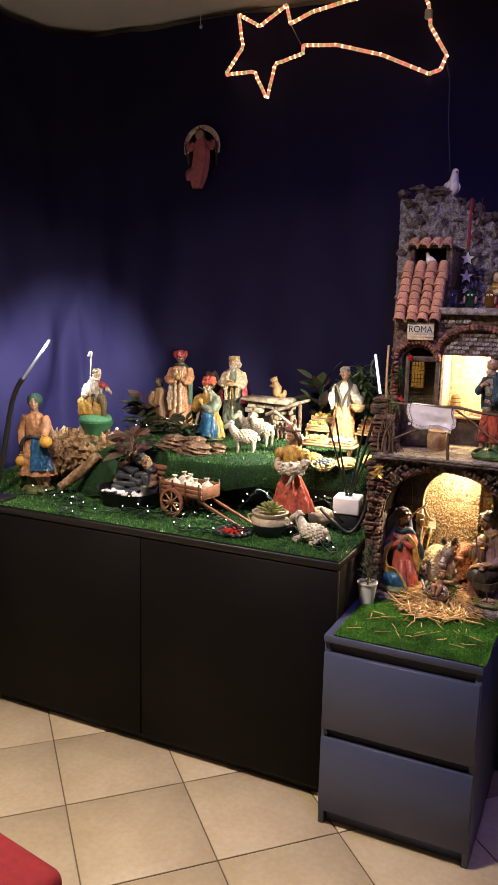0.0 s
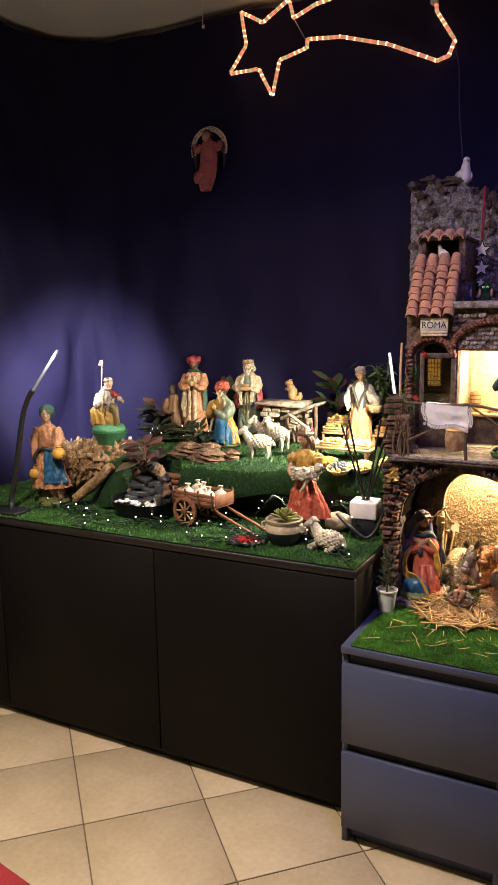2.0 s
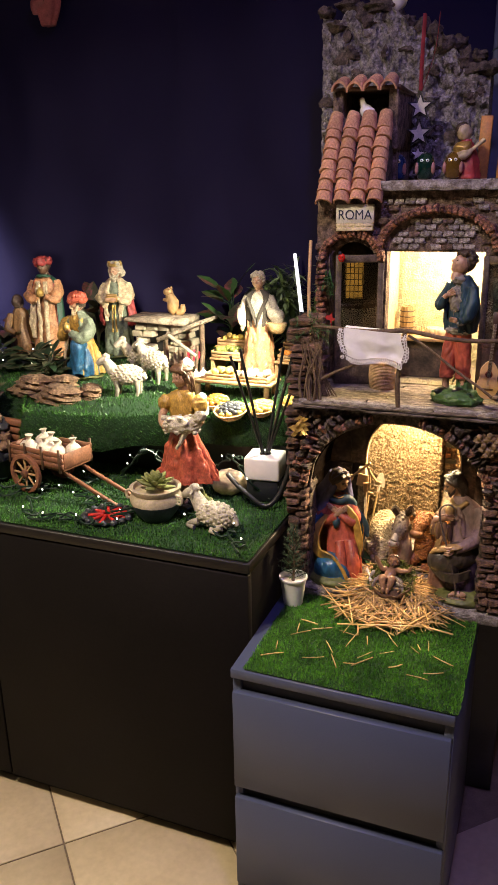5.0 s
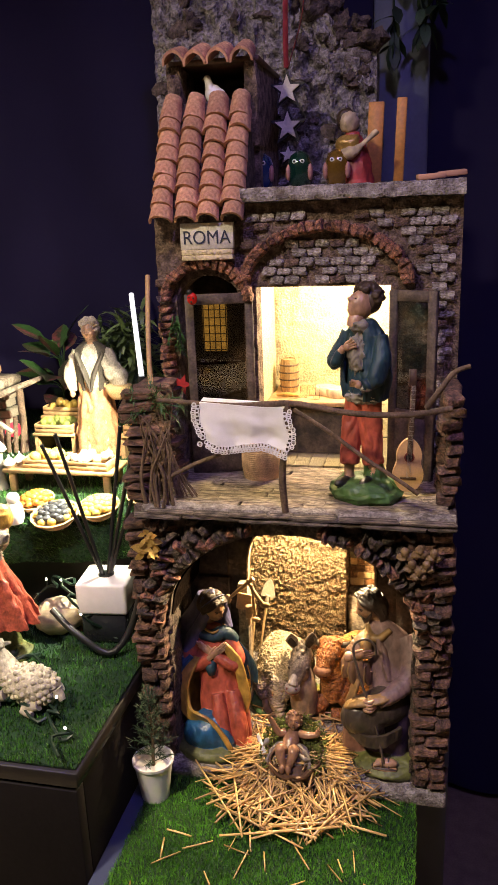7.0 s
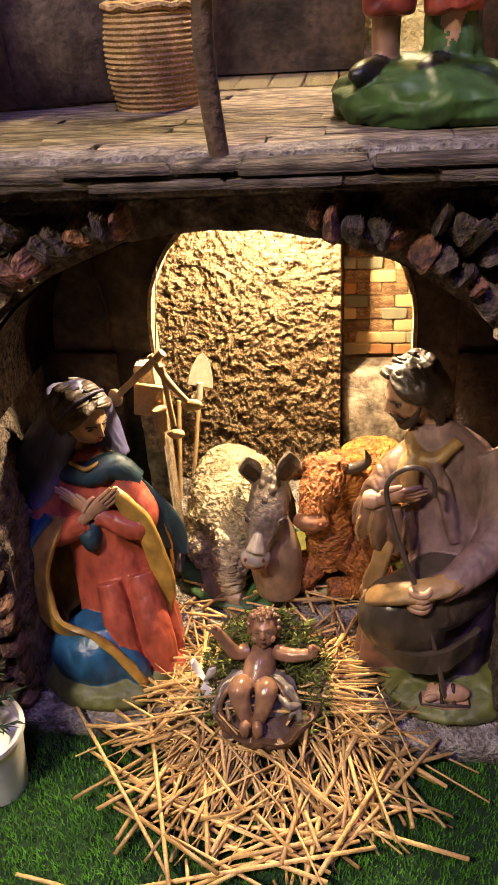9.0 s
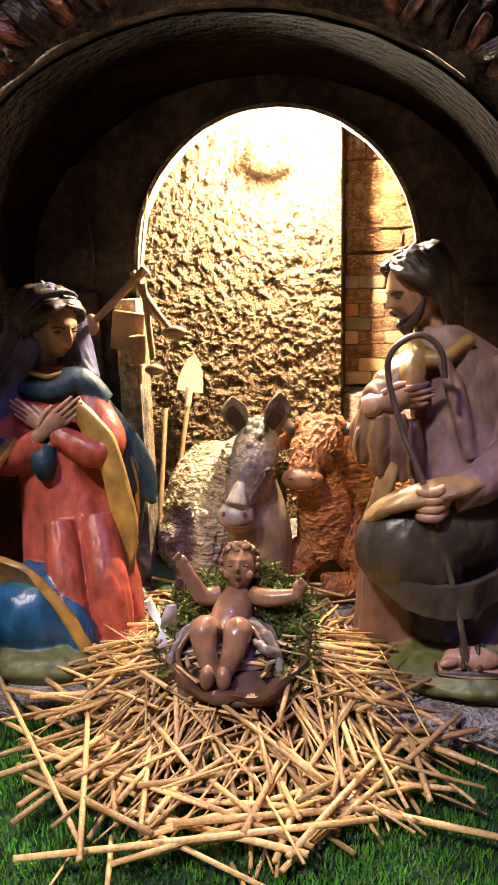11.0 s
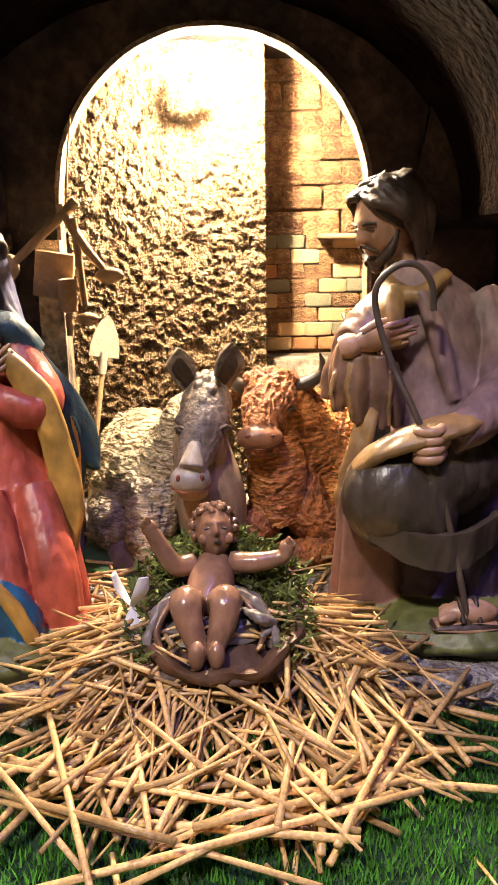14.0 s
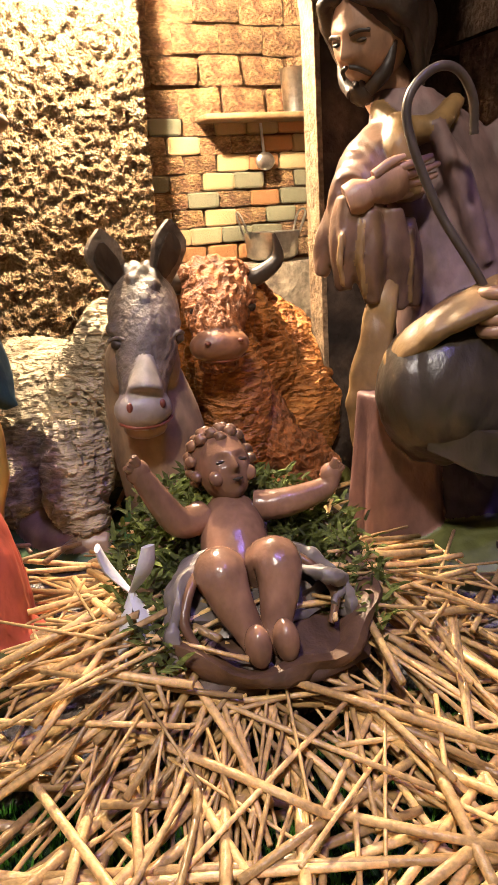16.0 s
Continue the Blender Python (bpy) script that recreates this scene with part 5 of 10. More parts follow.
    for s in (-1, 1):
        ball(c, (s * 0.33 * r, -0.78 * r, 0.11 * r), (0.15 * r, 0.07 * r, 0.05 * r), 4, 10, mh)
        tube(c, [(s * 0.14 * r, -0.90 * r, 0.27 * r), (s * 0.36 * r, -0.83 * r, 0.31 * r), (s * 0.54 * r, -0.70 * r, 0.25 * r)], r * 0.045, 4, n=7, seg=6, m=mh)
        tube(c, [(s * 0.72 * r, -0.15 * r, -0.15 * r), (s * 0.58 * r, -0.50 * r, -0.66 * r), (s * 0.22 * r, -0.80 * r, -0.95 * r)], [r * 0.08, r * 0.16, r * 0.15], 4, n=10, m=mh)
        tube(c, [(s * 0.03 * r, -1.04 * r, -0.33 * r), (s * 0.22 * r, -0.96 * r, -0.42 * r), (s * 0.36 * r, -0.78 * r, -0.62 * r)], [r * 0.05, r * 0.06, r * 0.04], 4, n=7, seg=6, m=mh)
    ball(c, (0, -0.74 * r, -0.98 * r), (0.30 * r, 0.22 * r, 0.30 * r), 4, 16, mh, 0.3, 18)
    locks(b, hc, r, -64, 22, 4, 10, -0.50, 1.25, 0.10, 4)
    locks(c, hc, r * 1.04, -64, 22, 4, 9, -0.48, 1.30, 0.09, 9, 0.5)
    tube(c, [(0, r * 0.75, r * 0.3), (0, r * 0.85, -r * 0.5), (0, r * 0.70, -r * 1.2)], [r * 0.6, r * 0.62, r * 0.34], 4, n=12, seg=20, m=mh)
    tube(c, [(-0.047, 0.002, 0.158), (-0.038, -0.001, 0.161)], [0.0064, 0.0056], 0, seg=14)
    palm(c, (-0.038, -0.001, 0.161), (-0.005, -0.001, 0.169), (-0.1, -0.3, 1), 0, 0.0074, 0.9)
    # fist round the crook
    ball(c, (-0.008, -0.047, 0.117), (0.0095, 0.0075, 0.0085), 0, 16)
    for k in range(4):
        z = 0.124 - 0.0048 * k
        tube(c, [(-0.002, -0.046, z), (-0.008, -0.0555, z - 0.001), (-0.0165, -0.052, z - 0.002), (-0.015, -0.044, z - 0.002)], [0.0026, 0.0028, 0.0026, 0.0018], 0, n=12, seg=8)
    tube(c, [(-0.003, -0.022, 0.180), (-0.005, -0.023, 0.194), (-0.013, -0.024, 0.203), (-0.023, -0.024, 0.203), (-0.033, -0.024, 0.194), (-0.034, -0.026, 0.180), (-0.026, -0.034, 0.152), (-0.012, -0.048, 0.118), (0.002, -0.052, 0.070), (0.014, -0.056, 0.014)], 0.0018, 6, n=56)
    # sandalled foot
    ball(c, (0.016, -0.050, 0.022), (0.015, 0.0075, 0.0065), 0, 18)
    for q in range(5):
        tube(c, [(0.006, -0.0552 + 0.0027 * q, 0.0225), (-0.003 + 0.001 * q, -0.0565 + 0.0030 * q, 0.0205)], [0.0020, 0.0014], 0, seg=7)
    for dx in (0.010, 0.019):
        tube(c, [(dx, -0.0578, 0.019), (dx - 0.001, -0.0505, 0.0295), (dx, -0.0425, 0.020)], 0.0014, 4, n=10, seg=6)
    box(c, -0.005, 0.031, -0.0575, -0.0425, 0.0130, 0.0165, 0.0015, 4)
    modelled("kneeling_man_statue", b, c, mats, pose(0.349, 0.384, BASE + 0.003), "kneeling bearded painted statue in mauve tunic holding a crook", gain=0.30)


build_joseph()


def build_crib():
    bm = bmesh.new()
    rings = []
    for k in range(11):
        v = k / 10
        ring = []
        for i in range(48):
            a = 2 * math.pi * i / 48
            f = 1 + 0.04 * nz(math.cos(a) * 2, math.sin(a) * 2, v * 2, 2.0) + 0.03 * math.sin(9 * a + 6 * v)
            r = (0.020 + 0.023 * math.sin(v * 1.75)) * f
            ring.append(Vector((r * 0.90 * math.cos(a), r * 1.05 * math.sin(a), 0.004 + 0.032 * v + 0.014 * v * math.sin(a) + 0.0015 * math.sin(7 * a) * v)))
        rings.append(ring)
    for k in range(4):
        v = k / 3
        rings.append([Vector((p.x * (0.90 - 0.26 * v), p.y * (0.90 - 0.26 * v), p.z - 0.010 * v)) for p in rings[10]])
    skin(bm, rings)
    crib = thing("manger", "rough brown basket-like crib lined with moss on straw", "crib", m=pose(0.231, 0.323, BASE + 0.003) @ Matrix.Diagonal((1.10, 1.0, 1.0, 1)), bm=bm, material=[WOODDARK])
    bm = bmesh.new()
    ball(bm, (0, -0.008, 0.016), (0.036, 0.034, 0.010), 0, 22, None, 0.2, 10)
    part("liner", bm, WOODDARK, crib)
    # moss lining of small curled blades
    rng = random.Random(3)
    vs, fs = [], []
    for k in range(2600):
        a = rng.uniform(-0.75, math.pi + 0.75)
        r = rng.uniform(0.014, 0.047)
        p = Vector((r * 0.95 * math.cos(a), r * 1.1 * math.sin(a) + 0.002, 0.030 + 0.020 * math.sin(a) + rng.uniform(0, 0.010)))
        d = Vector((rng.uniform(-1, 1), rng.uniform(-1, 0.6), rng.uniform(0.1, 1))).normalized() * rng.uniform(0.004, 0.009)
        s = d.cross(Vector((rng.uniform(-1, 1), rng.uniform(-1, 1), 0.3))).normalized() * 0.0009
        b = len(vs)
        vs += [p - s, p + s, p + d * 0.6 + s * 0.8, p + d + Vector((0, 0, -0.001)), p + d * 0.6 - s * 0.8]
        fs += [(b, b + 1, b + 2, b + 3, b + 4)]
    ob = new("moss", raw("moss", vs, fs, MOSS))
    ob.parent = crib
    tagged(ob, "dry green moss lining")
    # small white ribbon tied at the rim
    bm = bmesh.new()
    for q, (dx, dy, dz) in enumerate(((-0.008, 0.004, 0.016), (0.006, -0.002, 0.016), (-0.006, -0.004, -0.024), (0.004, -0.006, -0.020))):
        tube(bm, [(-0.040, -0.006, 0.040), (-0.040 + dx * 0.7, -0.006 + dy, 0.040 + dz * 0.5), (-0.040 + dx, -0.006 + dy, 0.040 + dz)], [0.0016, 0.0042, 0.0030], n=8, seg=8, flat=0.3)
    part("ribbon", bm, WHITECLOTH, crib, "small white ribbon")

    bm = bmesh.new()
    # reclining infant statue: raised head, spread arms, bent knees
    tube(bm, [(-0.001, 0.012, 0.056), (-0.003, 0.003, 0.050), (-0.005, -0.006, 0.043), (-0.007, -0.012, 0.038)], [0.0095, 0.0120, 0.0120, 0.0110], 0, n=12, seg=14)
    hc, hr = Vector((-0.001, 0.016, 0.071)), 0.0122
    head(bm, hc, hr, 0, None, yaw=4, pitch=-24)
    mh = Matrix.Translation(hc) @ pose(0, 0, 0, -24, 0, 4)
    ball(bm, (0, 0.30 * hr, 0.25 * hr), (0.88 * hr, 0.86 * hr, 0.98 * hr), 3, 20, mh)
    for s in (-1, 1):
        ball(bm, (s * 0.33 * hr, -0.78 * hr, 0.11 * hr), (0.15 * hr, 0.08 * hr, 0.06 * hr), 1, 10, mh)
        ball(bm, (s * 0.48 * hr, -0.62 * hr, -0.30 * hr), (0.26 * hr, 0.20 * hr, 0.24 * hr), 0, 12, mh)
    tube(bm, [(-0.16 * hr, -0.98 * hr, -0.44 * hr), (0, -1.03 * hr, -0.46 * hr), (0.16 * hr, -0.98 * hr, -0.44 * hr)], [0.03 * hr, 0.06 * hr, 0.03 * hr], 1, n=7, seg=6, m=mh)
    # ring of small curls round the face and over the crown
    for k in range(70):
        w = k / 69
        z, a = 1.20 - 1.55 * w, 2.4 * k
        d = Vector((math.cos(a), math.sin(a), 0))
        if d.y < -0.30 and z < 0.85:
            continue
        q = Vector((d.x * 0.92, d.y * 0.90 + 0.22, 0)) * math.sqrt(max(0.05, 1 - (min(1.0, max(-0.6, z - 0.2)) ** 2) * 0.92)) + Vector((0, 0, z))
        ball(bm, q * hr, (0.20 * hr, 0.20 * hr, 0.18 * hr), 3, 7, mh, 0.3)
    for s, e in ((-1, (-0.034, 0.006, 0.078)), (1, (0.036, 0.004, 0.066))):
        tube(bm, [(s * 0.010 - 0.002, 0.009, 0.057), (s * 0.020 - 0.002, 0.005, 0.058), (e[0] * 0.92, e[1], e[2] - 0.005), e], [0.0058, 0.0055, 0.0042, 0.0036], 0, n=10, seg=10)
        ball(bm, e, (0.0042, 0.0036, 0.0046), 0, 10)
        for q in range(4):
            tube(bm, [e, (e[0] + s * (0.001 + 0.0012 * q), e[1] - 0.002, e[2] + 0.0065 - 0.0012 * q)], [0.0014, 0.0009], 0, seg=5)
    for s in (-1, 1):
        tube(bm, [(s * 0.006 - 0.006, -0.008, 0.038), (s * 0.0095 - 0.006, -0.021, 0.049), (s * 0.0080 - 0.006, -0.027, 0.041), (s * 0.0042 - 0.006, -0.033, 0.031), (s * 0.0042 - 0.006, -0.039, 0.029)], [0.0090, 0.0086, 0.0068, 0.0048, 0.0040], 0, n=16, seg=12)
        ball(bm, (s * 0.0046 - 0.006, -0.0405, 0.0315), (0.0042, 0.0052, 0.0070), 0, 12, None, 0.0, 8, Euler((radians(-20), 0, 0)).to_matrix())
    # loose dark cloth spread under the hips, with a turned hem
    ball(bm, (-0.004, -0.010, 0.031), (0.030, 0.018, 0.010), 2, 24, None, 0.35, 14)
    for s in (-1, 1):
        ribbon(bm, [(s * 0.010 - 0.005, -0.004, 0.047), (s * 0.020 - 0.005, -0.010, 0.046), (s * 0.028 - 0.004, -0.018, 0.038), (s * 0.030 - 0.004, -0.024, 0.028)], [(0, -0.004, 0.001), (s * 0.002, -0.008, 0.001), (s * 0.003, -0.010, -0.003), (s * 0.001, -0.006, -0.003)], 2, thick=0.0022, n=20, wave=0.0008)
        tube(bm, [(s * 0.006 - 0.005, -0.006, 0.050), (s * 0.018 - 0.005, -0.017, 0.047), (s * 0.026 - 0.004, -0.026, 0.037), (s * 0.022 - 0.004, -0.032, 0.028)], [0.0012, 0.0016, 0.0018, 0.0010], 3, n=18, seg=8)
    tube(bm, [(0.012, -0.020, 0.044), (0.020, -0.028, 0.043), (0.026, -0.024, 0.038), (0.020, -0.030, 0.034)], [0.0014, 0.0030, 0.0026, 0.0012], 2, n=16, seg=10)
    statue("infant_statue", bm, [RESIN, HAIR, CLOTHGREY, paint("curl_brown", (0.20, 0.105, 0.06), 0.3, scale=40)], pose(0.230, 0.327, BASE + 0.000), "small brown resin infant statue lying with outspread arms")


build_crib()


def build_donkey():
    mats = [FUR, FURDARK, paint("pale_muzzle", (0.37, 0.315, 0.285), 0.4), HAIR, GREENP, paint("lip_red", (0.22, 0.060, 0.040), 0.4), paint("brown_cheek", (0.30, 0.205, 0.130), 0.4)]
    b, c = bmesh.new(), bmesh.new()
    ball(b, (-0.030, 0.056, 0.052), (0.046, 0.058, 0.046), 0, 40, None, 0.06, 12)
    ball(b, (-0.040, 0.078, 0.050), (0.040, 0.042, 0.047), 0, 34, None, 0.06, 12)
    ball(b, (-0.056, 0.030, 0.032), (0.020, 0.034, 0.028), 0, 26, None, 0.06, 12)
    tube(b, [(-0.014, 0.034, 0.050), (-0.002, 0.012, 0.080), (0.006, -0.004, 0.112)], [0.038, 0.030, 0.020], 0, n=16, seg=28)
    tube(b, [(0.006, -0.012, 0.092), (0.012, -0.018, 0.056), (0.014, -0.018, 0.018)], [0.018, 0.023, 0.020], 6, n=14, seg=24)
    tube(b, [(-0.022, 0.000, 0.060), (-0.030, -0.012, 0.032), (-0.026, -0.020, 0.014)], [0.020, 0.016, 0.010], 0, n=12, seg=20)
    tube(b, [(-0.052, 0.020, 0.016), (-0.044, -0.014, 0.010), (-0.018, -0.026, 0.009)], [0.012, 0.009, 0.007], 6, n=10, seg=14)
    # long face
    tube(b, [(0.011, -0.002, 0.122), (0.011, -0.014, 0.120), (0.008, -0.028, 0.106), (0.003, -0.040, 0.089), (0.000, -0.046, 0.079)], [0.011, 0.0165, 0.0155, 0.0112, 0.0100], 1, n=22, seg=30)
    tube(b, [(0.0040, -0.0440, 0.100), (0.001, -0.0520, 0.086)], [0.0040, 0.0085], 2, n=6, seg=14)
    ball(b, (0.000, -0.048, 0.0785), (0.0130, 0.0105, 0.0092), 2, 24)
    ball(b, (0.001, -0.0445, 0.0690), (0.0100, 0.0088, 0.0050), 6, 20)
    for s in (-1, 1):
        ball(b, (0.008 + s * 0.0115, -0.027, 0.1115), (0.0062, 0.0080, 0.0042), 1, 14)
        ball(b, (0.006 + s * 0.0100, -0.026, 0.094), (0.0075, 0.0125, 0.0130), 6, 16)
    ball(b, (-0.020, 0.030, 0.004), (0.066, 0.066, 0.010), 4, 24)
    tube(c, [(-0.011, -0.0500, 0.0735), (-0.005, -0.0545, 0.0720), (0.006, -0.0545, 0.0720), (0.012, -0.0500, 0.0740)], 0.0008, 5, n=14, seg=8)
    for s in (-1, 1):
        ball(c, (0.000 + s * 0.0072, -0.0560, 0.0815), (0.0014, 0.0014, 0.0022), 5, 10)
        ball(c, (0.008 + s * 0.0132, -0.0345, 0.1055), (0.0036, 0.0034, 0.0026), 3, 12)
        tube(c, [(0.008 + s * 0.0095, -0.0385, 0.1068), (0.008 + s * 0.0135, -0.0370, 0.1088), (0.008 + s * 0.0170, -0.0310, 0.1070)], 0.0010, 1, n=8, seg=6)
    for b0, tip, half in (((0.001, -0.012, 0.128), (-0.006, -0.016, 0.155), -1), ((0.020, -0.012, 0.128), (0.027, -0.012, 0.157), 1)):
        b0, tip = Vector(b0), Vector(tip)
        mid = (b0 + tip) / 2 + Vector((half * 0.0020, -0.001, 0))
        ribbon(c, [b0, mid, mid.lerp(tip, 0.5), tip], [(0.0055, 0.003, 0), (0.0085, 0.004, 0), (0.0070, 0.003, 0), (0.0008, 0.0004, 0)], 1, thick=0.0020, n=16)
        ribbon(c, [b0 + Vector((0, -0.0035, 0.003)), mid + Vector((0, -0.0042, 0)), tip + Vector((0, -0.003, -0.006))], [(0.003, 0.001, 0), (0.0056, 0.0022, 0), (0.0012, 0.0004, 0)], 3, thick=0.0008, n=12)
    for k in range(26):
        a, u = 2.4 * k, (k % 13) / 12
        q = Vector((0.011 + 0.0060 * math.sin(a), -0.010 - 0.019 * u + 0.003 * math.cos(a), 0.1365 - 0.013 * u * u))
        tube(b, [q + Vector((0, 0.004, 0.001)), q, q + Vector((0.002 * math.sin(a), -0.004, -0.006))], [0.0022, 0.0032, 0.0010], 3, n=6, seg=7)
    modelled("donkey_figurine", b, c, mats, pose(0.215, 0.462, BASE + 0.001), "lying grey donkey figurine with large ears and shaggy coat", 0.0011, 0.6, 0.0030)


build_donkey()


def build_ox():
    mats = [OXHIDE, paint("muzzle", (0.38, 0.175, 0.085), 0.42), HORN, HAIR, paint("yellow_moss", (0.17, 0.16, 0.035), 0.5), mat("ox_brow_fur", (0.36, 0.125, 0.034), 0.55, 0.6, 120.0, 0.9, 420, col2=(0.15, 0.050, 0.016), dist=0.003), paint("lip_red_ox", (0.30, 0.09, 0.05), 0.4)]
    b, c = bmesh.new(), bmesh.new()
    ball(b, (0.044, 0.054, 0.058), (0.044, 0.054, 0.054), 0, 40, None, 0.05, 14)
    ball(b, (0.056, 0.032, 0.046), (0.030, 0.036, 0.040), 0, 30, None, 0.05, 14)
    tube(b, [(0.028, 0.034, 0.068), (0.016, 0.016, 0.092), (0.006, 0.000, 0.120)], [0.040, 0.032, 0.020], 0, n=16, seg=28)
    tube(b, [(0.004, -0.010, 0.104), (0.006, -0.016, 0.074), (0.006, -0.012, 0.036)], [0.014, 0.019, 0.018], 0, n=14, seg=24)
    tube(b, [(0.016, 0.004, 0.060), (0.030, -0.012, 0.036), (0.052, -0.010, 0.024)], [0.020, 0.017, 0.014], 5, n=14, seg=22)
    tube(b, [(0.060, -0.008, 0.020), (0.034, -0.024, 0.014), (0.006, -0.028, 0.013)], [0.012, 0.010, 0.009], 5, n=12, seg=16)
    tube(b, [(-0.002, -0.012, 0.036), (-0.014, -0.026, 0.030), (-0.016, -0.020, 0.012)], [0.014, 0.013, 0.010], 5, n=12, seg=18)
    # broad brow, face narrowing to the muzzle
    tube(b, [(0.006, 0.004, 0.120), (0.003, -0.008, 0.119), (-0.001, -0.020, 0.113), (-0.005, -0.033, 0.105), (-0.006, -0.038, 0.101)], [0.012, 0.0175, 0.0160, 0.0118, 0.0105], 5, n=20, seg=30)
    ball(b, (-0.007, -0.041, 0.0995), (0.0150, 0.0098, 0.0085), 1, 24)
    ball(b, (-0.006, -0.037, 0.0905), (0.0108, 0.0085, 0.0048), 5, 20)
    for s in (-1, 1):
        ball(b, (0.001 + s * 0.0120, -0.018, 0.1190), (0.0060, 0.0085, 0.0046), 5, 14)
    tube(b, [(-0.013, -0.002, 0.1290), (0.003, -0.008, 0.1320), (0.019, -0.002, 0.1290)], [0.006, 0.0070, 0.006], 5, n=12, seg=16)
    ball(b, (0.022, 0.024, 0.004), (0.066, 0.056, 0.014), 4, 24)
    tube(c, [(-0.018, -0.0420, 0.0940), (-0.007, -0.0475, 0.0925), (0.005, -0.0420, 0.0940)], 0.0007, 6, n=12, seg=8)
    for s, tip in ((-1, (-0.022, -0.005, 0.152)), (1, (0.036, -0.008, 0.148))):
        ball(c, (-0.007 + s * 0.0080, -0.0490, 0.1020), (0.0016, 0.0014, 0.0011), 6, 10)
        ball(c, (0.0005 + s * 0.0140, -0.0262, 0.1145), (0.0032, 0.0034, 0.0023), 3, 12)
        tube(c, [(0.0005 + s * 0.0105, -0.0300, 0.1155), (0.0005 + s * 0.0145, -0.0285, 0.1172), (0.0005 + s * 0.0180, -0.0225, 0.1158)], 0.0010, 5, n=8, seg=6)
        tube(c, [(0.004 + s * 0.012, -0.002, 0.1270), (0.004 + s * 0.022, -0.004, 0.1265), (tip[0] + s * 0.002, tip[1] + 0.002, 0.1350), tip], [0.0055, 0.0050, 0.0036, 0.0007], 2, n=18, seg=14)
        ribbon(c, [(0.004 + s * 0.014, 0.002, 0.119), (0.004 + s * 0.026, 0.002, 0.117), (0.004 + s * 0.036, 0.004, 0.113)], [(0, -0.003, 0.0035), (0, -0.004, 0.0070), (0, 0, 0.001)], 5, thick=0.0022, n=12)
    for k in range(40):
        a, u = 2.4 * k, (k % 10) / 9
        q = Vector((0.003 + 0.011 * math.sin(a), -0.009 - 0.016 * u, 0.1365 - 0.0125 * u))
        tube(b, [q + Vector((0, 0.005, 0)), q, q + Vector((0.002 * math.sin(a), -0.002, -0.007))], [0.0014, 0.0022, 0.0007], 5, n=6, seg=7)
    modelled("ox_figurine", b, c, mats, pose(0.266, 0.478, BASE), "lying orange-brown ox figurine with dark horns", 0.0011, 0.6, 0.0026)


build_ox()


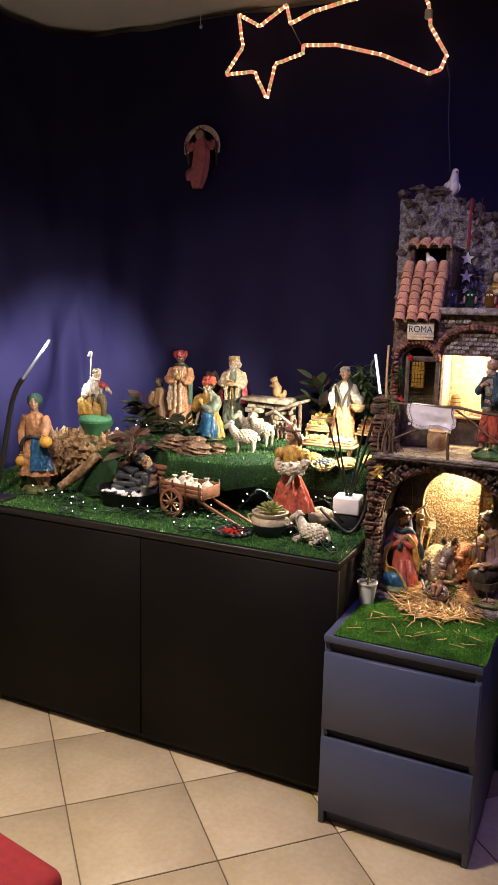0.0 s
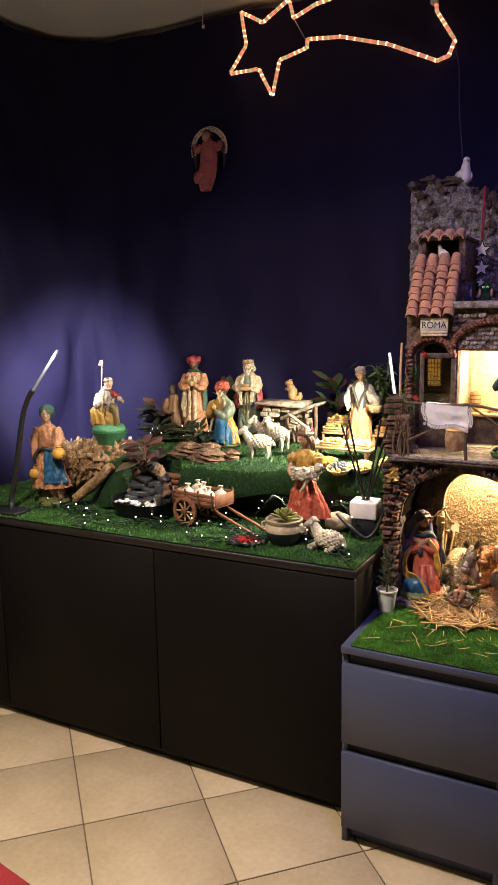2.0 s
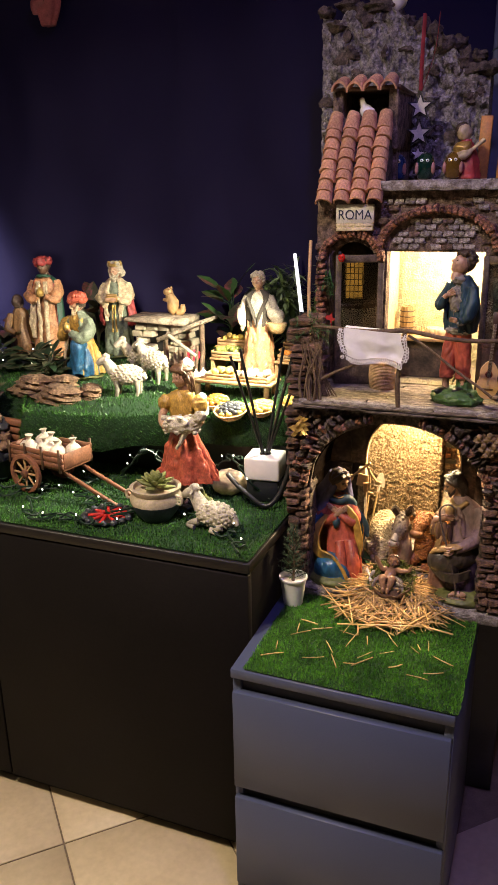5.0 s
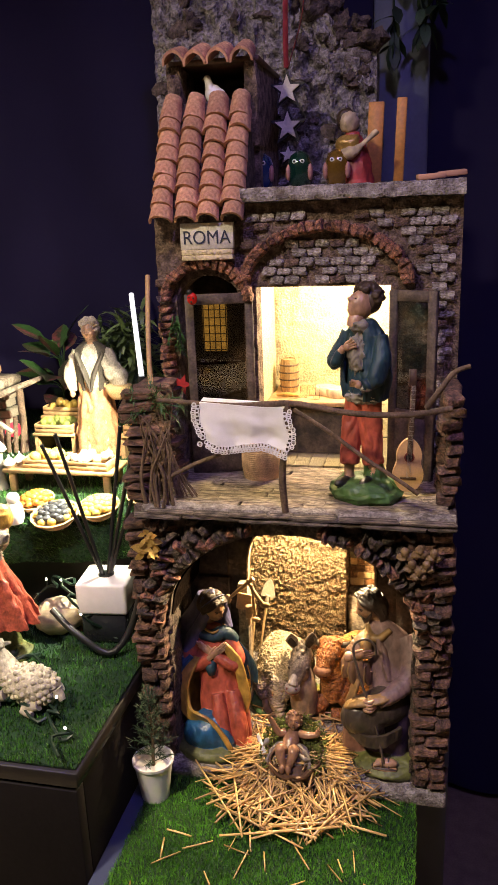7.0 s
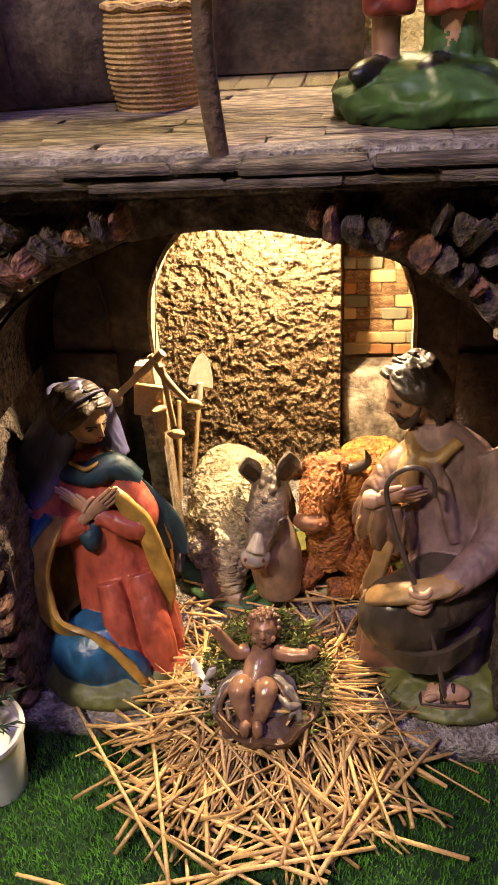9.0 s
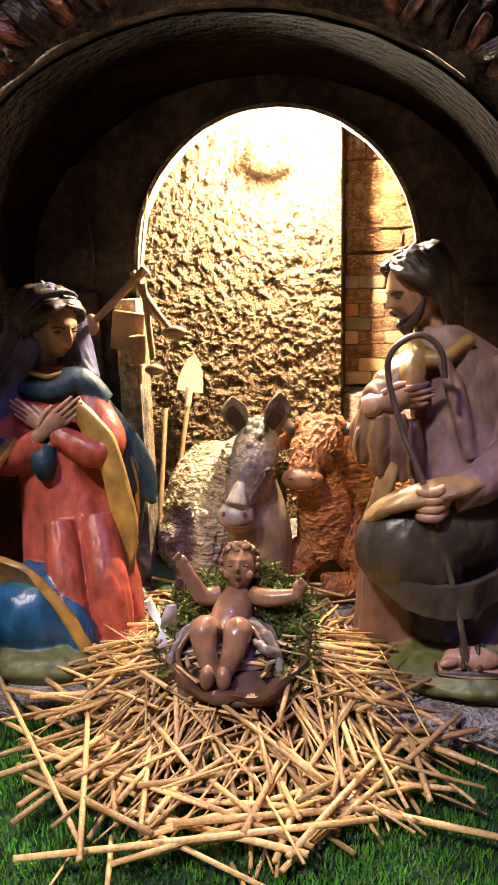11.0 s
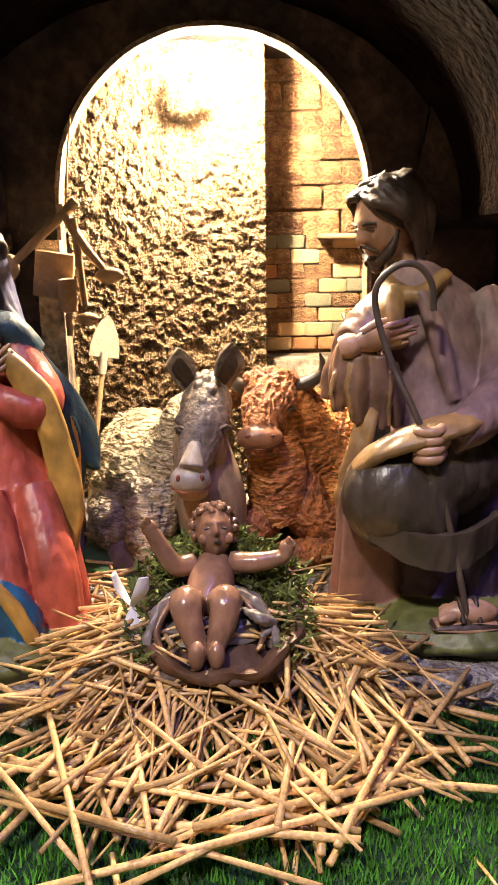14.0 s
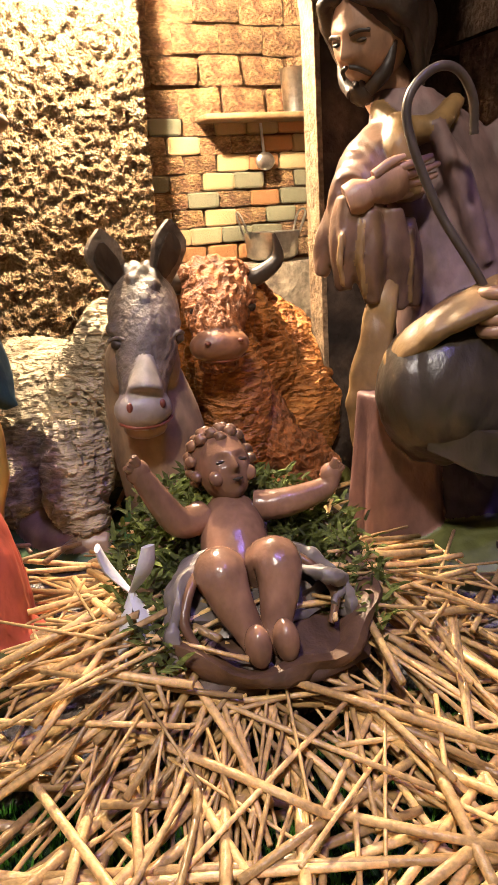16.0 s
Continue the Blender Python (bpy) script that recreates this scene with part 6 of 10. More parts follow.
# ---------------------------------------------------------------- tools, kitchen things
def build_tools():
    TOOLWOOD = mat("pale_tool_wood", (0.50, 0.33, 0.17), 0.6, 0.2, 60.0, 0.2)
    t = thing("hanging_tools", "bunch of small pale wooden kitchen tools hung on a peg", "miniature tools", m=pose(0.1385, 0.454, 0.781))
    bm = bmesh.new()
    box(bm, -0.016, 0.008, -0.002, 0.002, -0.022, 0.006, 0.001, m=pose(0, 0, 0, 0, 8, 0))
    part("chopping_board", bm, TOOLWOOD, t)
    bm = bmesh.new()
    tube(bm, [(-0.028, -0.006, 0.0), (0.012, -0.004, 0.036)], [0.0026, 0.0034], seg=8)
    ball(bm, (-0.030, -0.006, -0.002), (0.006, 0.003, 0.008), 0, 10)
    part("wooden_spoon", bm, TOOLWOOD, t)
    bm = bmesh.new()
    lathe(bm, [(0.0020, -0.004), (0.0025, 0.008), (0.0015, 0.010), (0.0055, 0.011), (0.0058, 0.030), (0.0015, 0.031)], 0, 12, (0.004, -0.008, -0.040), None)
    part("rolling_pin", bm, TOOLWOOD, t)
    bm = bmesh.new()
    tube(bm, [(0.010, -0.006, 0.026), (0.014, -0.007, -0.026)], [0.0022, 0.0022], seg=8)
    ball(bm, (0.015, -0.007, -0.034), (0.0075, 0.004, 0.004), 0, 10)
    part("ladle", bm, TOOLWOOD, t)
    bm = bmesh.new()
    tube(bm, [(0.002, -0.004, 0.034), (0.014, -0.006, 0.012), (0.028, -0.006, -0.006)], [0.0026, 0.003, 0.002], seg=8)
    ball(bm, (0.030, -0.006, -0.008), (0.009, 0.004, 0.005), 0, 10)
    part("masher", bm, TOOLWOOD, t)
    bm = bmesh.new()
    tube(bm, [(0.004, 0.006, 0.030), (0.004, 0.02, 0.06), (0.006, 0.032, 0.09)], 0.0006, seg=5)
    part("string", bm, WICKER, t)

    for px, ang, blade in ((0.150, 8, True), (0.138, 4, False)):
        s = thing("miniature_shovel" if blade else "miniature_rake", "small wooden-handled shovel with pale blade leaning on the wall" if blade else "small wooden tool handle leaning on the wall", "miniature tool", m=pose(px - 0.030, 0.590, 0.563, -7, ang, 0))
        bm = bmesh.new()
        tube(bm, [(0, 0, 0), (0, 0, 0.135 if blade else 0.125)], 0.0022, seg=8)
        part("handle", bm, TOOLWOOD, s)
        if blade:
            bm = bmesh.new()
            rings = [[Vector((w * c, 0.004 * (1 - c * c) + o, z)) for c, o in ((-1, 0), (0, -0.003), (1, 0), (1, 0.0012), (0, -0.0018), (-1, 0.0012))] for w, z in ((0.0125, 0.142), (0.0120, 0.150), (0.0095, 0.162), (0.005, 0.172), (0.0005, 0.177))]
            skin(bm, rings)
            tube(bm, [(0, 0, 0.128), (0, 0.0, 0.146)], 0.0032, seg=8)
            part("blade", bm, mat("pale_tin", (0.55, 0.50, 0.40), 0.4, 0.15, 60.0, 0.2, metal=0.3), s)

    k = thing("copper_bucket", "small metal bucket on the kitchen shelf", "bucket", m=pose(0.408, 0.680, 0.8018))
    bm = bmesh.new()
    lathe(bm, [(0.0105, 0), (0.0125, 0.030), (0.0135, 0.031), (0.0118, 0.031), (0.0098, 0.003)], 0, 18)
    part("body", bm, METAL, k)
    p = thing("cooking_pot", "small metal two-handled pot on the kitchen counter", "pot", m=pose(0.378, 0.671, 0.6925))
    bm = bmesh.new()
    lathe(bm, [(0.014, 0), (0.020, 0.004), (0.0215, 0.022), (0.0225, 0.0225), (0.0205, 0.022), (0.019, 0.006), (0.012, 0.003)], 0, 20)
    part("body", bm, METAL, p)
    for s in (-1, 1):
        bm = bmesh.new()
        tube(bm, [(s * 0.020, -0.006, 0.018), (s * 0.027, -0.006, 0.036), (s * 0.026, 0.006, 0.036), (s * 0.020, 0.006, 0.018)], 0.0009, n=12, seg=6)
        part("handle", bm, METAL, p)
    l = thing("miniature_skimmer", "small metal skimmer hung under the shelf", "utensil", m=pose(0.380, 0.6880, 0.796))
    bm = bmesh.new()
    tube(bm, [(0, 0, 0), (0.001, -0.001, -0.022)], 0.0011, seg=6)
    part("handle", bm, METAL, l)
    bm = bmesh.new()
    ball(bm, (0.002, -0.001, -0.028), (0.008, 0.003, 0.007), 0, 12)
    part("bowl", bm, METAL, l)
    # screw on the plaster and the bulb
    s = thing("wall_screw", "brass cross-head screw in the plaster", "screw", m=pose(0.146, 0.632, 0.912, 90))
    bm = bmesh.new()
    lathe(bm, [(0.0032, 0), (0.0052, 0.004), (0.0046, 0.0056), (0.001, 0.0058)], 0, 16)
    part("screw_head", bm, GOLD, s)
    b = thing("small_bulb", "small glowing bulb before the plaster under the grotto arch", "bulb", m=pose(0.224, 0.590, 0.905))
    bm = bmesh.new()
    tube(bm, [(0.0, 0.052, 0.016), (0.0, 0.016, 0.010)], [0.0050, 0.0050], seg=14)
    part("socket", bm, GOLD, b)
    bm = bmesh.new()
    tube(bm, [(-0.008, 0, 0.012), (-0.012, 0, 0.006), (-0.006, 0, 0.000), (0.004, 0, -0.001), (0.011, 0, 0.005)], [0.002, 0.0036, 0.0042, 0.0042, 0.002], n=22, seg=10)
    part("filament", bm, mat("filament_glow", (1, 0.8, 0.3), 0.5, 0.0, emit=(1.0, 0.74, 0.30), power=9.0), b)


build_tools()


# ---------------------------------------------------------------- straw
def build_straw():
    rng = random.Random(11)
    vs, fs = [], []

    def heap(x, y):
        r = math.hypot((x - 0.232) / 0.105, (y - 0.318) / 0.090)
        g = 0.030 * max(0.0, 1 - r * r)
        return (BASE if y > 0.31 else CHEST + 0.006 + (BASE - CHEST - 0.006) * max(0, min(1, (y - 0.285) / 0.02))) + g

    def stalk(c, yaw, L, w, dz, bend):
        d = Vector((math.cos(yaw), math.sin(yaw), 0))
        side = Vector((-d.y, d.x, 0))
        ring_base = len(vs)
        for k, t in enumerate((-0.5, -0.17, 0.17, 0.5)):
            x, y = c[0] + d.x * L * t, c[1] + d.y * L * t
            z = c[2] + dz * t + bend * (t * t)
            ww = w * (1 - 0.25 * abs(t))
            for q in range(6):
                vs.append(Vector((x, y, z)) + side * math.cos(q * math.pi / 3) * ww + Vector((0, 0, math.sin(q * math.pi / 3) * ww)))
        for k in range(3):
            a = ring_base + 6 * k
            for i in range(6):
                j = (i + 1) % 6
                fs.append((a + i, a + j, a + 6 + j, a + 6 + i))
        fs.append(tuple(ring_base + 5 - i for i in range(6)))
        fs.append(tuple(ring_base + 18 + i for i in range(6)))

    def clear(x, y):
        return x < 0.152 and y > 0.318 or x > 0.300 and y > 0.322 or math.hypot((x - 0.231) / 1.1, y - 0.323) < 0.034

    # radiating nest round the crib
    for k in range(420):
        a = rng.uniform(0, 2 * math.pi)
        r = rng.uniform(0.036, 0.090)
        x, y = 0.231 + 1.08 * r * math.cos(a), 0.320 + 0.95 * r * math.sin(a)
        if clear(x, y) or y > 0.45:
            continue
        yaw = a + rng.gauss(0, 0.55)
        L = rng.uniform(0.035, 0.100)
        z = heap(x, y) + rng.uniform(-0.003, 0.010)
        e = min(heap(x + 0.4 * L * math.cos(yaw), y + 0.4 * L * math.sin(yaw)), z) - heap(x - 0.4 * L * math.cos(yaw), y - 0.4 * L * math.sin(yaw))
        stalk((x, y, z), yaw, L, rng.choice((0.0006, 0.0008, 0.0010, 0.0013, 0.0016)), max(-0.04, min(0.04, e)) + rng.gauss(0, 0.005), rng.gauss(0, 0.005))
    # fan of long stalks in front
    for k in range(62):
        a = rng.uniform(math.pi * 0.98, math.pi * 2.02)
        r = rng.uniform(0.060, 0.110)
        x, y = 0.231 + 1.12 * r * math.cos(a), 0.315 + 0.90 * r * math.sin(a)
        if clear(x, y):
            continue
        yaw = a + rng.gauss(0, 0.75)
        L = rng.uniform(0.050, 0.115)
        stalk((x, y, CHEST + 0.010 + 0.020 * max(0, 1 - (r / 0.12)) + rng.uniform(0, 0.008)), yaw, L, rng.choice((0.0009, 0.0012, 0.0016, 0.0019)), rng.gauss(0, 0.008), rng.gauss(0, 0.003))
    # thick stalks lying across the front of the heap
    for k in range(16):
        a = math.pi * (1.16 + 0.68 * (k + rng.random()) / 16)
        r = rng.uniform(0.088, 0.122)
        x, y = 0.231 + 1.05 * r * math.cos(a), 0.318 + 0.92 * r * math.sin(a)
        stalk((x, y, CHEST + rng.uniform(0.012, 0.024)), a + math.pi / 2 + rng.gauss(0, 0.50), rng.uniform(0.10, 0.165), rng.uniform(0.0014, 0.0020), rng.gauss(0, 0.008), rng.gauss(0, 0.003))
    for k in range(7):
        x, y = rng.uniform(0.285, 0.325), rng.uniform(0.250, 0.300)
        stalk((x, y, CHEST + rng.uniform(0.018, 0.034)), math.pi * rng.uniform(0.28, 0.62), rng.uniform(0.07, 0.12), rng.uniform(0.0011, 0.0017), rng.gauss(0, 0.012), 0.0)
    # strays on the grass
    for k in range(26):
        x, y = rng.uniform(0.03, 0.37), rng.uniform(0.06, 0.20)
        stalk((x, y, CHEST + 0.0085), rng.uniform(0, 6.28), rng.uniform(0.018, 0.055), rng.uniform(0.0008, 0.0015), rng.gauss(0, 0.003), rng.gauss(0, 0.003))
    # some behind, by the animals
    for k in range(80):
        x, y = rng.uniform(0.13, 0.33), rng.uniform(0.39, 0.50)
        stalk((x, y, BASE + rng.uniform(0.002, 0.016)), rng.uniform(0, 6.28), rng.uniform(0.03, 0.07), rng.uniform(0.0008, 0.0016), rng.gauss(0, 0.008), 0.0)
    ob = new("straw", raw("straw", vs, fs, STRAW, True))
    tagged(ob, "loose golden straw heaped round the crib", "straw", kind="stuff")


build_straw()


# ---------------------------------------------------------------- things on the balcony and in the upper room
FLOORZ = 0.9868
LEAFG = mat("green_leaf", (0.045, 0.120, 0.030), 0.5, 0.4, 40.0, 0.2, island=0.4)
NEEDLE = mat("dark_needle", (0.016, 0.042, 0.016), 0.6, 0.4, 40.0, 0.0, island=0.5)


def leaf(bm, base, d, length, width, mi=0, curl=0.3, up=(0, 0, 1), mi2=None):
    """Pointed leaf of two halves folded on its rib."""
    base, d, up = Vector(base), Vector(d).normalized(), Vector(up)
    s = d.cross(up)
    s = s.normalized() if s.length > 1e-4 else Vector((1, 0, 0))
    n = s.cross(d).normalized()
    rib, lf, rt = [], [], []
    for t, w in ((0, 0.06), (0.3, 0.85), (0.6, 0.95), (0.85, 0.5), (1.0, 0.02)):
        p = base + d * length * t - n * (curl * length * t * t)
        rib.append(bm.verts.new(p - n * 0.10 * width * w))
        lf.append(bm.verts.new(p - s * width * w))
        rt.append(bm.verts.new(p + s * width * w))
    for k in range(4):
        bm.faces.new((rib[k], lf[k], lf[k + 1], rib[k + 1])).material_index = mi
        bm.faces.new((rib[k], rib[k + 1], rt[k + 1], rt[k])).material_index = mi if mi2 is None else mi2


def build_man():
    bm, c = bmesh.new(), bmesh.new()
    CLOTH.add("dark_fleece")
    mats = [SKIN, NAVY, RED, HAIR, GREENP, paint("dark_fleece", (0.24, 0.21, 0.17), 0.7, scale=70), BLACK, BROWN]
    # body faces -y in its own axes; the statue is turned to its right
    plinth(bm, 0.052, 0.044, 0.026, 4, (0.004, 0.0))
    tube(bm, [(0.012, 0.014, 0.012), (0.010, 0.010, 0.040), (0.006, 0.008, 0.075)], [0.018, 0.014, 0.008], 4, n=8)
    for s, fx, fy in ((-1, -0.012, -0.014), (1, 0.014, 0.004)):
        tube(bm, [(s * 0.009, 0.002, 0.150), (s * 0.011, fy * 0.4, 0.115), (s * 0.012, fy * 0.8, 0.082), (fx, fy, 0.048)], [0.0150, 0.0150, 0.0140, 0.0130], 2, n=18, seg=18)
        tube(bm, [(fx, fy, 0.052), (fx, fy, 0.026)], [0.0075, 0.0068], 0, seg=10)
        ball(bm, (fx, fy - 0.010, 0.023), (0.0085, 0.019, 0.0070), 6, 12)
    loft(bm, [(0.0, 0.0, 0.132, 0.021, 0.018), (0.0, 0.0, 0.155, 0.023, 0.019), (0.0, 0.0, 0.190, 0.025, 0.019), (0.0, 0.002, 0.214, 0.026, 0.018), (0.0, 0.002, 0.232, 0.017, 0.013), (0.0, 0.0, 0.240, 0.008, 0.008)], 1, 20, 28, 5, 0.04, 0.5)
    # short cloak over both shoulders, open at the chest
    shell(bm, [(0.002, 0.002, 0.136, 0.030, 0.026), (0.002, 0.002, 0.165, 0.033, 0.027), (0.0, 0.002, 0.200, 0.033, 0.024), (0.0, 0.002, 0.224, 0.027, 0.019), (0.0, 0.002, 0.240, 0.012, 0.010)], -62, 232, 1, 1, 18, 40, 0.003, 8, 0.07, 0.05)
    ball(bm, (0.002, -0.017, 0.196), (0.015, 0.009, 0.024), 5, 24, None, 0.40, 40)
    ball(bm, (0.002, -0.014, 0.232), (0.013, 0.009, 0.009), 5, 18, None, 0.40, 40)
    ball(bm, (0.002, -0.002, 0.139), (0.026, 0.021, 0.010), 5, 28, None, 0.40, 40)
    # right hand laid on the chest
    tube(bm, [(-0.024, -0.002, 0.222), (-0.034, -0.012, 0.192), (-0.026, -0.026, 0.184), (-0.012, -0.030, 0.200)], [0.0095, 0.0105, 0.0085, 0.0055], 1, n=14, seg=14)
    tube(bm, [(-0.016, -0.030, 0.196), (-0.008, -0.030, 0.206)], [0.0050, 0.0045], 0, seg=10)
    hand(c, (-0.010, -0.030, 0.204), (0.010, -0.028, 0.214), 0, 0.0050, 0.0050)
    # left hand before the hip
    tube(bm, [(0.026, 0.0, 0.220), (0.034, -0.006, 0.188), (0.030, -0.018, 0.164), (0.022, -0.028, 0.160)], [0.0095, 0.0110, 0.0105, 0.0075], 1, n=14, seg=14)
    ball(bm, (0.024, -0.024, 0.156), (0.010, 0.008, 0.006), 5, 14, None, 0.4, 40)
    hand(c, (0.022, -0.028, 0.160), (0.010, -0.040, 0.164), 0, 0.0050, 0.0045)
    head(c, (0.0, -0.005, 0.258), 0.0180, 0, None, yaw=-24, pitch=-30)
    for s in (-1, 1):
        ball(c, (s * 0.0060, -0.0140, 0.0020), (0.0027, 0.0013, 0.0010), 3, 10, Matrix.Translation((0.0, -0.005, 0.258)) @ pose(0, 0, 0, -30, 0, -24))
    ball(bm, (0.003, 0.006, 0.262), (0.0172, 0.0165, 0.0175), 3, 22)
    for k in range(52):
        a, q = 2.4 * k, -0.10 + 0.030 * k
        if math.sin(a) < -0.25 and q < 0.80:
            continue
        ball(bm, (0.002 + 0.0185 * math.cos(a) * math.cos(q), 0.0035 + 0.0185 * math.sin(a) * math.cos(q), 0.265 + 0.017 * math.sin(q)), (0.0055, 0.0055, 0.0048), 3, 8, None, 0.3)
    modelled("singing_man_statue", bm, c, mats, pose(0.324, 0.390, FLOORZ - 0.001, 0, 0, -36) @ Matrix.Scale(1.01, 4), "standing painted statue in red trousers and teal cloak, hand on chest", gain=0.55)


build_man()


def build_guitar():
    g = thing("miniature_guitar", "small wooden guitar leaning by the balcony pier", "guitar", m=pose(0.384, 0.372, FLOORZ + 0.012, -8, 3, 6))
    out = []
    for a in np.linspace(0, 2 * math.pi, 40, endpoint=False):
        z = 0.036 + 0.036 * math.sin(a)
        w = 0.0235 if z < 0.03 else 0.018
        waist = 1 - 0.22 * math.exp(-((z - 0.040) / 0.010) ** 2)
        r = (0.0240 - 0.0065 * (z / 0.072)) * waist
        out.append((r * math.cos(a) * (1.0 if abs(math.cos(a)) < 2 else 1), z))
    bm = bmesh.new()
    skin(bm, [[Vector((x, y, z)) for x, z in out] for y in (0.0, 0.012)])
    part("body", bm, mat("spruce_top", (0.56, 0.34, 0.15), 0.35, 0.15, 60.0, 0.1), g)
    bm = bmesh.new()
    lathe(bm, [(0.0068, 0), (0.0068, 0.0006), (0.0050, 0.0008), (0.001, 0.0008)], 0, 20, m=pose(0, -0.0002, 0.047, 90))
    part("rosette", bm, mat("rosette_red", (0.20, 0.035, 0.02), 0.4, 0.2), g)
    bm = bmesh.new()
    lathe(bm, [(0.0046, 0), (0.0046, 0.0004), (0.001, 0.0004)], 0, 18, m=pose(0, -0.0010, 0.047, 90))
    part("sound_hole", bm, BLACK, g)
    bm = bmesh.new()
    box(bm, -0.0105, 0.0105, -0.0022, 0.0, 0.0175, 0.0205, 0.0004)
    part("bridge", bm, WOODDARK, g)
    bm = bmesh.new()
    box(bm, -0.0032, 0.0032, -0.0025, 0.004, 0.052, 0.142, 0.0004)
    nk = part("neck", bm, WOODDARK, g)
    for k in range(12):
        bm = bmesh.new()
        box(bm, -0.0031, 0.0031, -0.0030, -0.0026, 0.070 + 0.006 * k, 0.0708 + 0.006 * k)
        part("fret", bm, METAL, nk)
    bm = bmesh.new()
    box(bm, -0.0050, 0.0050, -0.001, 0.004, 0.1425, 0.164, 0.0006, m=pose(0, 0, 0, -6))
    part("headstock", bm, WOODDARK, g)
    for k in range(4):
        bm = bmesh.new()
        tube(bm, [(-0.0024 + 0.0016 * k, -0.0024, 0.020), (-0.0020 + 0.0013 * k, -0.0034, 0.142)], 0.00022, seg=4)
        part("string", bm, METAL, g)


build_guitar()


def build_upper_things():
    rng = random.Random(2)
    t = thing("tavern_table", "small light wooden counter in the lit upper room", "table", m=pose(0, 0, 0))
    bm = bmesh.new()
    box(bm, 0.157, 0.300, 0.560, 0.690, 1.068, 1.076, 0.001)
    part("tabletop", bm, WOOD, t)
    bm = bmesh.new()
    box(bm, 0.160, 0.296, 0.574, 0.686, 0.987, 1.0675)
    part("base", bm, DARKPLASTER, t)
    b = thing("small_barrel", "small wooden barrel standing on the tavern counter", "barrel", m=pose(0.183, 0.635, 1.0762))
    n = 14
    for k in range(n):
        bm = bmesh.new()
        rings = []
        for v in np.linspace(0, 1, 6):
            r = 0.0135 + 0.0030 * math.sin(math.pi * v)
            a0, a1 = 2 * math.pi * k / n + 0.02, 2 * math.pi * (k + 1) / n - 0.02
            z = 0.056 * v
            rings.append([Vector((r * math.cos(a0), r * math.sin(a0), z)), Vector((r * math.cos(a1), r * math.sin(a1), z)), Vector((0.8 * r * math.cos(a1), 0.8 * r * math.sin(a1), z)), Vector((0.8 * r * math.cos(a0), 0.8 * r * math.sin(a0), z))])
        skin(bm, rings)
        part("stave", bm, WOOD, b)
    for z, r in ((0.010, 0.0160), (0.046, 0.0160), (0.022, 0.0168), (0.034, 0.0168)):
        bm = bmesh.new()
        lathe(bm, [(r, -0.0012), (r + 0.0006, 0), (r, 0.0012)], 0, 24, (0, 0, z), cap=False)
        part("hoop", bm, WOODDARK, b)
    bm = bmesh.new()
    lathe(bm, [(0.0105, 0), (0.0105, 0.001), (0.001, 0.001)], 0, 20, (0, 0, 0.053))
    part("lid", bm, WOOD, b)
    for x, y, h in ((0.214, 0.590, 0.018), (0.236, 0.578, 0.020), (0.226, 0.604, 0.018)):
        g = thing("small_glass", "tiny clear drinking glass on the tavern counter", "glass", "glasses on the counter", m=pose(x, y, 1.0762))
        bm = bmesh.new()
        lathe(bm, [(0.0052, 0), (0.0062, h), (0.0055, h), (0.0047, 0.002), (0.001, 0.002)], 0, 16)
        part("vessel", bm, GLASS, g)
    for x, y in ((0.246, 0.616), (0.268, 0.600)):
        p = thing("cheese_wheel", "small pale round cheese on the tavern counter", "cheese", "cheeses on the counter", m=pose(x, y, 1.0762))
        bm = bmesh.new()
        lathe(bm, [(0.0175, 0), (0.019, 0.003), (0.019, 0.011), (0.0175, 0.014), (0.001, 0.0142)], 0, 24)
        part("body", bm, CREAM, p)
    m = thing("corn_cob", "small yellow cob lying on the tavern counter", "vegetable", m=pose(0.188, 0.585, 1.0805))
    bm = bmesh.new()
    tube(bm, [(-0.018, 0, 0), (0, 0, 0.001), (0.018, -0.004, 0)], [0.002, 0.0042, 0.002], n=10)
    part("cob", bm, YELLOW, m)

    # jute pot behind the railing cloth
    j = thing("jute_pot", "small round pot of woven jute on the balcony", "basket", m=pose(0.170, 0.452, FLOORZ) @ Matrix.Scale(1.10, 4))
    bm = bmesh.new()
    prof = [(0.0235 + 0.0035 * math.sin(math.pi * v) + 0.0006 * math.cos(2 * math.pi * 19 * v), 0.052 * v) for v in np.linspace(0, 1, 115)]
    lathe(bm, [(0.02, 0.0)] + prof + [(0.0225, 0.052), (0.020, 0.046), (0.001, 0.045)], 0, 30)
    part("woven_body", bm, WICKER, j)
    bm = bmesh.new()
    tube(bm, [(0.0245 * math.cos(a), 0.0245 * math.sin(a), 0.050 + 0.001 * math.sin(9 * a)) for a in np.linspace(0, 2 * math.pi, 24)], 0.002, n=60, seg=6)
    part("rim", bm, WICKER, j)

    # lace cloth over the railing
    bm = bmesh.new()

    def lace(u, v):
        x = 0.120 + 0.110 * u + 0.006 * v
        s = v * 0.060
        if v < 0.16:
            y, z = 0.3235 - 0.0135 * math.sin(v / 0.16 * math.pi / 2) * 2 + 0.012, 1.1345 - 0.002 * (v / 0.16)
            y = 0.330 - 0.026 * (v / 0.16)
        else:
            y, z = 0.304 - 0.003 * math.sin(14 * u) * v - 0.003 * math.sin(5 * u + 1) * v, 1.1325 - (s - 0.0112) * (0.95 + 0.10 * math.sin(7 * u))
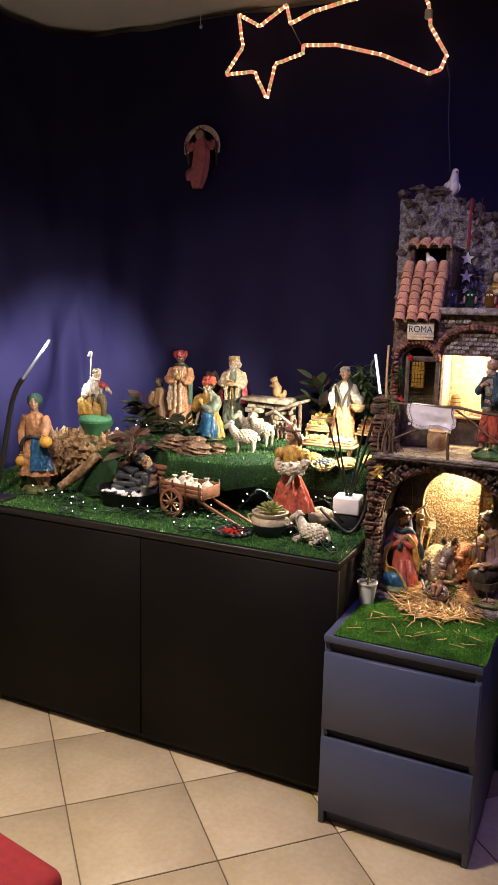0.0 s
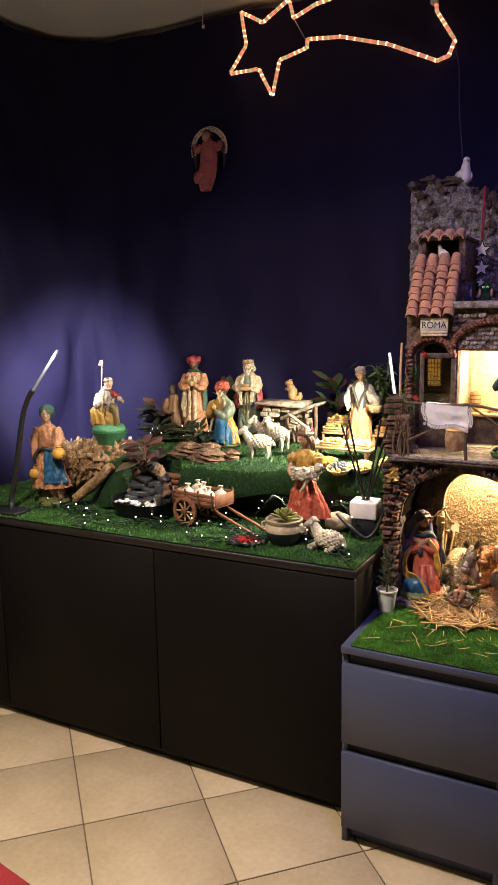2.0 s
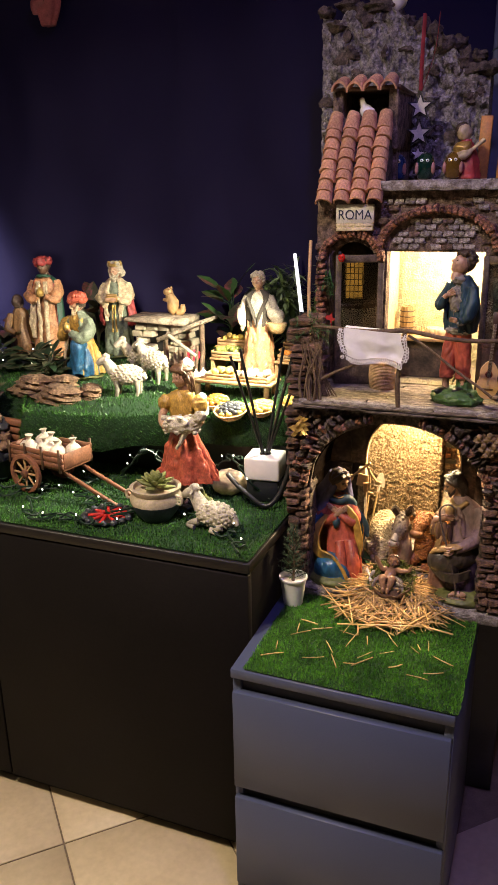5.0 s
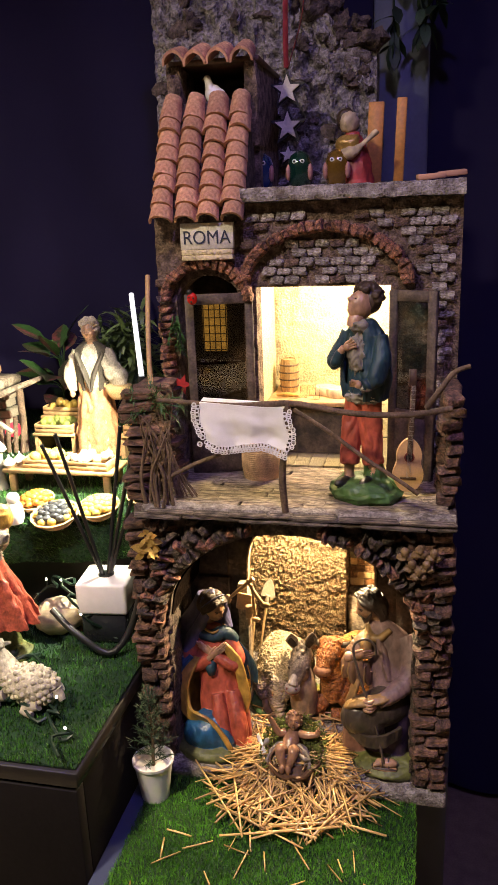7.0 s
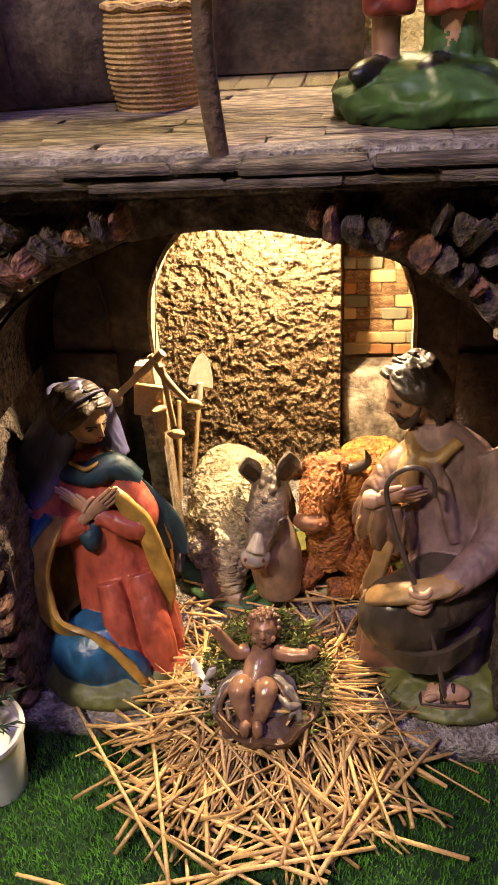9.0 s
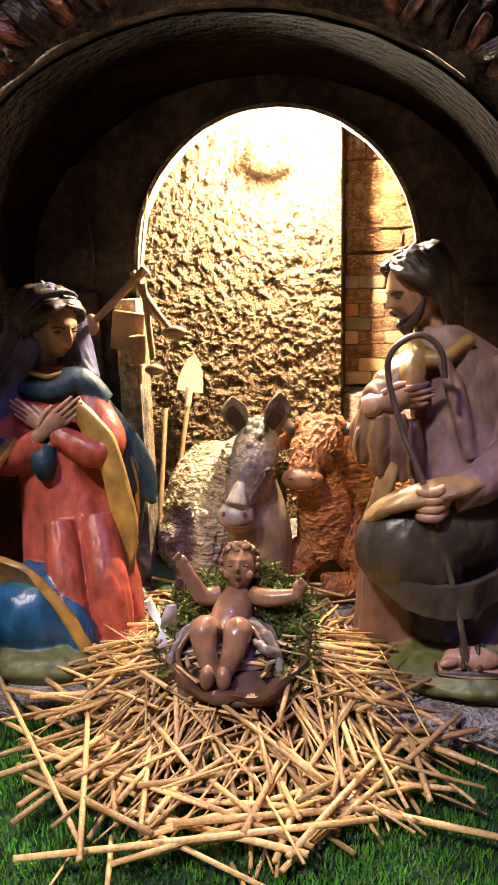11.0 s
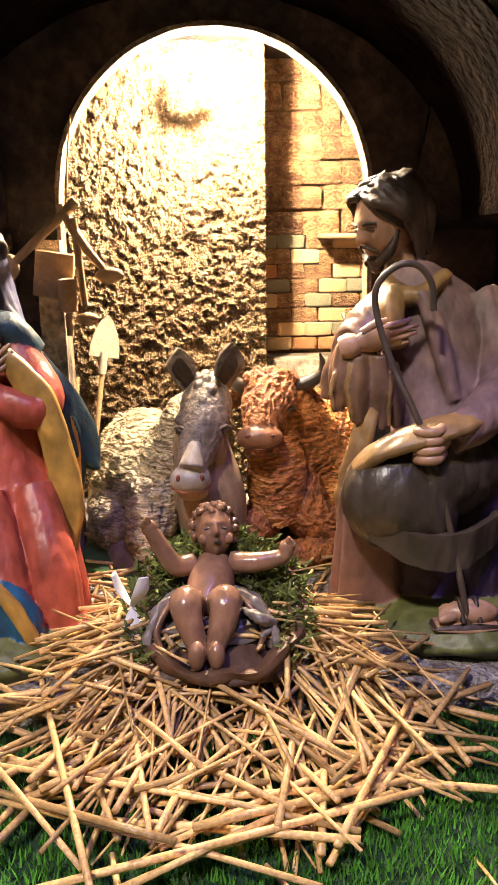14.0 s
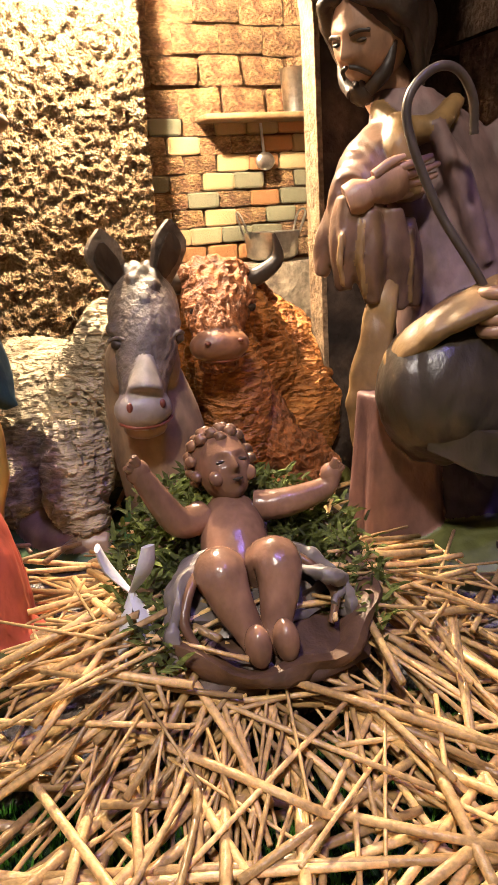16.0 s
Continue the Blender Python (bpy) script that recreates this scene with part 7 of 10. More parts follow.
        return Vector((x + 0.004 * math.sin(9 * v + 2 * u) * v, y - (0.0045 * nz(u * 3, v * 3, 1.0) + 0.0016 * nz(u * 9, v * 6, 4.0)) * v, z - 0.006 * u - 0.012 * v * u * (1.4 - u)))
    sheet(bm, lace, np.linspace(0, 1, 40), np.linspace(0, 1, 26))
    c = thing("lace_cloth", "white linen cloth with scalloped lace hem over the railing", "cloth", bm=bm, material=WHITECLOTH)
    # crocheted rings along the hem, in two uneven rows
    for k in range(92):
        row, q = (0, k) if k < 46 else (1, k - 46)
        if q < 28:
            u, v = (q + 0.5 * (1 - row)) / 27, 1.0
        else:
            u, v = (0.0 if q < 37 else 1.0), 0.22 + 0.78 * (((q - 28) % 9) + 0.5 * (1 - row)) / 9
        p = lace(min(u, 1.0), v)
        o = 0.0026 + 0.0050 * row + rng.uniform(-0.0008, 0.0008)
        p += Vector(((-o if u == 0.0 else o if u >= 1.0 and v < 1.0 else 0), -0.0012 + rng.uniform(-0.001, 0.001), -o if v == 1.0 else 0))
        bm = bmesh.new()
        ra, rb = rng.uniform(0.0022, 0.0030), rng.uniform(0.0024, 0.0034)
        tube(bm, [p + Vector((ra * math.cos(a), 0.0008 * math.sin(3 * a), rb * math.sin(a))) for a in np.linspace(0, 2 * math.pi, 9)], 0.0008, n=14, seg=5)
        if row:
            tube(bm, [p + Vector((-ra, 0, 0)), p + Vector((ra, 0, 0))], 0.0006, seg=4)
        part("lace_loop", bm, WHITECLOTH, c)

    # twig broom, bare stick
    br = thing("twig_broom", "bundle of dry twigs leaning in the balcony corner", "broom", m=pose(0.062, 0.352, FLOORZ))
    for k in range(26):
        bm = bmesh.new()
        a = rng.uniform(-0.012, 0.016)
        tube(bm, [(a * 1.6 + 0.012, rng.uniform(-0.008, 0.008), 0.0), (a * 0.5 - 0.004, 0.006, 0.05), (a * 0.3 - 0.014 + rng.uniform(-0.006, 0.006), 0.012, 0.115 + rng.uniform(-0.02, 0.02))], [0.0009, 0.0011, 0.0007], n=6, seg=5)
        part("twig", bm, TWIG, br)
    s = thing("thin_stick", "long thin bare wooden stick leaning on the tower", "stick", m=pose(0, 0, 0))
    bm = bmesh.new()
    tube(bm, [(0.040, 0.352, 1.085), (0.020, 0.41, 1.19), (0.006, 0.466, 1.283)], 0.0036, n=8)
    part("shaft", bm, WOOD, s)
    # pine sprig on the pier
    p = thing("pine_sprig", "green artificial pine sprig tucked on the balcony pier", "sprig", m=pose(0.040, 0.345, 1.125))
    for j in range(16):
        bm = bmesh.new()
        a = rng.uniform(0, 6.28)
        tip = Vector((0.042 * math.cos(a) + 0.006, 0.018 * math.sin(a) - 0.006, rng.uniform(-0.026, 0.026)))
        tube(bm, [(0, 0, 0), tip], [0.0010, 0.0006], seg=5)
        for k in range(34):
            q = tip * (k / 34)
            d = (tip.normalized() * 0.7 + Vector([rng.uniform(-1, 1) for _ in range(3)])).normalized()
            leaf(bm, q, d, rng.uniform(0.010, 0.018), 0.00055, 0, 0.1)
        part("branch", bm, LEAFG, p)
    # red felt star and hanging greens in the small arch
    st = thing("red_star_ornament", "small red star ornament hung beside the door", "ornament", m=pose(0.052, 0.455, 1.125, 90, 20, 0))
    bm = bmesh.new()
    pts = [Vector(((0.016 if k % 2 == 0 else 0.007) * math.sin(math.pi * k / 5), (0.016 if k % 2 == 0 else 0.007) * math.cos(math.pi * k / 5), 0)) for k in range(10)]
    skin(bm, [[q + Vector((0, 0, z)) for q in pts] for z in (-0.0015, 0.0015)])
    part("star", bm, mat("red_felt", (0.40, 0.02, 0.02), 0.8, 0.2), st)
    sp = thing("ivy_sprig", "green sprig hanging in the small arch", "sprig", m=pose(0.046, 0.462, 1.215))
    for j in range(6):
        bm = bmesh.new()
        x = rng.uniform(-0.014, 0.014)
        tip = Vector((x, rng.uniform(-0.01, 0.004), -0.045 * rng.uniform(0.4, 1)))
        tube(bm, [(x * 0.3, 0, 0.01), tip], [0.0009, 0.0006], seg=5)
        for k in range(22):
            d = Vector((rng.uniform(-1, 1), rng.uniform(-1, 0.3), rng.uniform(-0.6, 0.5)))
            leaf(bm, tip * (k / 22), d, rng.uniform(0.007, 0.013), 0.0016, 0, 0.2)
        part("branch", bm, LEAFG, sp)
    lb = thing("ladybird_ornament", "small red and black ladybird ornament on the door frame", "ornament", m=pose(0.080, 0.437, 1.252))
    bm = bmesh.new()
    ball(bm, (0, 0, 0), (0.0075, 0.0055, 0.009), 0, 14)
    part("wing_case", bm, mat("glossy_red", (0.45, 0.012, 0.010), 0.15, 0.1), lb)
    bm = bmesh.new()
    ball(bm, (-0.003, -0.001, 0.009), (0.0045, 0.004, 0.004), 0, 10)
    part("head", bm, BLACK, lb)
    for x, z in ((-0.003, 0.002), (0.003, 0.001), (0.0, -0.004)):
        bm = bmesh.new()
        ball(bm, (x, -0.0048, z), (0.0014, 0.0010, 0.0014), 0, 8)
        part("spot", bm, BLACK, lb)

    # dried ornaments on the two piers
    o = thing("gilded_leaves", "hanging cluster of gilded dry leaves fixed to the pier", "ornament", m=pose(0.040, 0.303, 0.948))
    for k in range(26):
        bm = bmesh.new()
        leaf(bm, (rng.uniform(-0.008, 0.008), rng.uniform(-0.004, 0.0), rng.uniform(-0.030, 0.008)), (rng.uniform(-1, 1), rng.uniform(-0.9, -0.1), rng.uniform(-1.2, 0.5)), rng.uniform(0.010, 0.019), rng.uniform(0.003, 0.005), 0, rng.uniform(0.2, 0.8), (rng.uniform(-0.5, 0.5), -1, 0.3))
        part("gilded_leaf", bm, GOLD, o)
    BROWNGOLD = mat("aged_gilt", (0.23, 0.145, 0.070), 0.5, 0.5, 120.0, 0.6, 400)
    o = thing("cherub_cluster", "cluster of small gilded cherub heads fixed to the pier", "ornament", m=pose(0.402, 0.297, 0.945))
    for k, (x, z) in enumerate(((-0.020, 0.0), (0.0, 0.004), (0.020, 0.0), (-0.010, -0.016), (0.010, -0.016), (0.0, -0.026))):
        bm = bmesh.new()
        ball(bm, (x * 0.9, 0, z), (0.0052, 0.005, 0.0062), 0, 14, None, 0.35, 20)
        ball(bm, (x * 0.9 - 0.004, 0.002, z - 0.008), (0.0065, 0.005, 0.005), 0, 12, None, 0.6, 20)
        ball(bm, (x * 0.9 + 0.005, 0.002, z - 0.007), (0.0050, 0.004, 0.005), 0, 12, None, 0.6, 20)
        part("cherub", bm, BROWNGOLD, o)


build_upper_things()


def bird(name, m, s, label, material):
    bm = bmesh.new()
    ball(bm, (0, 0, 0.024), (0.017, 0.024, 0.024), 0, 16, None, 0.0, 8, Euler((radians(-30), 0, 0)).to_matrix())
    tube(bm, [(0, -0.008, 0.036), (0, -0.013, 0.052), (0, -0.016, 0.060)], [0.014, 0.010, 0.0085], 0, n=8, seg=12)
    ball(bm, (0, -0.016, 0.062), (0.009, 0.010, 0.009), 0, 12)
    tube(bm, [(0, -0.024, 0.061), (0, -0.032, 0.058)], [0.003, 0.0006], 1, seg=6)
    tube(bm, [(0, 0.016, 0.018), (0, 0.034, 0.006), (0, 0.050, 0.0)], [0.013, 0.010, 0.008], 0, n=8, seg=10, flat=0.4)
    for k in (-1, 1):
        ball(bm, (k * 0.015, 0.006, 0.024), (0.006, 0.024, 0.014), 0, 12)
    return thing(name, label, "ornament", m=m @ Matrix.Scale(s, 4), bm=bm, material=[material, YELLOW])


def build_top():
    rng = random.Random(8)
    bird("dove_ornament", pose(0.108, 0.742, 1.742, 0, 0, 30), 1.15, "white porcelain dove on top of the ruined wall", WHITE)
    bird("dove_ornament", pose(0.090, 0.572, 1.522, 0, 0, -70), 0.55, "small white dove sitting in the roof dormer", WHITE)
    # star pendant on a red ribbon
    sp = thing("star_pendant", "three silvery wooden stars hung on a red ribbon", "ornament", m=pose(0.186, 0.655, 1.525) @ Matrix.Scale(1.3, 4))
    SILVER = mat("pale_star", (0.68, 0.64, 0.54), 0.45, 0.2, 60.0, 0.2)
    RIM = mat("dark_rim", (0.05, 0.05, 0.055), 0.35, 0.2, metal=0.6)
    for z, r in ((0.016, 0.023), (-0.024, 0.023), (-0.056, 0.014)):
        for nm, k, d, mt in (("star_rim", 1.0, 0.0, RIM), ("star_face", 0.72, -0.003, SILVER)):
            bm = bmesh.new()
            pts = [Vector(((r if q % 2 == 0 else r * 0.42) * k * math.sin(math.pi * q / 5), 0, (r if q % 2 == 0 else r * 0.42) * k * math.cos(math.pi * q / 5) + z)) for q in range(10)]
            skin(bm, [[p + Vector((0, y + d, 0)) for p in pts] for y in (0.0025, -0.0025)])
            part(nm, bm, mt, sp)
    for s in (-1, 1):
        bm = bmesh.new()
        tube(bm, [(0.001 * s, 0, 0.040), (0.004 + 0.010 * s, 0.03, 0.10), (0.004 + 0.012 * s, 0.05, 0.16)], 0.0035, n=10, seg=6, flat=0.2)
        part("ribbon", bm, CRIMSON, sp)
    # owl baubles
    for x, col, nm in ((0.153, (0.012, 0.05, 0.20), "blue"), (0.212, (0.008, 0.05, 0.035), "green"), (0.268, (0.22, 0.12, 0.02), "amber")):
        b = thing("owl_bauble", f"shiny {nm} glass owl bauble with white eyes on the ledge", "ornament", "owl baubles", m=pose(x, 0.60, 1.4))
        bm = bmesh.new()
        lathe(bm, [(0.010, 0), (0.016, 0.004), (0.0185, 0.020), (0.0185, 0.034), (0.014, 0.046), (0.006, 0.052), (0.001, 0.053)], 0, 20)
        part("body", bm, mat("bauble_" + nm, col, 0.12, 0.2, 40.0, 0.05, metal=0.5, coat=1.0), b)
        for s in (-1, 1):
            bm = bmesh.new()
            ball(bm, (s * 0.006, -0.0165, 0.037), (0.0034, 0.0022, 0.0034), 0, 10)
            part("eye", bm, WHITE, b)
            bm = bmesh.new()
            ball(bm, (s * 0.006, -0.0184, 0.037), (0.0016, 0.0010, 0.0016), 0, 8)
            part("pupil", bm, BLACK, b)
            bm = bmesh.new()
            ball(bm, (s * 0.0165, -0.008, 0.022), (0.0045, 0.007, 0.012), 0, 10)
            part("wing", bm, mat("pink_wing", (0.42, 0.20, 0.18), 0.4, 0.2), b)
    # playing figure
    bm = bmesh.new()
    loft(bm, [(0, 0, 0.0, 0.030, 0.022), (0, 0, 0.03, 0.026, 0.020), (-0.002, 0, 0.06, 0.020, 0.017), (-0.004, 0, 0.080, 0.010, 0.010)], 0, 12, 22, 6, 0.06)
    ball(bm, (-0.008, -0.004, 0.062), (0.021, 0.019, 0.017), 1, 14, None, 0.2)
    tube(bm, [(-0.026, -0.012, 0.046), (-0.004, -0.022, 0.048), (0.012, -0.020, 0.058), (0.036, -0.018, 0.078)], [0.006, 0.010, 0.004, 0.004], 2, n=10)
    ball(bm, (-0.008, -0.004, 0.094), (0.015, 0.015, 0.016), 2, 14)
    ball(bm, (-0.012, 0.004, 0.098), (0.017, 0.015, 0.017), 3, 12, None, 0.3)
    ball(bm, (-0.028, -0.004, 0.044), (0.011, 0.011, 0.012), 4, 10)
    statue("musician_figurine", bm, [CRIMSON, GOLD, CREAM, HAIR, PEACH], pose(0.292, 0.615, 1.400) @ Matrix.Scale(0.95, 4), "small red and gold musician figurine on the ledge")
    # wood offcuts with orange light put into their colour, thin bricks on the ledge
    for x, w, h, y in ((0.316, 0.024, 0.125, 0.69), (0.356, 0.015, 0.125, 0.66)):
        w_ = thing("wood_offcut", "upright orange-lit wood offcut standing on the ledge", "board", "offcuts on the ledge", m=pose(x, y, 1.4, 0, 2, 0))
        bm = bmesh.new()
        box(bm, -w / 2, w / 2, -0.005, 0.005, 0, h, 0.001)
        part("board", bm, mat("orange_lit_pine", (0.60, 0.26, 0.06), 0.55, 0.25, 30.0, 0.2), w_)
    for k, x in enumerate((0.404, 0.432)):
        b = thing("loose_brick", "thin loose terracotta brick lying on the ledge", "brick", "loose bricks", m=pose(x, 0.485 + 0.01 * k, 1.3995 + 0.003 * k, 3, -4, 8))
        bm = bmesh.new()
        box(bm, -0.018, 0.018, -0.010, 0.010, 0, 0.007, 0.001, jitter=0.0005)
        part("slab", bm, ROOFTILE, b)
    # garland that hangs beside the tower, grey board behind it
    g = thing("leaf_garland", "dark green artificial leaf garland hanging from the ceiling", "garland", m=pose(0.37, 0.88, 2.40))
    for j in range(5):
        bm = bmesh.new()
        pts = [(0.03 * math.sin(j) + 0.02 * rng.uniform(-1, 1), 0.02 * rng.uniform(-1, 1), -0.16 * k - 0.03 * j) for k in range(5)]
        tube(bm, pts, 0.002, n=14, seg=5)
        for k in range(70):
            q = Vector(pts[rng.randrange(5)]).lerp(Vector(pts[rng.randrange(5)]), rng.random() * 0.3)
            leaf(bm, q, (rng.uniform(-1, 1), rng.uniform(-1, 1), rng.uniform(-1, 0.3)), rng.uniform(0.03, 0.05), 0.010, 0, 0.4)
        part("strand", bm, NEEDLE, g)
    bm = bmesh.new()
    box(bm, 0.30, 0.40, 0.925, 0.955, 0, 2.498, 0.004)
    thing("trim_post", "narrow grey-blue painted upright board behind the tower", "post", kind="structure", bm=bm, material=mat("grey_blue_paint", (0.10, 0.12, 0.17), 0.6, 0.1))


build_top()


def build_conifer():
    rng = random.Random(21)
    p = thing("potted_conifer", "tiny dark conifer in a white plastic pot", "potted plant", m=pose(0.036, 0.262, CHEST + 0.004))
    bm = bmesh.new()
    lathe(bm, [(0.020, 0), (0.0275, 0.058), (0.030, 0.059), (0.030, 0.063), (0.0270, 0.063), (0.0255, 0.052), (0.001, 0.052)], 0, 28)
    part("pot", bm, WHITE, p)
    bm = bmesh.new()
    tube(bm, [(0, 0, 0.05), (0.002, 0, 0.11), (0, 0, 0.165)], [0.003, 0.002, 0.0008], n=6)
    part("trunk", bm, TWIG, p)
    for j in range(44):
        v = (j + 0.5) / 44
        a = 2.4 * j
        bm = bmesh.new()
        r = 0.030 * (1 - v) ** 0.7 * rng.uniform(0.7, 1.15) + 0.004
        o = Vector((0, 0, 0.056 + 0.105 * v))
        tip = o + Vector((r * math.cos(a), r * math.sin(a), 0.016))
        tube(bm, [o, tip], [0.0008, 0.0005], seg=4)
        for k in range(26):
            q = o.lerp(tip, rng.uniform(0.15, 1.0))
            d = (tip - o).normalized() + Vector([rng.uniform(-1, 1) for _ in range(3)]) * 0.9
            leaf(bm, q, d, rng.uniform(0.006, 0.011), 0.0006, 0, 0.1)
        part("branch", bm, NEEDLE, p)


build_conifer()


# ---------------------------------------------------------------- artificial grass
def hill_top(x, y):
    """Height of the raised ground on the sideboard."""
    main = 0.885 + 0.10 * (y - 0.40) + 0.006 * nz(x, y, 0, 9) + 0.003 * nz(x, y, 3, 30)
    k = max(0.0, min(1.0, (x + 1.17 + 0.25 * max(0.0, y - 0.5)) / 0.20))
    return TOP + 0.004 + (main - TOP - 0.004) * k * k * (3 - 2 * k)


def hill_front(x):
    return 0.362 + 0.014 * nz(x, 0, 0, 6) + (0.10 * ((-0.85 - x) / 0.4) if x < -0.85 else 0.25 * max(0.0, x + 0.60)) + 0.125 * math.exp(-((x + 0.825) / 0.105) ** 4)


def blades(name, pts, length, width, parent, seed, lean=0.7, up=None, material=None):
    """One mesh of bent three-cornered blades at the given feet."""
    r = np.random.RandomState(seed)
    p = np.array(pts, float)
    n = len(p)
    a = r.uniform(0, 2 * np.pi, n)
    L = length * r.uniform(0.6, 1.25, n)
    k = lean * r.uniform(0.2, 1.0, n)
    d = np.stack([np.cos(a) * k, np.sin(a) * k, np.ones(n)], 1)
    if up is not None:
        d += np.array(up) * 0.9
    d /= np.linalg.norm(d, axis=1)[:, None]
    s = np.stack([-np.sin(a), np.cos(a), np.zeros(n)], 1) * width
    v = np.empty((n, 3, 3))
    v[:, 0], v[:, 1], v[:, 2] = p - s, p + s, p + d * L[:, None]
    me = bpy.data.meshes.new(name)
    me.vertices.add(3 * n)
    me.vertices.foreach_set("co", v.reshape(-1))
    me.loops.add(3 * n)
    me.loops.foreach_set("vertex_index", np.arange(3 * n, dtype=np.int32))
    me.polygons.add(n)
    me.polygons.foreach_set("loop_start", np.arange(0, 3 * n, 3, dtype=np.int32))
    me.update(calc_edges=True)
    me.materials.append(material or GRASS)
    ob = new(name, me)
    ob.parent = parent
    ob["kind"] = "stuff"
    return ob


def build_turf():
    r = np.random.RandomState(4)
    t = thing("turf_mat", "cut piece of bright green artificial grass on the chest", "artificial grass", m=pose(0, 0, 0))
    bm = bmesh.new()
    box(bm, 0.026, 0.406, 0.006, 0.306, CHEST + 0.0005, CHEST + 0.004, 0.001)
    part("backing", bm, TURFBASE, t)
    n = 46000
    blades("grass", np.stack([r.uniform(0.024, 0.408, n), r.uniform(0.004, 0.308, n), np.full(n, CHEST + 0.0035)], 1), 0.0062, 0.00062, t, 1)

    t = thing("turf_carpet", "dark green artificial grass carpet covering the sideboard top", "artificial grass", m=pose(0, 0, 0))
    bm = bmesh.new()
    box(bm, -1.598, -0.004, 0.110, 0.980, TOP + 0.0005, TOP + 0.005, 0.001)
    part("backing", bm, TURFBASE, t)
    n = 60000
    x, y = r.uniform(-1.6, -0.002, n), 0.108 + 0.40 * r.uniform(0, 1, n) ** 1.2
    blades("grass", np.stack([x, y, np.full(n, TOP + 0.0045)], 1), 0.0075, 0.0009, t, 2, material=GRASSDARK)

    h = thing("hill", "raised mound covered with green artificial grass behind the cart", "mound", m=pose(0, 0, 0))
    bm = bmesh.new()

    def form(u, v):
        x = -1.58 + 1.565 * u
        f = hill_front(x)
        if v < 0.25:      # turf that hangs over the front edge
            w = v / 0.25
            q = max(0.0, min(1.0, (-0.62 - x) / 0.25))
            drop = (0.075 + 0.02 * nz(x, 0, 5, 7)) * (1 - q) + 0.158 * q
            z = hill_top(x, f) - drop * (1 - w) ** 1.3
            y = f - 0.020 * math.cos(w * math.pi / 2) + 0.012 * (1 - q) - 0.05 * (1 - w) * q
        else:
            w = (v - 0.25) / 0.75
            y = f + 0.012 + (0.985 - f) * w
            z = hill_top(x, y) - 0.012 * max(0.0, 1 - w * 9) ** 2
        return Vector((x, y, max(z, TOP + 0.002)))

    us, vs = np.linspace(0, 1, 200), np.concatenate([np.linspace(0, 0.25, 12), np.linspace(0.27, 1, 40)])
    sheet(bm, form, us, vs)
    part("turf_cover", bm, TURFBASE, h)
    pts, ups = [], []
    for k in range(52000):
        u, v = r.uniform(0, 1), r.uniform(0, 1) ** 1.4 * 0.95
        pts.append(form(u, v))
        ups.append((0, -1.2, -0.2) if v < 0.2 else (0, -0.3, 0))
    blades("grass", pts, 0.0085, 0.0010, h, 3, up=ups, material=GRASSDARK)
    # dark board face under the overhang
    bm = bmesh.new()
    box(bm, -0.90, -0.02, 0.50, 0.52, TOP + 0.006, 0.85)
    part("dark_face", bm, BLACK, h)


build_turf()


# ---------------------------------------------------------------- figures on the sideboard
WHITEP = paint("white_shirt", (0.46, 0.41, 0.32), 0.5)
PINKLEAF = mat("pink_leaf", (0.23, 0.055, 0.065), 0.42, 0.6, 90.0, 0.3, island=0.35, col2=(0.045, 0.050, 0.026), mix=0.55)
DARKLEAF = mat("dark_veined_leaf", (0.060, 0.066, 0.034), 0.4, 0.5, 60.0, 0.3, island=0.4)
ROCKB = mat("brown_rock", (0.250, 0.150, 0.085), 0.85, 0.5, 40.0, 0.9, 160, col2=(0.085, 0.050, 0.032), dist=0.005)
CORK = mat("cork_bark", (0.50, 0.32, 0.16), 0.85, 0.5, 30.0, 1.0, 110, col2=(0.16, 0.085, 0.04), dist=0.008)
SLATE = mat("wet_slate", (0.055, 0.060, 0.068), 0.35, 0.4, 40.0, 0.6, 160, dist=0.003)
SACK = mat("sack_cloth", (0.60, 0.52, 0.42), 0.85, 0.25, 30.0, 0.6, 300)
FRUIT = mat("yellow_fruit", (0.62, 0.38, 0.06), 0.4, 0.3, 30.0, 0.2, island=0.4)


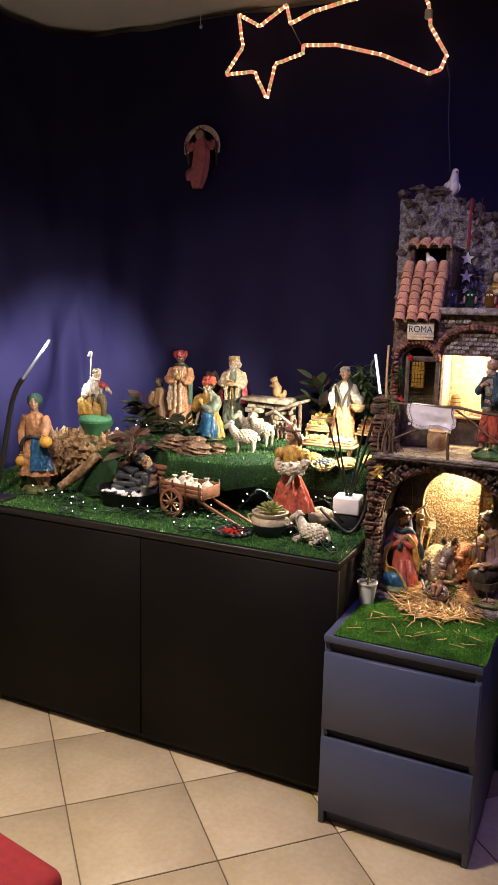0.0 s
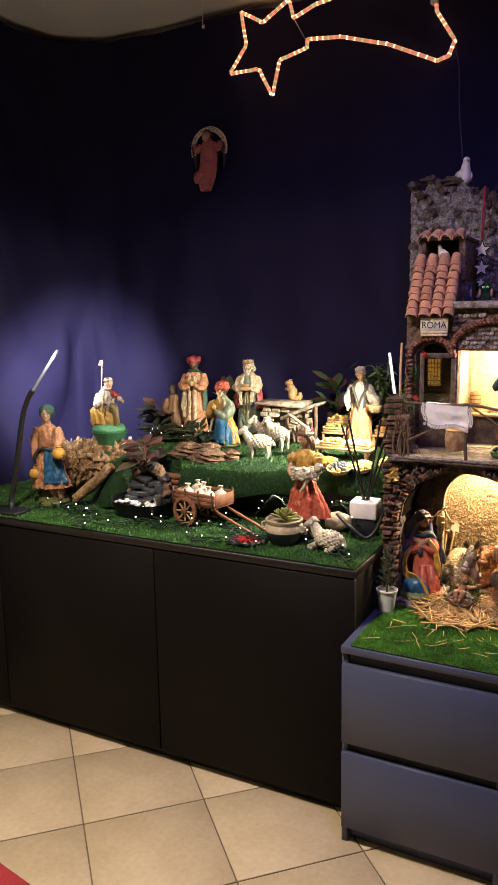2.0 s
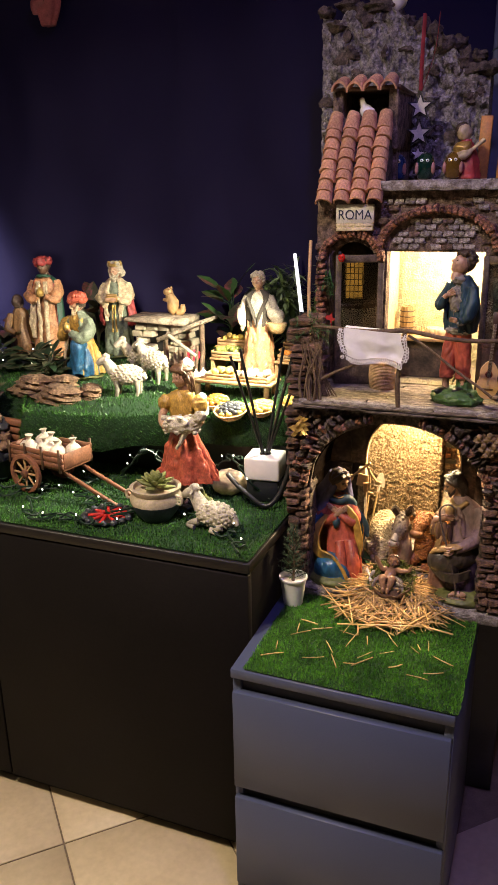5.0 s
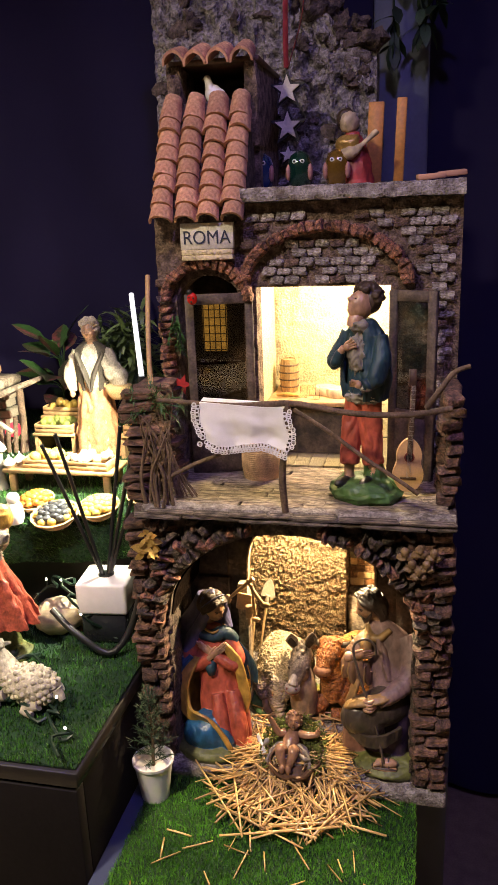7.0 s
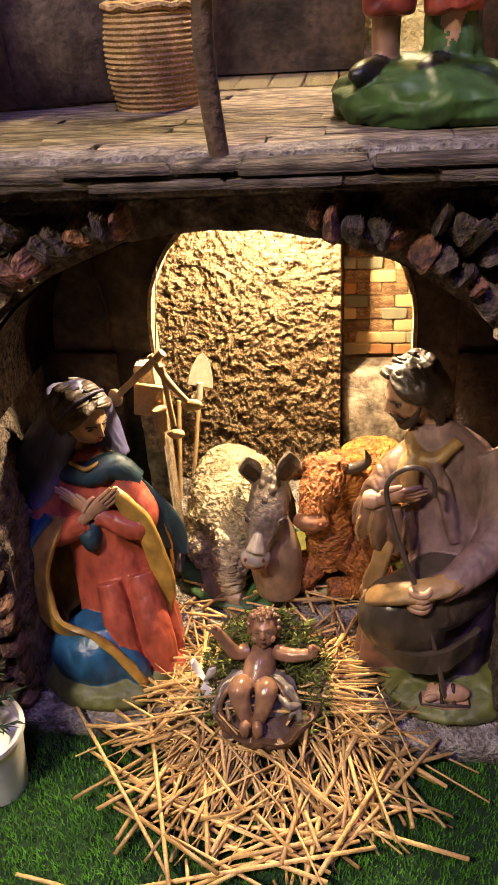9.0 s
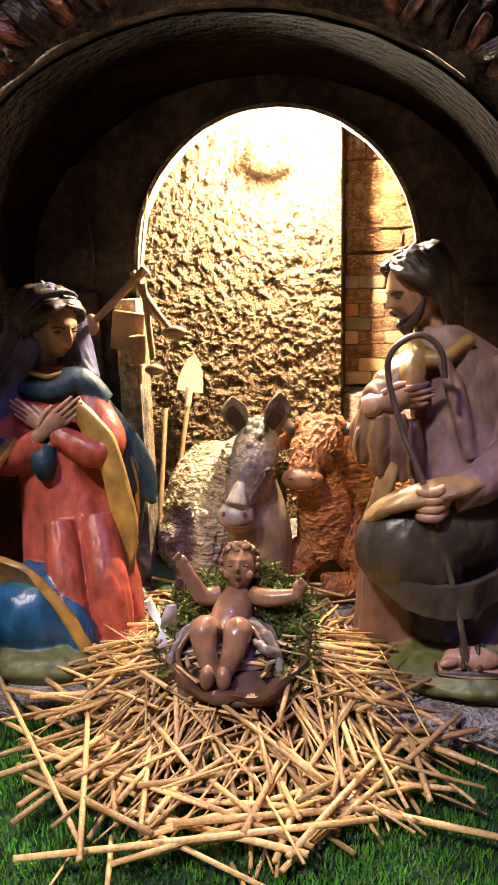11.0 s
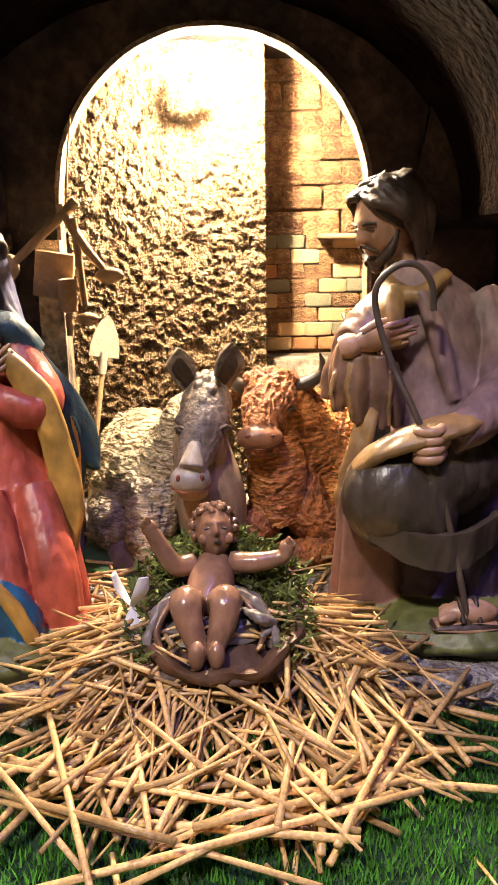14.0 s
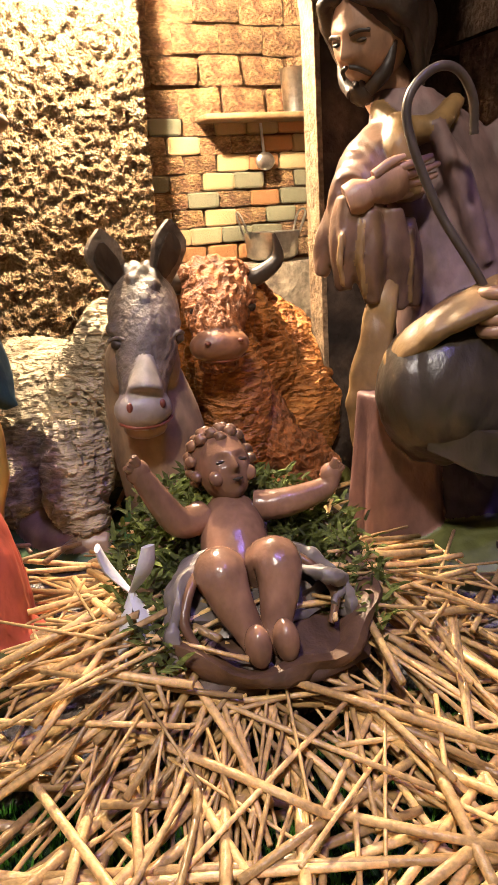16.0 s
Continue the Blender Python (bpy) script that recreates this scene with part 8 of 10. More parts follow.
def standing(bm, robe, top, skin_mi, hair_mi, cape=None, lining=None, yaw=0.0, beard=None, base=None, long_hair=0.0, wide=1.2, arms="fold", sleeve=None, phase=0.0, hem=0.02):
    """Standing robed figure one unit tall that looks to -y."""
    if base is not None:
        plinth(bm, 0.17, 0.13, 0.07, base)
    w = wide
    loft(bm, [(0, 0, hem, 0.125 * w, 0.105 * w), (0, 0, 0.20, 0.118 * w, 0.100 * w), (0, 0, 0.42, 0.100 * w, 0.085 * w), (0, 0, 0.56, 0.086 * w, 0.072 * w)], robe, 18, 32, 9, 0.075, phase)
    loft(bm, [(0, 0, 0.52, 0.088 * w, 0.074 * w), (0, 0, 0.60, 0.090 * w, 0.074 * w), (0, 0, 0.70, 0.105 * w, 0.074 * w), (0, 0, 0.775, 0.100 * w, 0.060), (0, 0, 0.815, 0.040, 0.036)], top, 12, 26, 5, 0.03, phase + 1)
    if cape is not None:
        shell(bm, [(0, 0.01, 0.05, 0.165 * w, 0.130 * w), (0, 0.01, 0.30, 0.155 * w, 0.125 * w), (0, 0.008, 0.55, 0.135 * w, 0.105 * w), (0, 0.004, 0.72, 0.130 * w, 0.090), (0, 0, 0.80, 0.060, 0.050)], -60, 240, cape, lining if lining is not None else cape, 18, 40, 0.014, 9, 0.06, 0.05)
    sl = top if sleeve is None else sleeve
    if arms == "fold":
        for s in (-1, 1):
            tube(bm, [(s * 0.10, 0, 0.765), (s * 0.135, -0.03, 0.66), (s * 0.11, -0.10, 0.60), (s * 0.035, -0.125, 0.63)], [0.040, 0.046, 0.044, 0.026], sl, n=12, seg=12)
            hand(bm, (s * 0.040, -0.128, 0.630), (s * -0.012, -0.132, 0.665), skin_mi, 0.018, 0.014)
    elif arms == "down":
        for s in (-1, 1):
            tube(bm, [(s * 0.10, 0, 0.765), (s * 0.145, -0.01, 0.66), (s * 0.150, -0.04, 0.56), (s * 0.140, -0.07, 0.50)], [0.038, 0.040, 0.036, 0.024], sl, n=12, seg=12)
            ball(bm, (s * 0.140, -0.075, 0.485), (0.020, 0.020, 0.028), skin_mi, 10)
    head(bm, (0, -0.012, 0.905), 0.066, skin_mi, hair_mi, yaw=yaw, pitch=4, beard=beard, long_hair=long_hair)


def at(x, y, z, H, rz):
    return pose(x, y, z, 0, 0, rz) @ Matrix.Scale(H, 4)


def on_hill(x, y):
    return hill_top(x, y) - 0.001


def build_people():
    # woman with two jugs
    bm = bmesh.new()
    mats = [SKIN, PEACH, BLUE, paint("dark_green_scarf", (0.020, 0.060, 0.035), 0.5), OLIVE, mat("jug_ochre", (0.62, 0.33, 0.05), 0.35, 0.3, 40.0, 0.2), HAIR, paint("black_sash", (0.03, 0.028, 0.03), 0.5)]
    plinth(bm, 0.17, 0.14, 0.07, 4, (0.03, -0.02))
    tube(bm, [(-0.06, 0.05, 0.03), (-0.04, 0.03, 0.12), (-0.02, 0.02, 0.20)], [0.09, 0.07, 0.05], 4, n=8)
    for x in (0.03, 0.10):
        tube(bm, [(x, 0.0, 0.22), (x + 0.02, -0.01, 0.06)], [0.028, 0.022], 0, seg=10)
        ball(bm, (x + 0.03, -0.05, 0.05), (0.025, 0.06, 0.022), 7, 10)
    loft(bm, [(0.02, 0, 0.18, 0.190, 0.130), (0.01, 0, 0.30, 0.160, 0.120), (0, 0, 0.45, 0.120, 0.092), (0, 0, 0.57, 0.080, 0.066)], 1, 20, 40, 9, 0.08)
    loft(bm, [(0, 0, 0.55, 0.080, 0.066), (0, 0, 0.65, 0.098, 0.072), (0, 0, 0.77, 0.100, 0.062), (0, 0, 0.815, 0.04, 0.036)], 1, 10, 24, 5, 0.03)
    shell(bm, [(0.03, -0.005, 0.24, 0.175, 0.140), (0.02, -0.003, 0.40, 0.140, 0.112), (0.01, 0, 0.58, 0.090, 0.078)], -95, -8, 2, 2, 14, 20, 0.012, 9, 0.05)
    tube(bm, [(0.088 * math.cos(a), 0.075 * math.sin(a), 0.565 + 0.01 * math.sin(3 * a)) for a in np.linspace(0, 2 * math.pi, 11)], 0.020, 7, n=22)
    ribbon(bm, [(-0.08, -0.05, 0.57), (-0.12, -0.07, 0.50), (-0.13, -0.06, 0.42)], [(0.02, -0.01, 0)] * 3, 7, thick=0.008)
    tube(bm, [(-0.10, 0, 0.77), (-0.145, 0.0, 0.64), (-0.13, -0.03, 0.50), (-0.115, -0.05, 0.40)], [0.038, 0.042, 0.030, 0.020], 1, n=12)
    tube(bm, [(0.10, 0, 0.77), (0.145, -0.02, 0.68), (0.15, -0.08, 0.60), (0.13, -0.11, 0.58)], [0.038, 0.042, 0.030, 0.020], 1, n=12)
    for c in ((-0.125, -0.06, 0.325), (0.165, -0.10, 0.545)):
        lathe(bm, [(0.02, -0.065), (0.055, -0.045), (0.066, -0.005), (0.048, 0.035), (0.022, 0.05), (0.030, 0.062), (0.012, 0.064)], 5, 18, c)
    head(bm, (0.0, -0.012, 0.905), 0.066, 0, 6, yaw=24, fringe=False)
    ball(bm, (-0.006, 0.016, 0.928), (0.078, 0.078, 0.078), 3, 22, None, 0.10)
    tube(bm, [(0, 0.05, 0.93), (-0.02, 0.07, 0.86)], [0.05, 0.03], 3, seg=10)
    statue("water_carrier_statue", bm, mats, at(-1.212, 0.312, TOP + 0.006, 0.352, 12), "painted old woman statue in peach dress carrying two yellow jugs", "figures on the sideboard")

    # seated man with a stick
    bm = bmesh.new()
    lathe(bm, [(0.27, 0.0), (0.29, 0.05), (0.26, 0.10), (0.22, 0.13), (0.001, 0.14)], 3, 30)
    loft(bm, [(0, 0.02, 0.12, 0.19, 0.15), (0, 0.02, 0.20, 0.19, 0.15), (0, 0.03, 0.36, 0.13, 0.11)], 1, 14, 30, 8, 0.08)
    ribbon(bm, [(-0.06, -0.12, 0.44), (-0.09, -0.17, 0.30), (-0.08, -0.17, 0.14)], [(0.08, 0, 0), (0.10, 0, 0), (0.11, 0, 0)], 1, thick=0.02)
    tube(bm, [(-0.08, 0.02, 0.34), (-0.19, -0.08, 0.36), (-0.21, -0.10, 0.22), (-0.20, -0.10, 0.12)], [0.082, 0.082, 0.066, 0.050], 1, n=16, seg=16)
    tube(bm, [(0.08, 0.02, 0.34), (0.17, -0.10, 0.44), (0.22, -0.12, 0.28), (0.20, -0.10, 0.13)], [0.075, 0.072, 0.056, 0.048], 4, n=16, seg=14)
    loft(bm, [(0, 0.03, 0.32, 0.12, 0.10), (0, 0.0, 0.46, 0.12, 0.09), (0, -0.02, 0.62, 0.13, 0.085), (0, -0.03, 0.72, 0.06, 0.05)], 2, 18, 30, 6, 0.05)
    shell(bm, [(-0.02, 0, 0.50, 0.16, 0.12), (-0.01, 0, 0.62, 0.16, 0.11), (0, -0.01, 0.72, 0.10, 0.07), (0.01, -0.02, 0.78, 0.06, 0.05)], 110, 290, 2, 2, 12, 24, 0.02, 6, 0.08)
    tube(bm, [(-0.12, -0.02, 0.64), (-0.17, -0.06, 0.52), (-0.12, -0.15, 0.46), (-0.03, -0.17, 0.50)], [0.055, 0.055, 0.045, 0.030], 2, n=14, seg=14)
    ball(bm, (-0.01, -0.18, 0.51), (0.035, 0.03, 0.04), 0, 12)
    tube(bm, [(0.12, -0.02, 0.66), (0.19, -0.06, 0.64), (0.26, -0.10, 0.60)], [0.055, 0.050, 0.045], 5, n=12, seg=14)
    tube(bm, [(0.26, -0.10, 0.60), (0.33, -0.13, 0.56)], [0.034, 0.026], 2, seg=10)
    hand(bm, (0.33, -0.13, 0.56), (0.39, -0.15, 0.53), 0, 0.026, 0.02)
    head(bm, (0.06, -0.05, 0.83), 0.075, 0, 6, yaw=24, pitch=8, beard=6)
    ball(bm, (0.055, -0.035, 0.875), (0.080, 0.085, 0.058), 7, 20, None, 0.08)
    tube(bm, [(0.0, -0.19, 0.40), (0.0, -0.18, 0.8), (0.02, -0.16, 1.18), (-0.02, -0.16, 1.20), (-0.03, -0.16, 1.15)], 0.013, 2, n=18)
    statue("seated_man_statue", bm, [SKIN, YELLOW, WHITEP, paint("stand_green", (0.10, 0.32, 0.16), 0.5), paint("olive_brown", (0.16, 0.12, 0.05), 0.4), CRIMSON, FLEECE, OLIVE], at(-1.068, 0.470, 0.964, 0.208, 10), "seated painted shepherd statue with white shirt and yellow breeches", "figures on the sideboard")

    # three kings
    CAPEGREEN = paint("dark_green_cape", (0.018, 0.075, 0.045), 0.45)
    bm = bmesh.new()
    plinth(bm, 0.17, 0.14, 0.05, 6)
    standing(bm, 1, 1, 0, 4, None, None, yaw=-10, arms="fold", sleeve=1, wide=1.15)
    shell(bm, [(0, 0.014, 0.30, 0.150, 0.120), (0, 0.012, 0.48, 0.150, 0.116), (0, 0.008, 0.64, 0.150, 0.108), (0, 0.004, 0.76, 0.122, 0.086), (0, 0, 0.825, 0.056, 0.050)], -38, 218, 2, 5, 18, 40, 0.012, 8, 0.06, 0.05)
    for q in (-1, 1):
        ribbon(bm, [(q * 0.035, -0.090, 0.77), (q * 0.040, -0.112, 0.55), (q * 0.034, -0.126, 0.30), (q * 0.046, -0.140, 0.05)], [(0.016, 0, 0)] * 4, 3, thick=0.008)
    ribbon(bm, [(-0.100, -0.060, 0.62), (-0.115, -0.090, 0.42), (-0.105, -0.110, 0.22)], [(0.030, -0.01, 0), (0.034, -0.01, 0), (0.022, 0, 0)], 3, thick=0.012)
    tube(bm, [(0.064 * math.cos(a), 0.058 * math.sin(a) - 0.004, 0.805 - 0.018 * math.sin(a)) for a in np.linspace(0, 2 * math.pi, 11)], 0.017, 2, n=22)
    lathe(bm, [(0.030, -0.03), (0.036, 0.0), (0.030, 0.03), (0.012, 0.045), (0.003, 0.060)], 7, 14, (0.0, -0.150, 0.665))
    for dz, r in ((0.948, 0.058), (0.972, 0.050)):
        tube(bm, [(r * math.cos(a), -0.008 + (r + 0.004) * math.sin(a), dz + 0.007 * math.sin(3 * a + dz * 40)) for a in np.linspace(0, 2 * math.pi, 13)], 0.019, 5, n=26)
    ball(bm, (0, -0.002, 0.985), (0.044, 0.046, 0.026), 5, 14, None, 0.15)
    statue("dark_king_statue", bm, [SKINDARK, PEACH, CAPEGREEN, CREAM, HAIR, CRIMSON, OLIVE, GOLD], at(-0.892, 0.780, on_hill(-0.892, 0.78), 0.310, 14) @ Matrix.Diagonal((1.0, 1.0, 0.945, 1)), "dark-faced painted king statue in peach robe and green cape", "kings")

    bm = bmesh.new()
    plinth(bm, 0.17, 0.14, 0.05, 6)
    standing(bm, 1, 1, 0, 4, None, None, yaw=-8, beard=4, arms="fold", sleeve=3, long_hair=1.0, wide=1.15)
    shell(bm, [(0, 0.014, 0.34, 0.165, 0.118), (0, 0.012, 0.50, 0.168, 0.114), (0, 0.008, 0.64, 0.150, 0.104), (0, 0.004, 0.76, 0.110, 0.080)], -40, 220, 2, 2, 16, 40, 0.014, 8, 0.07, 0.06)
    # cream fur mantle over the shoulders, and its falling fronts
    shell(bm, [(0, 0.004, 0.60, 0.152, 0.112), (0, 0.003, 0.68, 0.148, 0.104), (0, 0.002, 0.76, 0.122, 0.084), (0, 0, 0.825, 0.056, 0.050)], -68, 248, 3, 3, 12, 40, 0.014, 12, 0.06, 0.04)
    for q in (-1, 1):
        ribbon(bm, [(q * 0.070, -0.094, 0.68), (q * 0.075, -0.116, 0.54), (q * 0.066, -0.122, 0.40)], [(0.026, 0, 0), (0.024, 0, 0), (0.016, 0, 0)], 3, thick=0.010)
        tube(bm, [(q * 0.012, -0.100, 0.56), (q * 0.016, -0.116, 0.40), (q * 0.020, -0.122, 0.28)], [0.008, 0.007, 0.010], 5, n=8, seg=6)
    box(bm, -0.060, 0.060, -0.178, -0.118, 0.600, 0.650, 0.006, 5)
    box(bm, -0.052, 0.052, -0.172, -0.124, 0.652, 0.676, 0.010, 5)
    crown = [[Vector((r * math.cos(a), -0.006 + r * math.sin(a), 0.945 + (0.055 if (i % 4 == 0 and v) else 0.03 * v))) for i, a in enumerate(np.linspace(0, 2 * math.pi, 24, endpoint=False))] for r, v in ((0.062, 0), (0.066, 1), (0.058, 1), (0.055, 0))]
    skin(bm, crown, 5)
    statue("crowned_king_statue", bm, [SKIN, GREYGREEN, CRIMSON, CREAM, FLEECE, GOLD, OLIVE], at(-0.690, 0.838, on_hill(-0.69, 0.838), 0.292, 10) @ Matrix.Diagonal((1.04, 1.0, 0.945, 1)), "crowned bearded king statue in grey-green robe with red cape", "kings")

    bm = bmesh.new()
    plinth(bm, 0.24, 0.19, 0.08, 3)
    # blue skirt over the bent knee, yellow coat with a cream edge, grey sleeves
    loft(bm, [(0.03, -0.03, 0.05, 0.20, 0.17), (0.03, -0.03, 0.18, 0.19, 0.16), (0.02, -0.01, 0.34, 0.15, 0.13), (0, 0, 0.46, 0.12, 0.10)], 2, 14, 34, 9, 0.10)
    tube(bm, [(0.02, 0.0, 0.40), (0.10, -0.16, 0.42), (0.12, -0.18, 0.24), (0.11, -0.19, 0.09)], [0.10, 0.085, 0.070, 0.060], 2, n=16, seg=16)
    shell(bm, [(-0.01, 0.02, 0.06, 0.25, 0.20), (-0.01, 0.02, 0.24, 0.225, 0.18), (0, 0.012, 0.42, 0.165, 0.140), (0, 0.005, 0.54, 0.140, 0.116)], -52, 226, 1, 1, 16, 40, 0.018, 9, 0.10, 0.08)
    ribbon(bm, [(-0.10, -0.115, 0.52), (-0.13, -0.150, 0.34), (-0.16, -0.175, 0.10)], [(0.024, -0.006, 0)] * 3, 7, thick=0.012)
    loft(bm, [(0, 0, 0.44, 0.135, 0.112), (0, 0, 0.58, 0.142, 0.112), (0, -0.01, 0.70, 0.148, 0.100), (0, -0.02, 0.79, 0.06, 0.05)], 1, 12, 28, 7, 0.05)
    tube(bm, [(0.132 * math.cos(a), 0.108 * math.sin(a), 0.475 + 0.012 * math.sin(2 * a)) for a in np.linspace(0, 2 * math.pi, 11)], 0.024, 8, n=24)
    shell(bm, [(0, 0.004, 0.58, 0.170, 0.128), (0, 0.002, 0.68, 0.168, 0.116), (0, -0.006, 0.76, 0.120, 0.084), (0, -0.014, 0.815, 0.064, 0.056)], -58, 238, 5, 5, 12, 36, 0.016, 8, 0.06, 0.05)
    for q in (-1, 1):
        tube(bm, [(q * 0.15, 0, 0.71), (q * 0.205, -0.06, 0.58), (q * 0.15, -0.15, 0.52), (q * 0.045, -0.19, 0.58)], [0.060, 0.078, 0.074, 0.036], 1 if q < 0 else 5, n=14, seg=14)
        hand(bm, (q * 0.045, -0.19, 0.58), (q * 0.004, -0.215, 0.62), 0, 0.024, 0.018)
    lathe(bm, [(0.036, -0.03), (0.046, 0.0), (0.040, 0.034), (0.016, 0.052), (0.004, 0.070)], 4, 14, (0.0, -0.212, 0.64))
    head(bm, (0.01, -0.03, 0.885), 0.082, 0, 6, yaw=-24, beard=7)
    for dz, r in ((0.945, 0.078), (0.985, 0.066)):
        tube(bm, [(0.01 + r * math.cos(a), -0.018 + (r + 0.006) * math.sin(a), dz + 0.012 * math.sin(3 * a + 30 * dz)) for a in np.linspace(0, 2 * math.pi, 13)], 0.034, 8, n=28)
    ball(bm, (0.01, -0.006, 1.005), (0.070, 0.074, 0.044), 8, 16, None, 0.15)
    ball(bm, (-0.02, -0.112, 0.972), (0.020, 0.014, 0.024), 4, 10, None, 0.2)
    statue("kneeling_king_statue", bm, [SKIN, YELLOW, BLUE, OLIVE, GOLD, GREYGREEN, HAIR, CREAM, RED], at(-0.690, 0.640, on_hill(-0.69, 0.64), 0.222, -16), "kneeling king statue with red turban and yellow and blue robes", "kings")
    # camel-driver shape beside the king: brown carved attendant
    bm = bmesh.new()
    plinth(bm, 0.2, 0.16, 0.08, 2)
    loft(bm, [(0, 0, 0.03, 0.20, 0.16), (0.02, 0, 0.25, 0.18, 0.15), (0.0, 0.02, 0.50, 0.14, 0.12), (0.02, 0, 0.72, 0.12, 0.09), (0, 0, 0.82, 0.05, 0.05)], 0, 18, 28, 9, 0.10)
    ball(bm, (0.0, -0.02, 0.90), (0.09, 0.10, 0.11), 1, 14, None, 0.12)
    tube(bm, [(-0.12, -0.02, 0.70), (-0.16, -0.12, 0.5), (-0.04, -0.16, 0.42)], [0.06, 0.06, 0.03], 0, n=10)
    statue("kneeling_servant_statue", bm, [mat("bronze_brown", (0.22, 0.115, 0.045), 0.4, 0.5, 40.0, 0.4), BROWN, CRIMSON], at(-0.975, 0.755, on_hill(-0.975, 0.755), 0.185, 20), "brown and gold kneeling servant statue beside the kings", "kings")

    # girl in a red skirt with a lamb
    bm = bmesh.new()
    plinth(bm, 0.15, 0.12, 0.06, 4, (0.02, 0.02))
    tube(bm, [(0.05, 0.05, 0.03), (0.04, 0.04, 0.14), (0.02, 0.03, 0.24)], [0.07, 0.05, 0.03], 4, n=8)
    for x in (-0.035, 0.02):
        tube(bm, [(x, 0, 0.26), (x - 0.005, -0.01, 0.14), (x, -0.015, 0.05)], [0.034, 0.028, 0.020], 0, n=8)
        ball(bm, (x, -0.045, 0.045), (0.022, 0.05, 0.018), 0, 10)
    loft(bm, [(0.02, 0, 0.20, 0.205, 0.125), (0.015, 0, 0.30, 0.170, 0.110), (0.0, 0, 0.45, 0.115, 0.085), (0, 0, 0.555, 0.070, 0.058)], 2, 20, 44, 9, 0.12)
    tube(bm, [(0.12, -0.02, 0.34), (0.15, -0.04, 0.26), (0.17, -0.03, 0.20)], [0.03, 0.035, 0.02], 2, n=8)
    loft(bm, [(0, 0, 0.54, 0.074, 0.060), (0, 0, 0.64, 0.088, 0.072), (0, 0, 0.72, 0.095, 0.070), (0, 0, 0.79, 0.085, 0.055), (0, 0, 0.82, 0.034, 0.032)], 1, 12, 24, 5, 0.03)
    for s in (-1, 1):
        ball(bm, (s * 0.108, -0.005, 0.725), (0.058, 0.052, 0.060), 1, 16, None, 0.15)
        tube(bm, [(s * 0.115, -0.01, 0.70), (s * 0.135, -0.05, 0.62), (s * 0.07, -0.11, 0.575), (s * 0.01, -0.125, 0.58)], [0.028, 0.025, 0.021, 0.016], 0, n=10)
    ball(bm, (0.03, -0.12, 0.615), (0.13, 0.055, 0.058), 5, 18, None, 0.22, 16)
    ball(bm, (0.155, -0.13, 0.68), (0.045, 0.040, 0.036), 5, 12)
    tube(bm, [(0.06, -0.13, 0.58), (0.02, -0.14, 0.50), (-0.01, -0.14, 0.45)], [0.022, 0.016, 0.014], 5, n=8)
    head(bm, (0.0, -0.014, 0.905), 0.062, 0, 3, yaw=-34, pitch=14, long_hair=1.7)
    ball(bm, (0.0, 0.02, 0.985), (0.025, 0.025, 0.022), 3, 8)
    tube(bm, [(0.06 * math.cos(a), 0.0 + 0.06 * math.sin(a), 0.955) for a in np.linspace(0, 2 * math.pi, 11)], 0.016, 3, n=20)
    for q in range(26):
        ball(bm, (0.03 + 0.12 * math.sin(2.4 * q) * 0.9, -0.13 - 0.03 * math.cos(2.4 * q), 0.615 + 0.045 * math.cos(1.7 * q)), 0.020, 5, 7)
    statue("shepherdess_statue", bm, [SKIN, YELLOW, RED, mat("brown_hair", (0.17, 0.085, 0.04), 0.5, 0.4, 60.0, 0.4), OLIVE, FLEECE], at(-0.232, 0.318, TOP + 0.006, 0.325, 8), "painted shepherdess statue in yellow blouse and red skirt holding a lamb", "figures on the sideboard")

    # market woman
    bm = bmesh.new()
    standing(bm, 1, 3, 0, 4, None, None, yaw=-6, arms="down", sleeve=3)
    loft(bm, [(0, 0, 0.02, 0.120, 0.10), (0, 0, 0.10, 0.122, 0.10)], 6, 6, 28, 9, 0.05)
    for k in range(7):
        a = -1.57 + (k - 3) * 0.34
        tube(bm, [(0.128 * math.cos(a), 0.108 * math.sin(a), 0.06), (0.116 * math.cos(a), 0.096 * math.sin(a), 0.30), (0.092 * math.cos(a), 0.080 * math.sin(a), 0.52)], [0.012, 0.010, 0.006], 7, n=8, seg=6)
    shell(bm, [(0, 0, 0.50, 0.105, 0.090), (0, 0, 0.64, 0.125, 0.092), (0, 0, 0.77, 0.118, 0.074), (0, 0, 0.83, 0.05, 0.045)], -62, 242, 2, 2, 12, 34, 0.014, 7, 0.04)
    tube(bm, [(-0.09, -0.06, 0.76), (-0.03, -0.10, 0.62), (0.0, -0.105, 0.50)], [0.03, 0.034, 0.012], 2, n=8, flat=0.5)
    tube(bm, [(0.09, -0.06, 0.76), (0.03, -0.10, 0.62), (0.0, -0.105, 0.50)], [0.03, 0.034, 0.012], 2, n=8, flat=0.5)
    tube(bm, [(0.12, -0.04, 0.62), (0.19, -0.06, 0.60), (0.20, -0.06, 0.52)], [0.045, 0.06, 0.04], 3, n=8)
    lathe(bm, [(0.05, -0.05), (0.085, 0.0), (0.092, 0.04), (0.05, 0.045)], 5, 16, (0.19, -0.09, 0.50))
    statue("market_woman_statue", bm, [SKIN, PEACH, mat("grey_shawl", (0.060, 0.050, 0.038), 0.8, 0.3, 60.0, 0.4), WHITEP, FLEECE, WICKER, BLUE, CREAM], at(-0.208, 0.722, on_hill(-0.208, 0.722), 0.275, 8), "painted market woman statue with grey shawl and striped skirt", "figures on the sideboard")

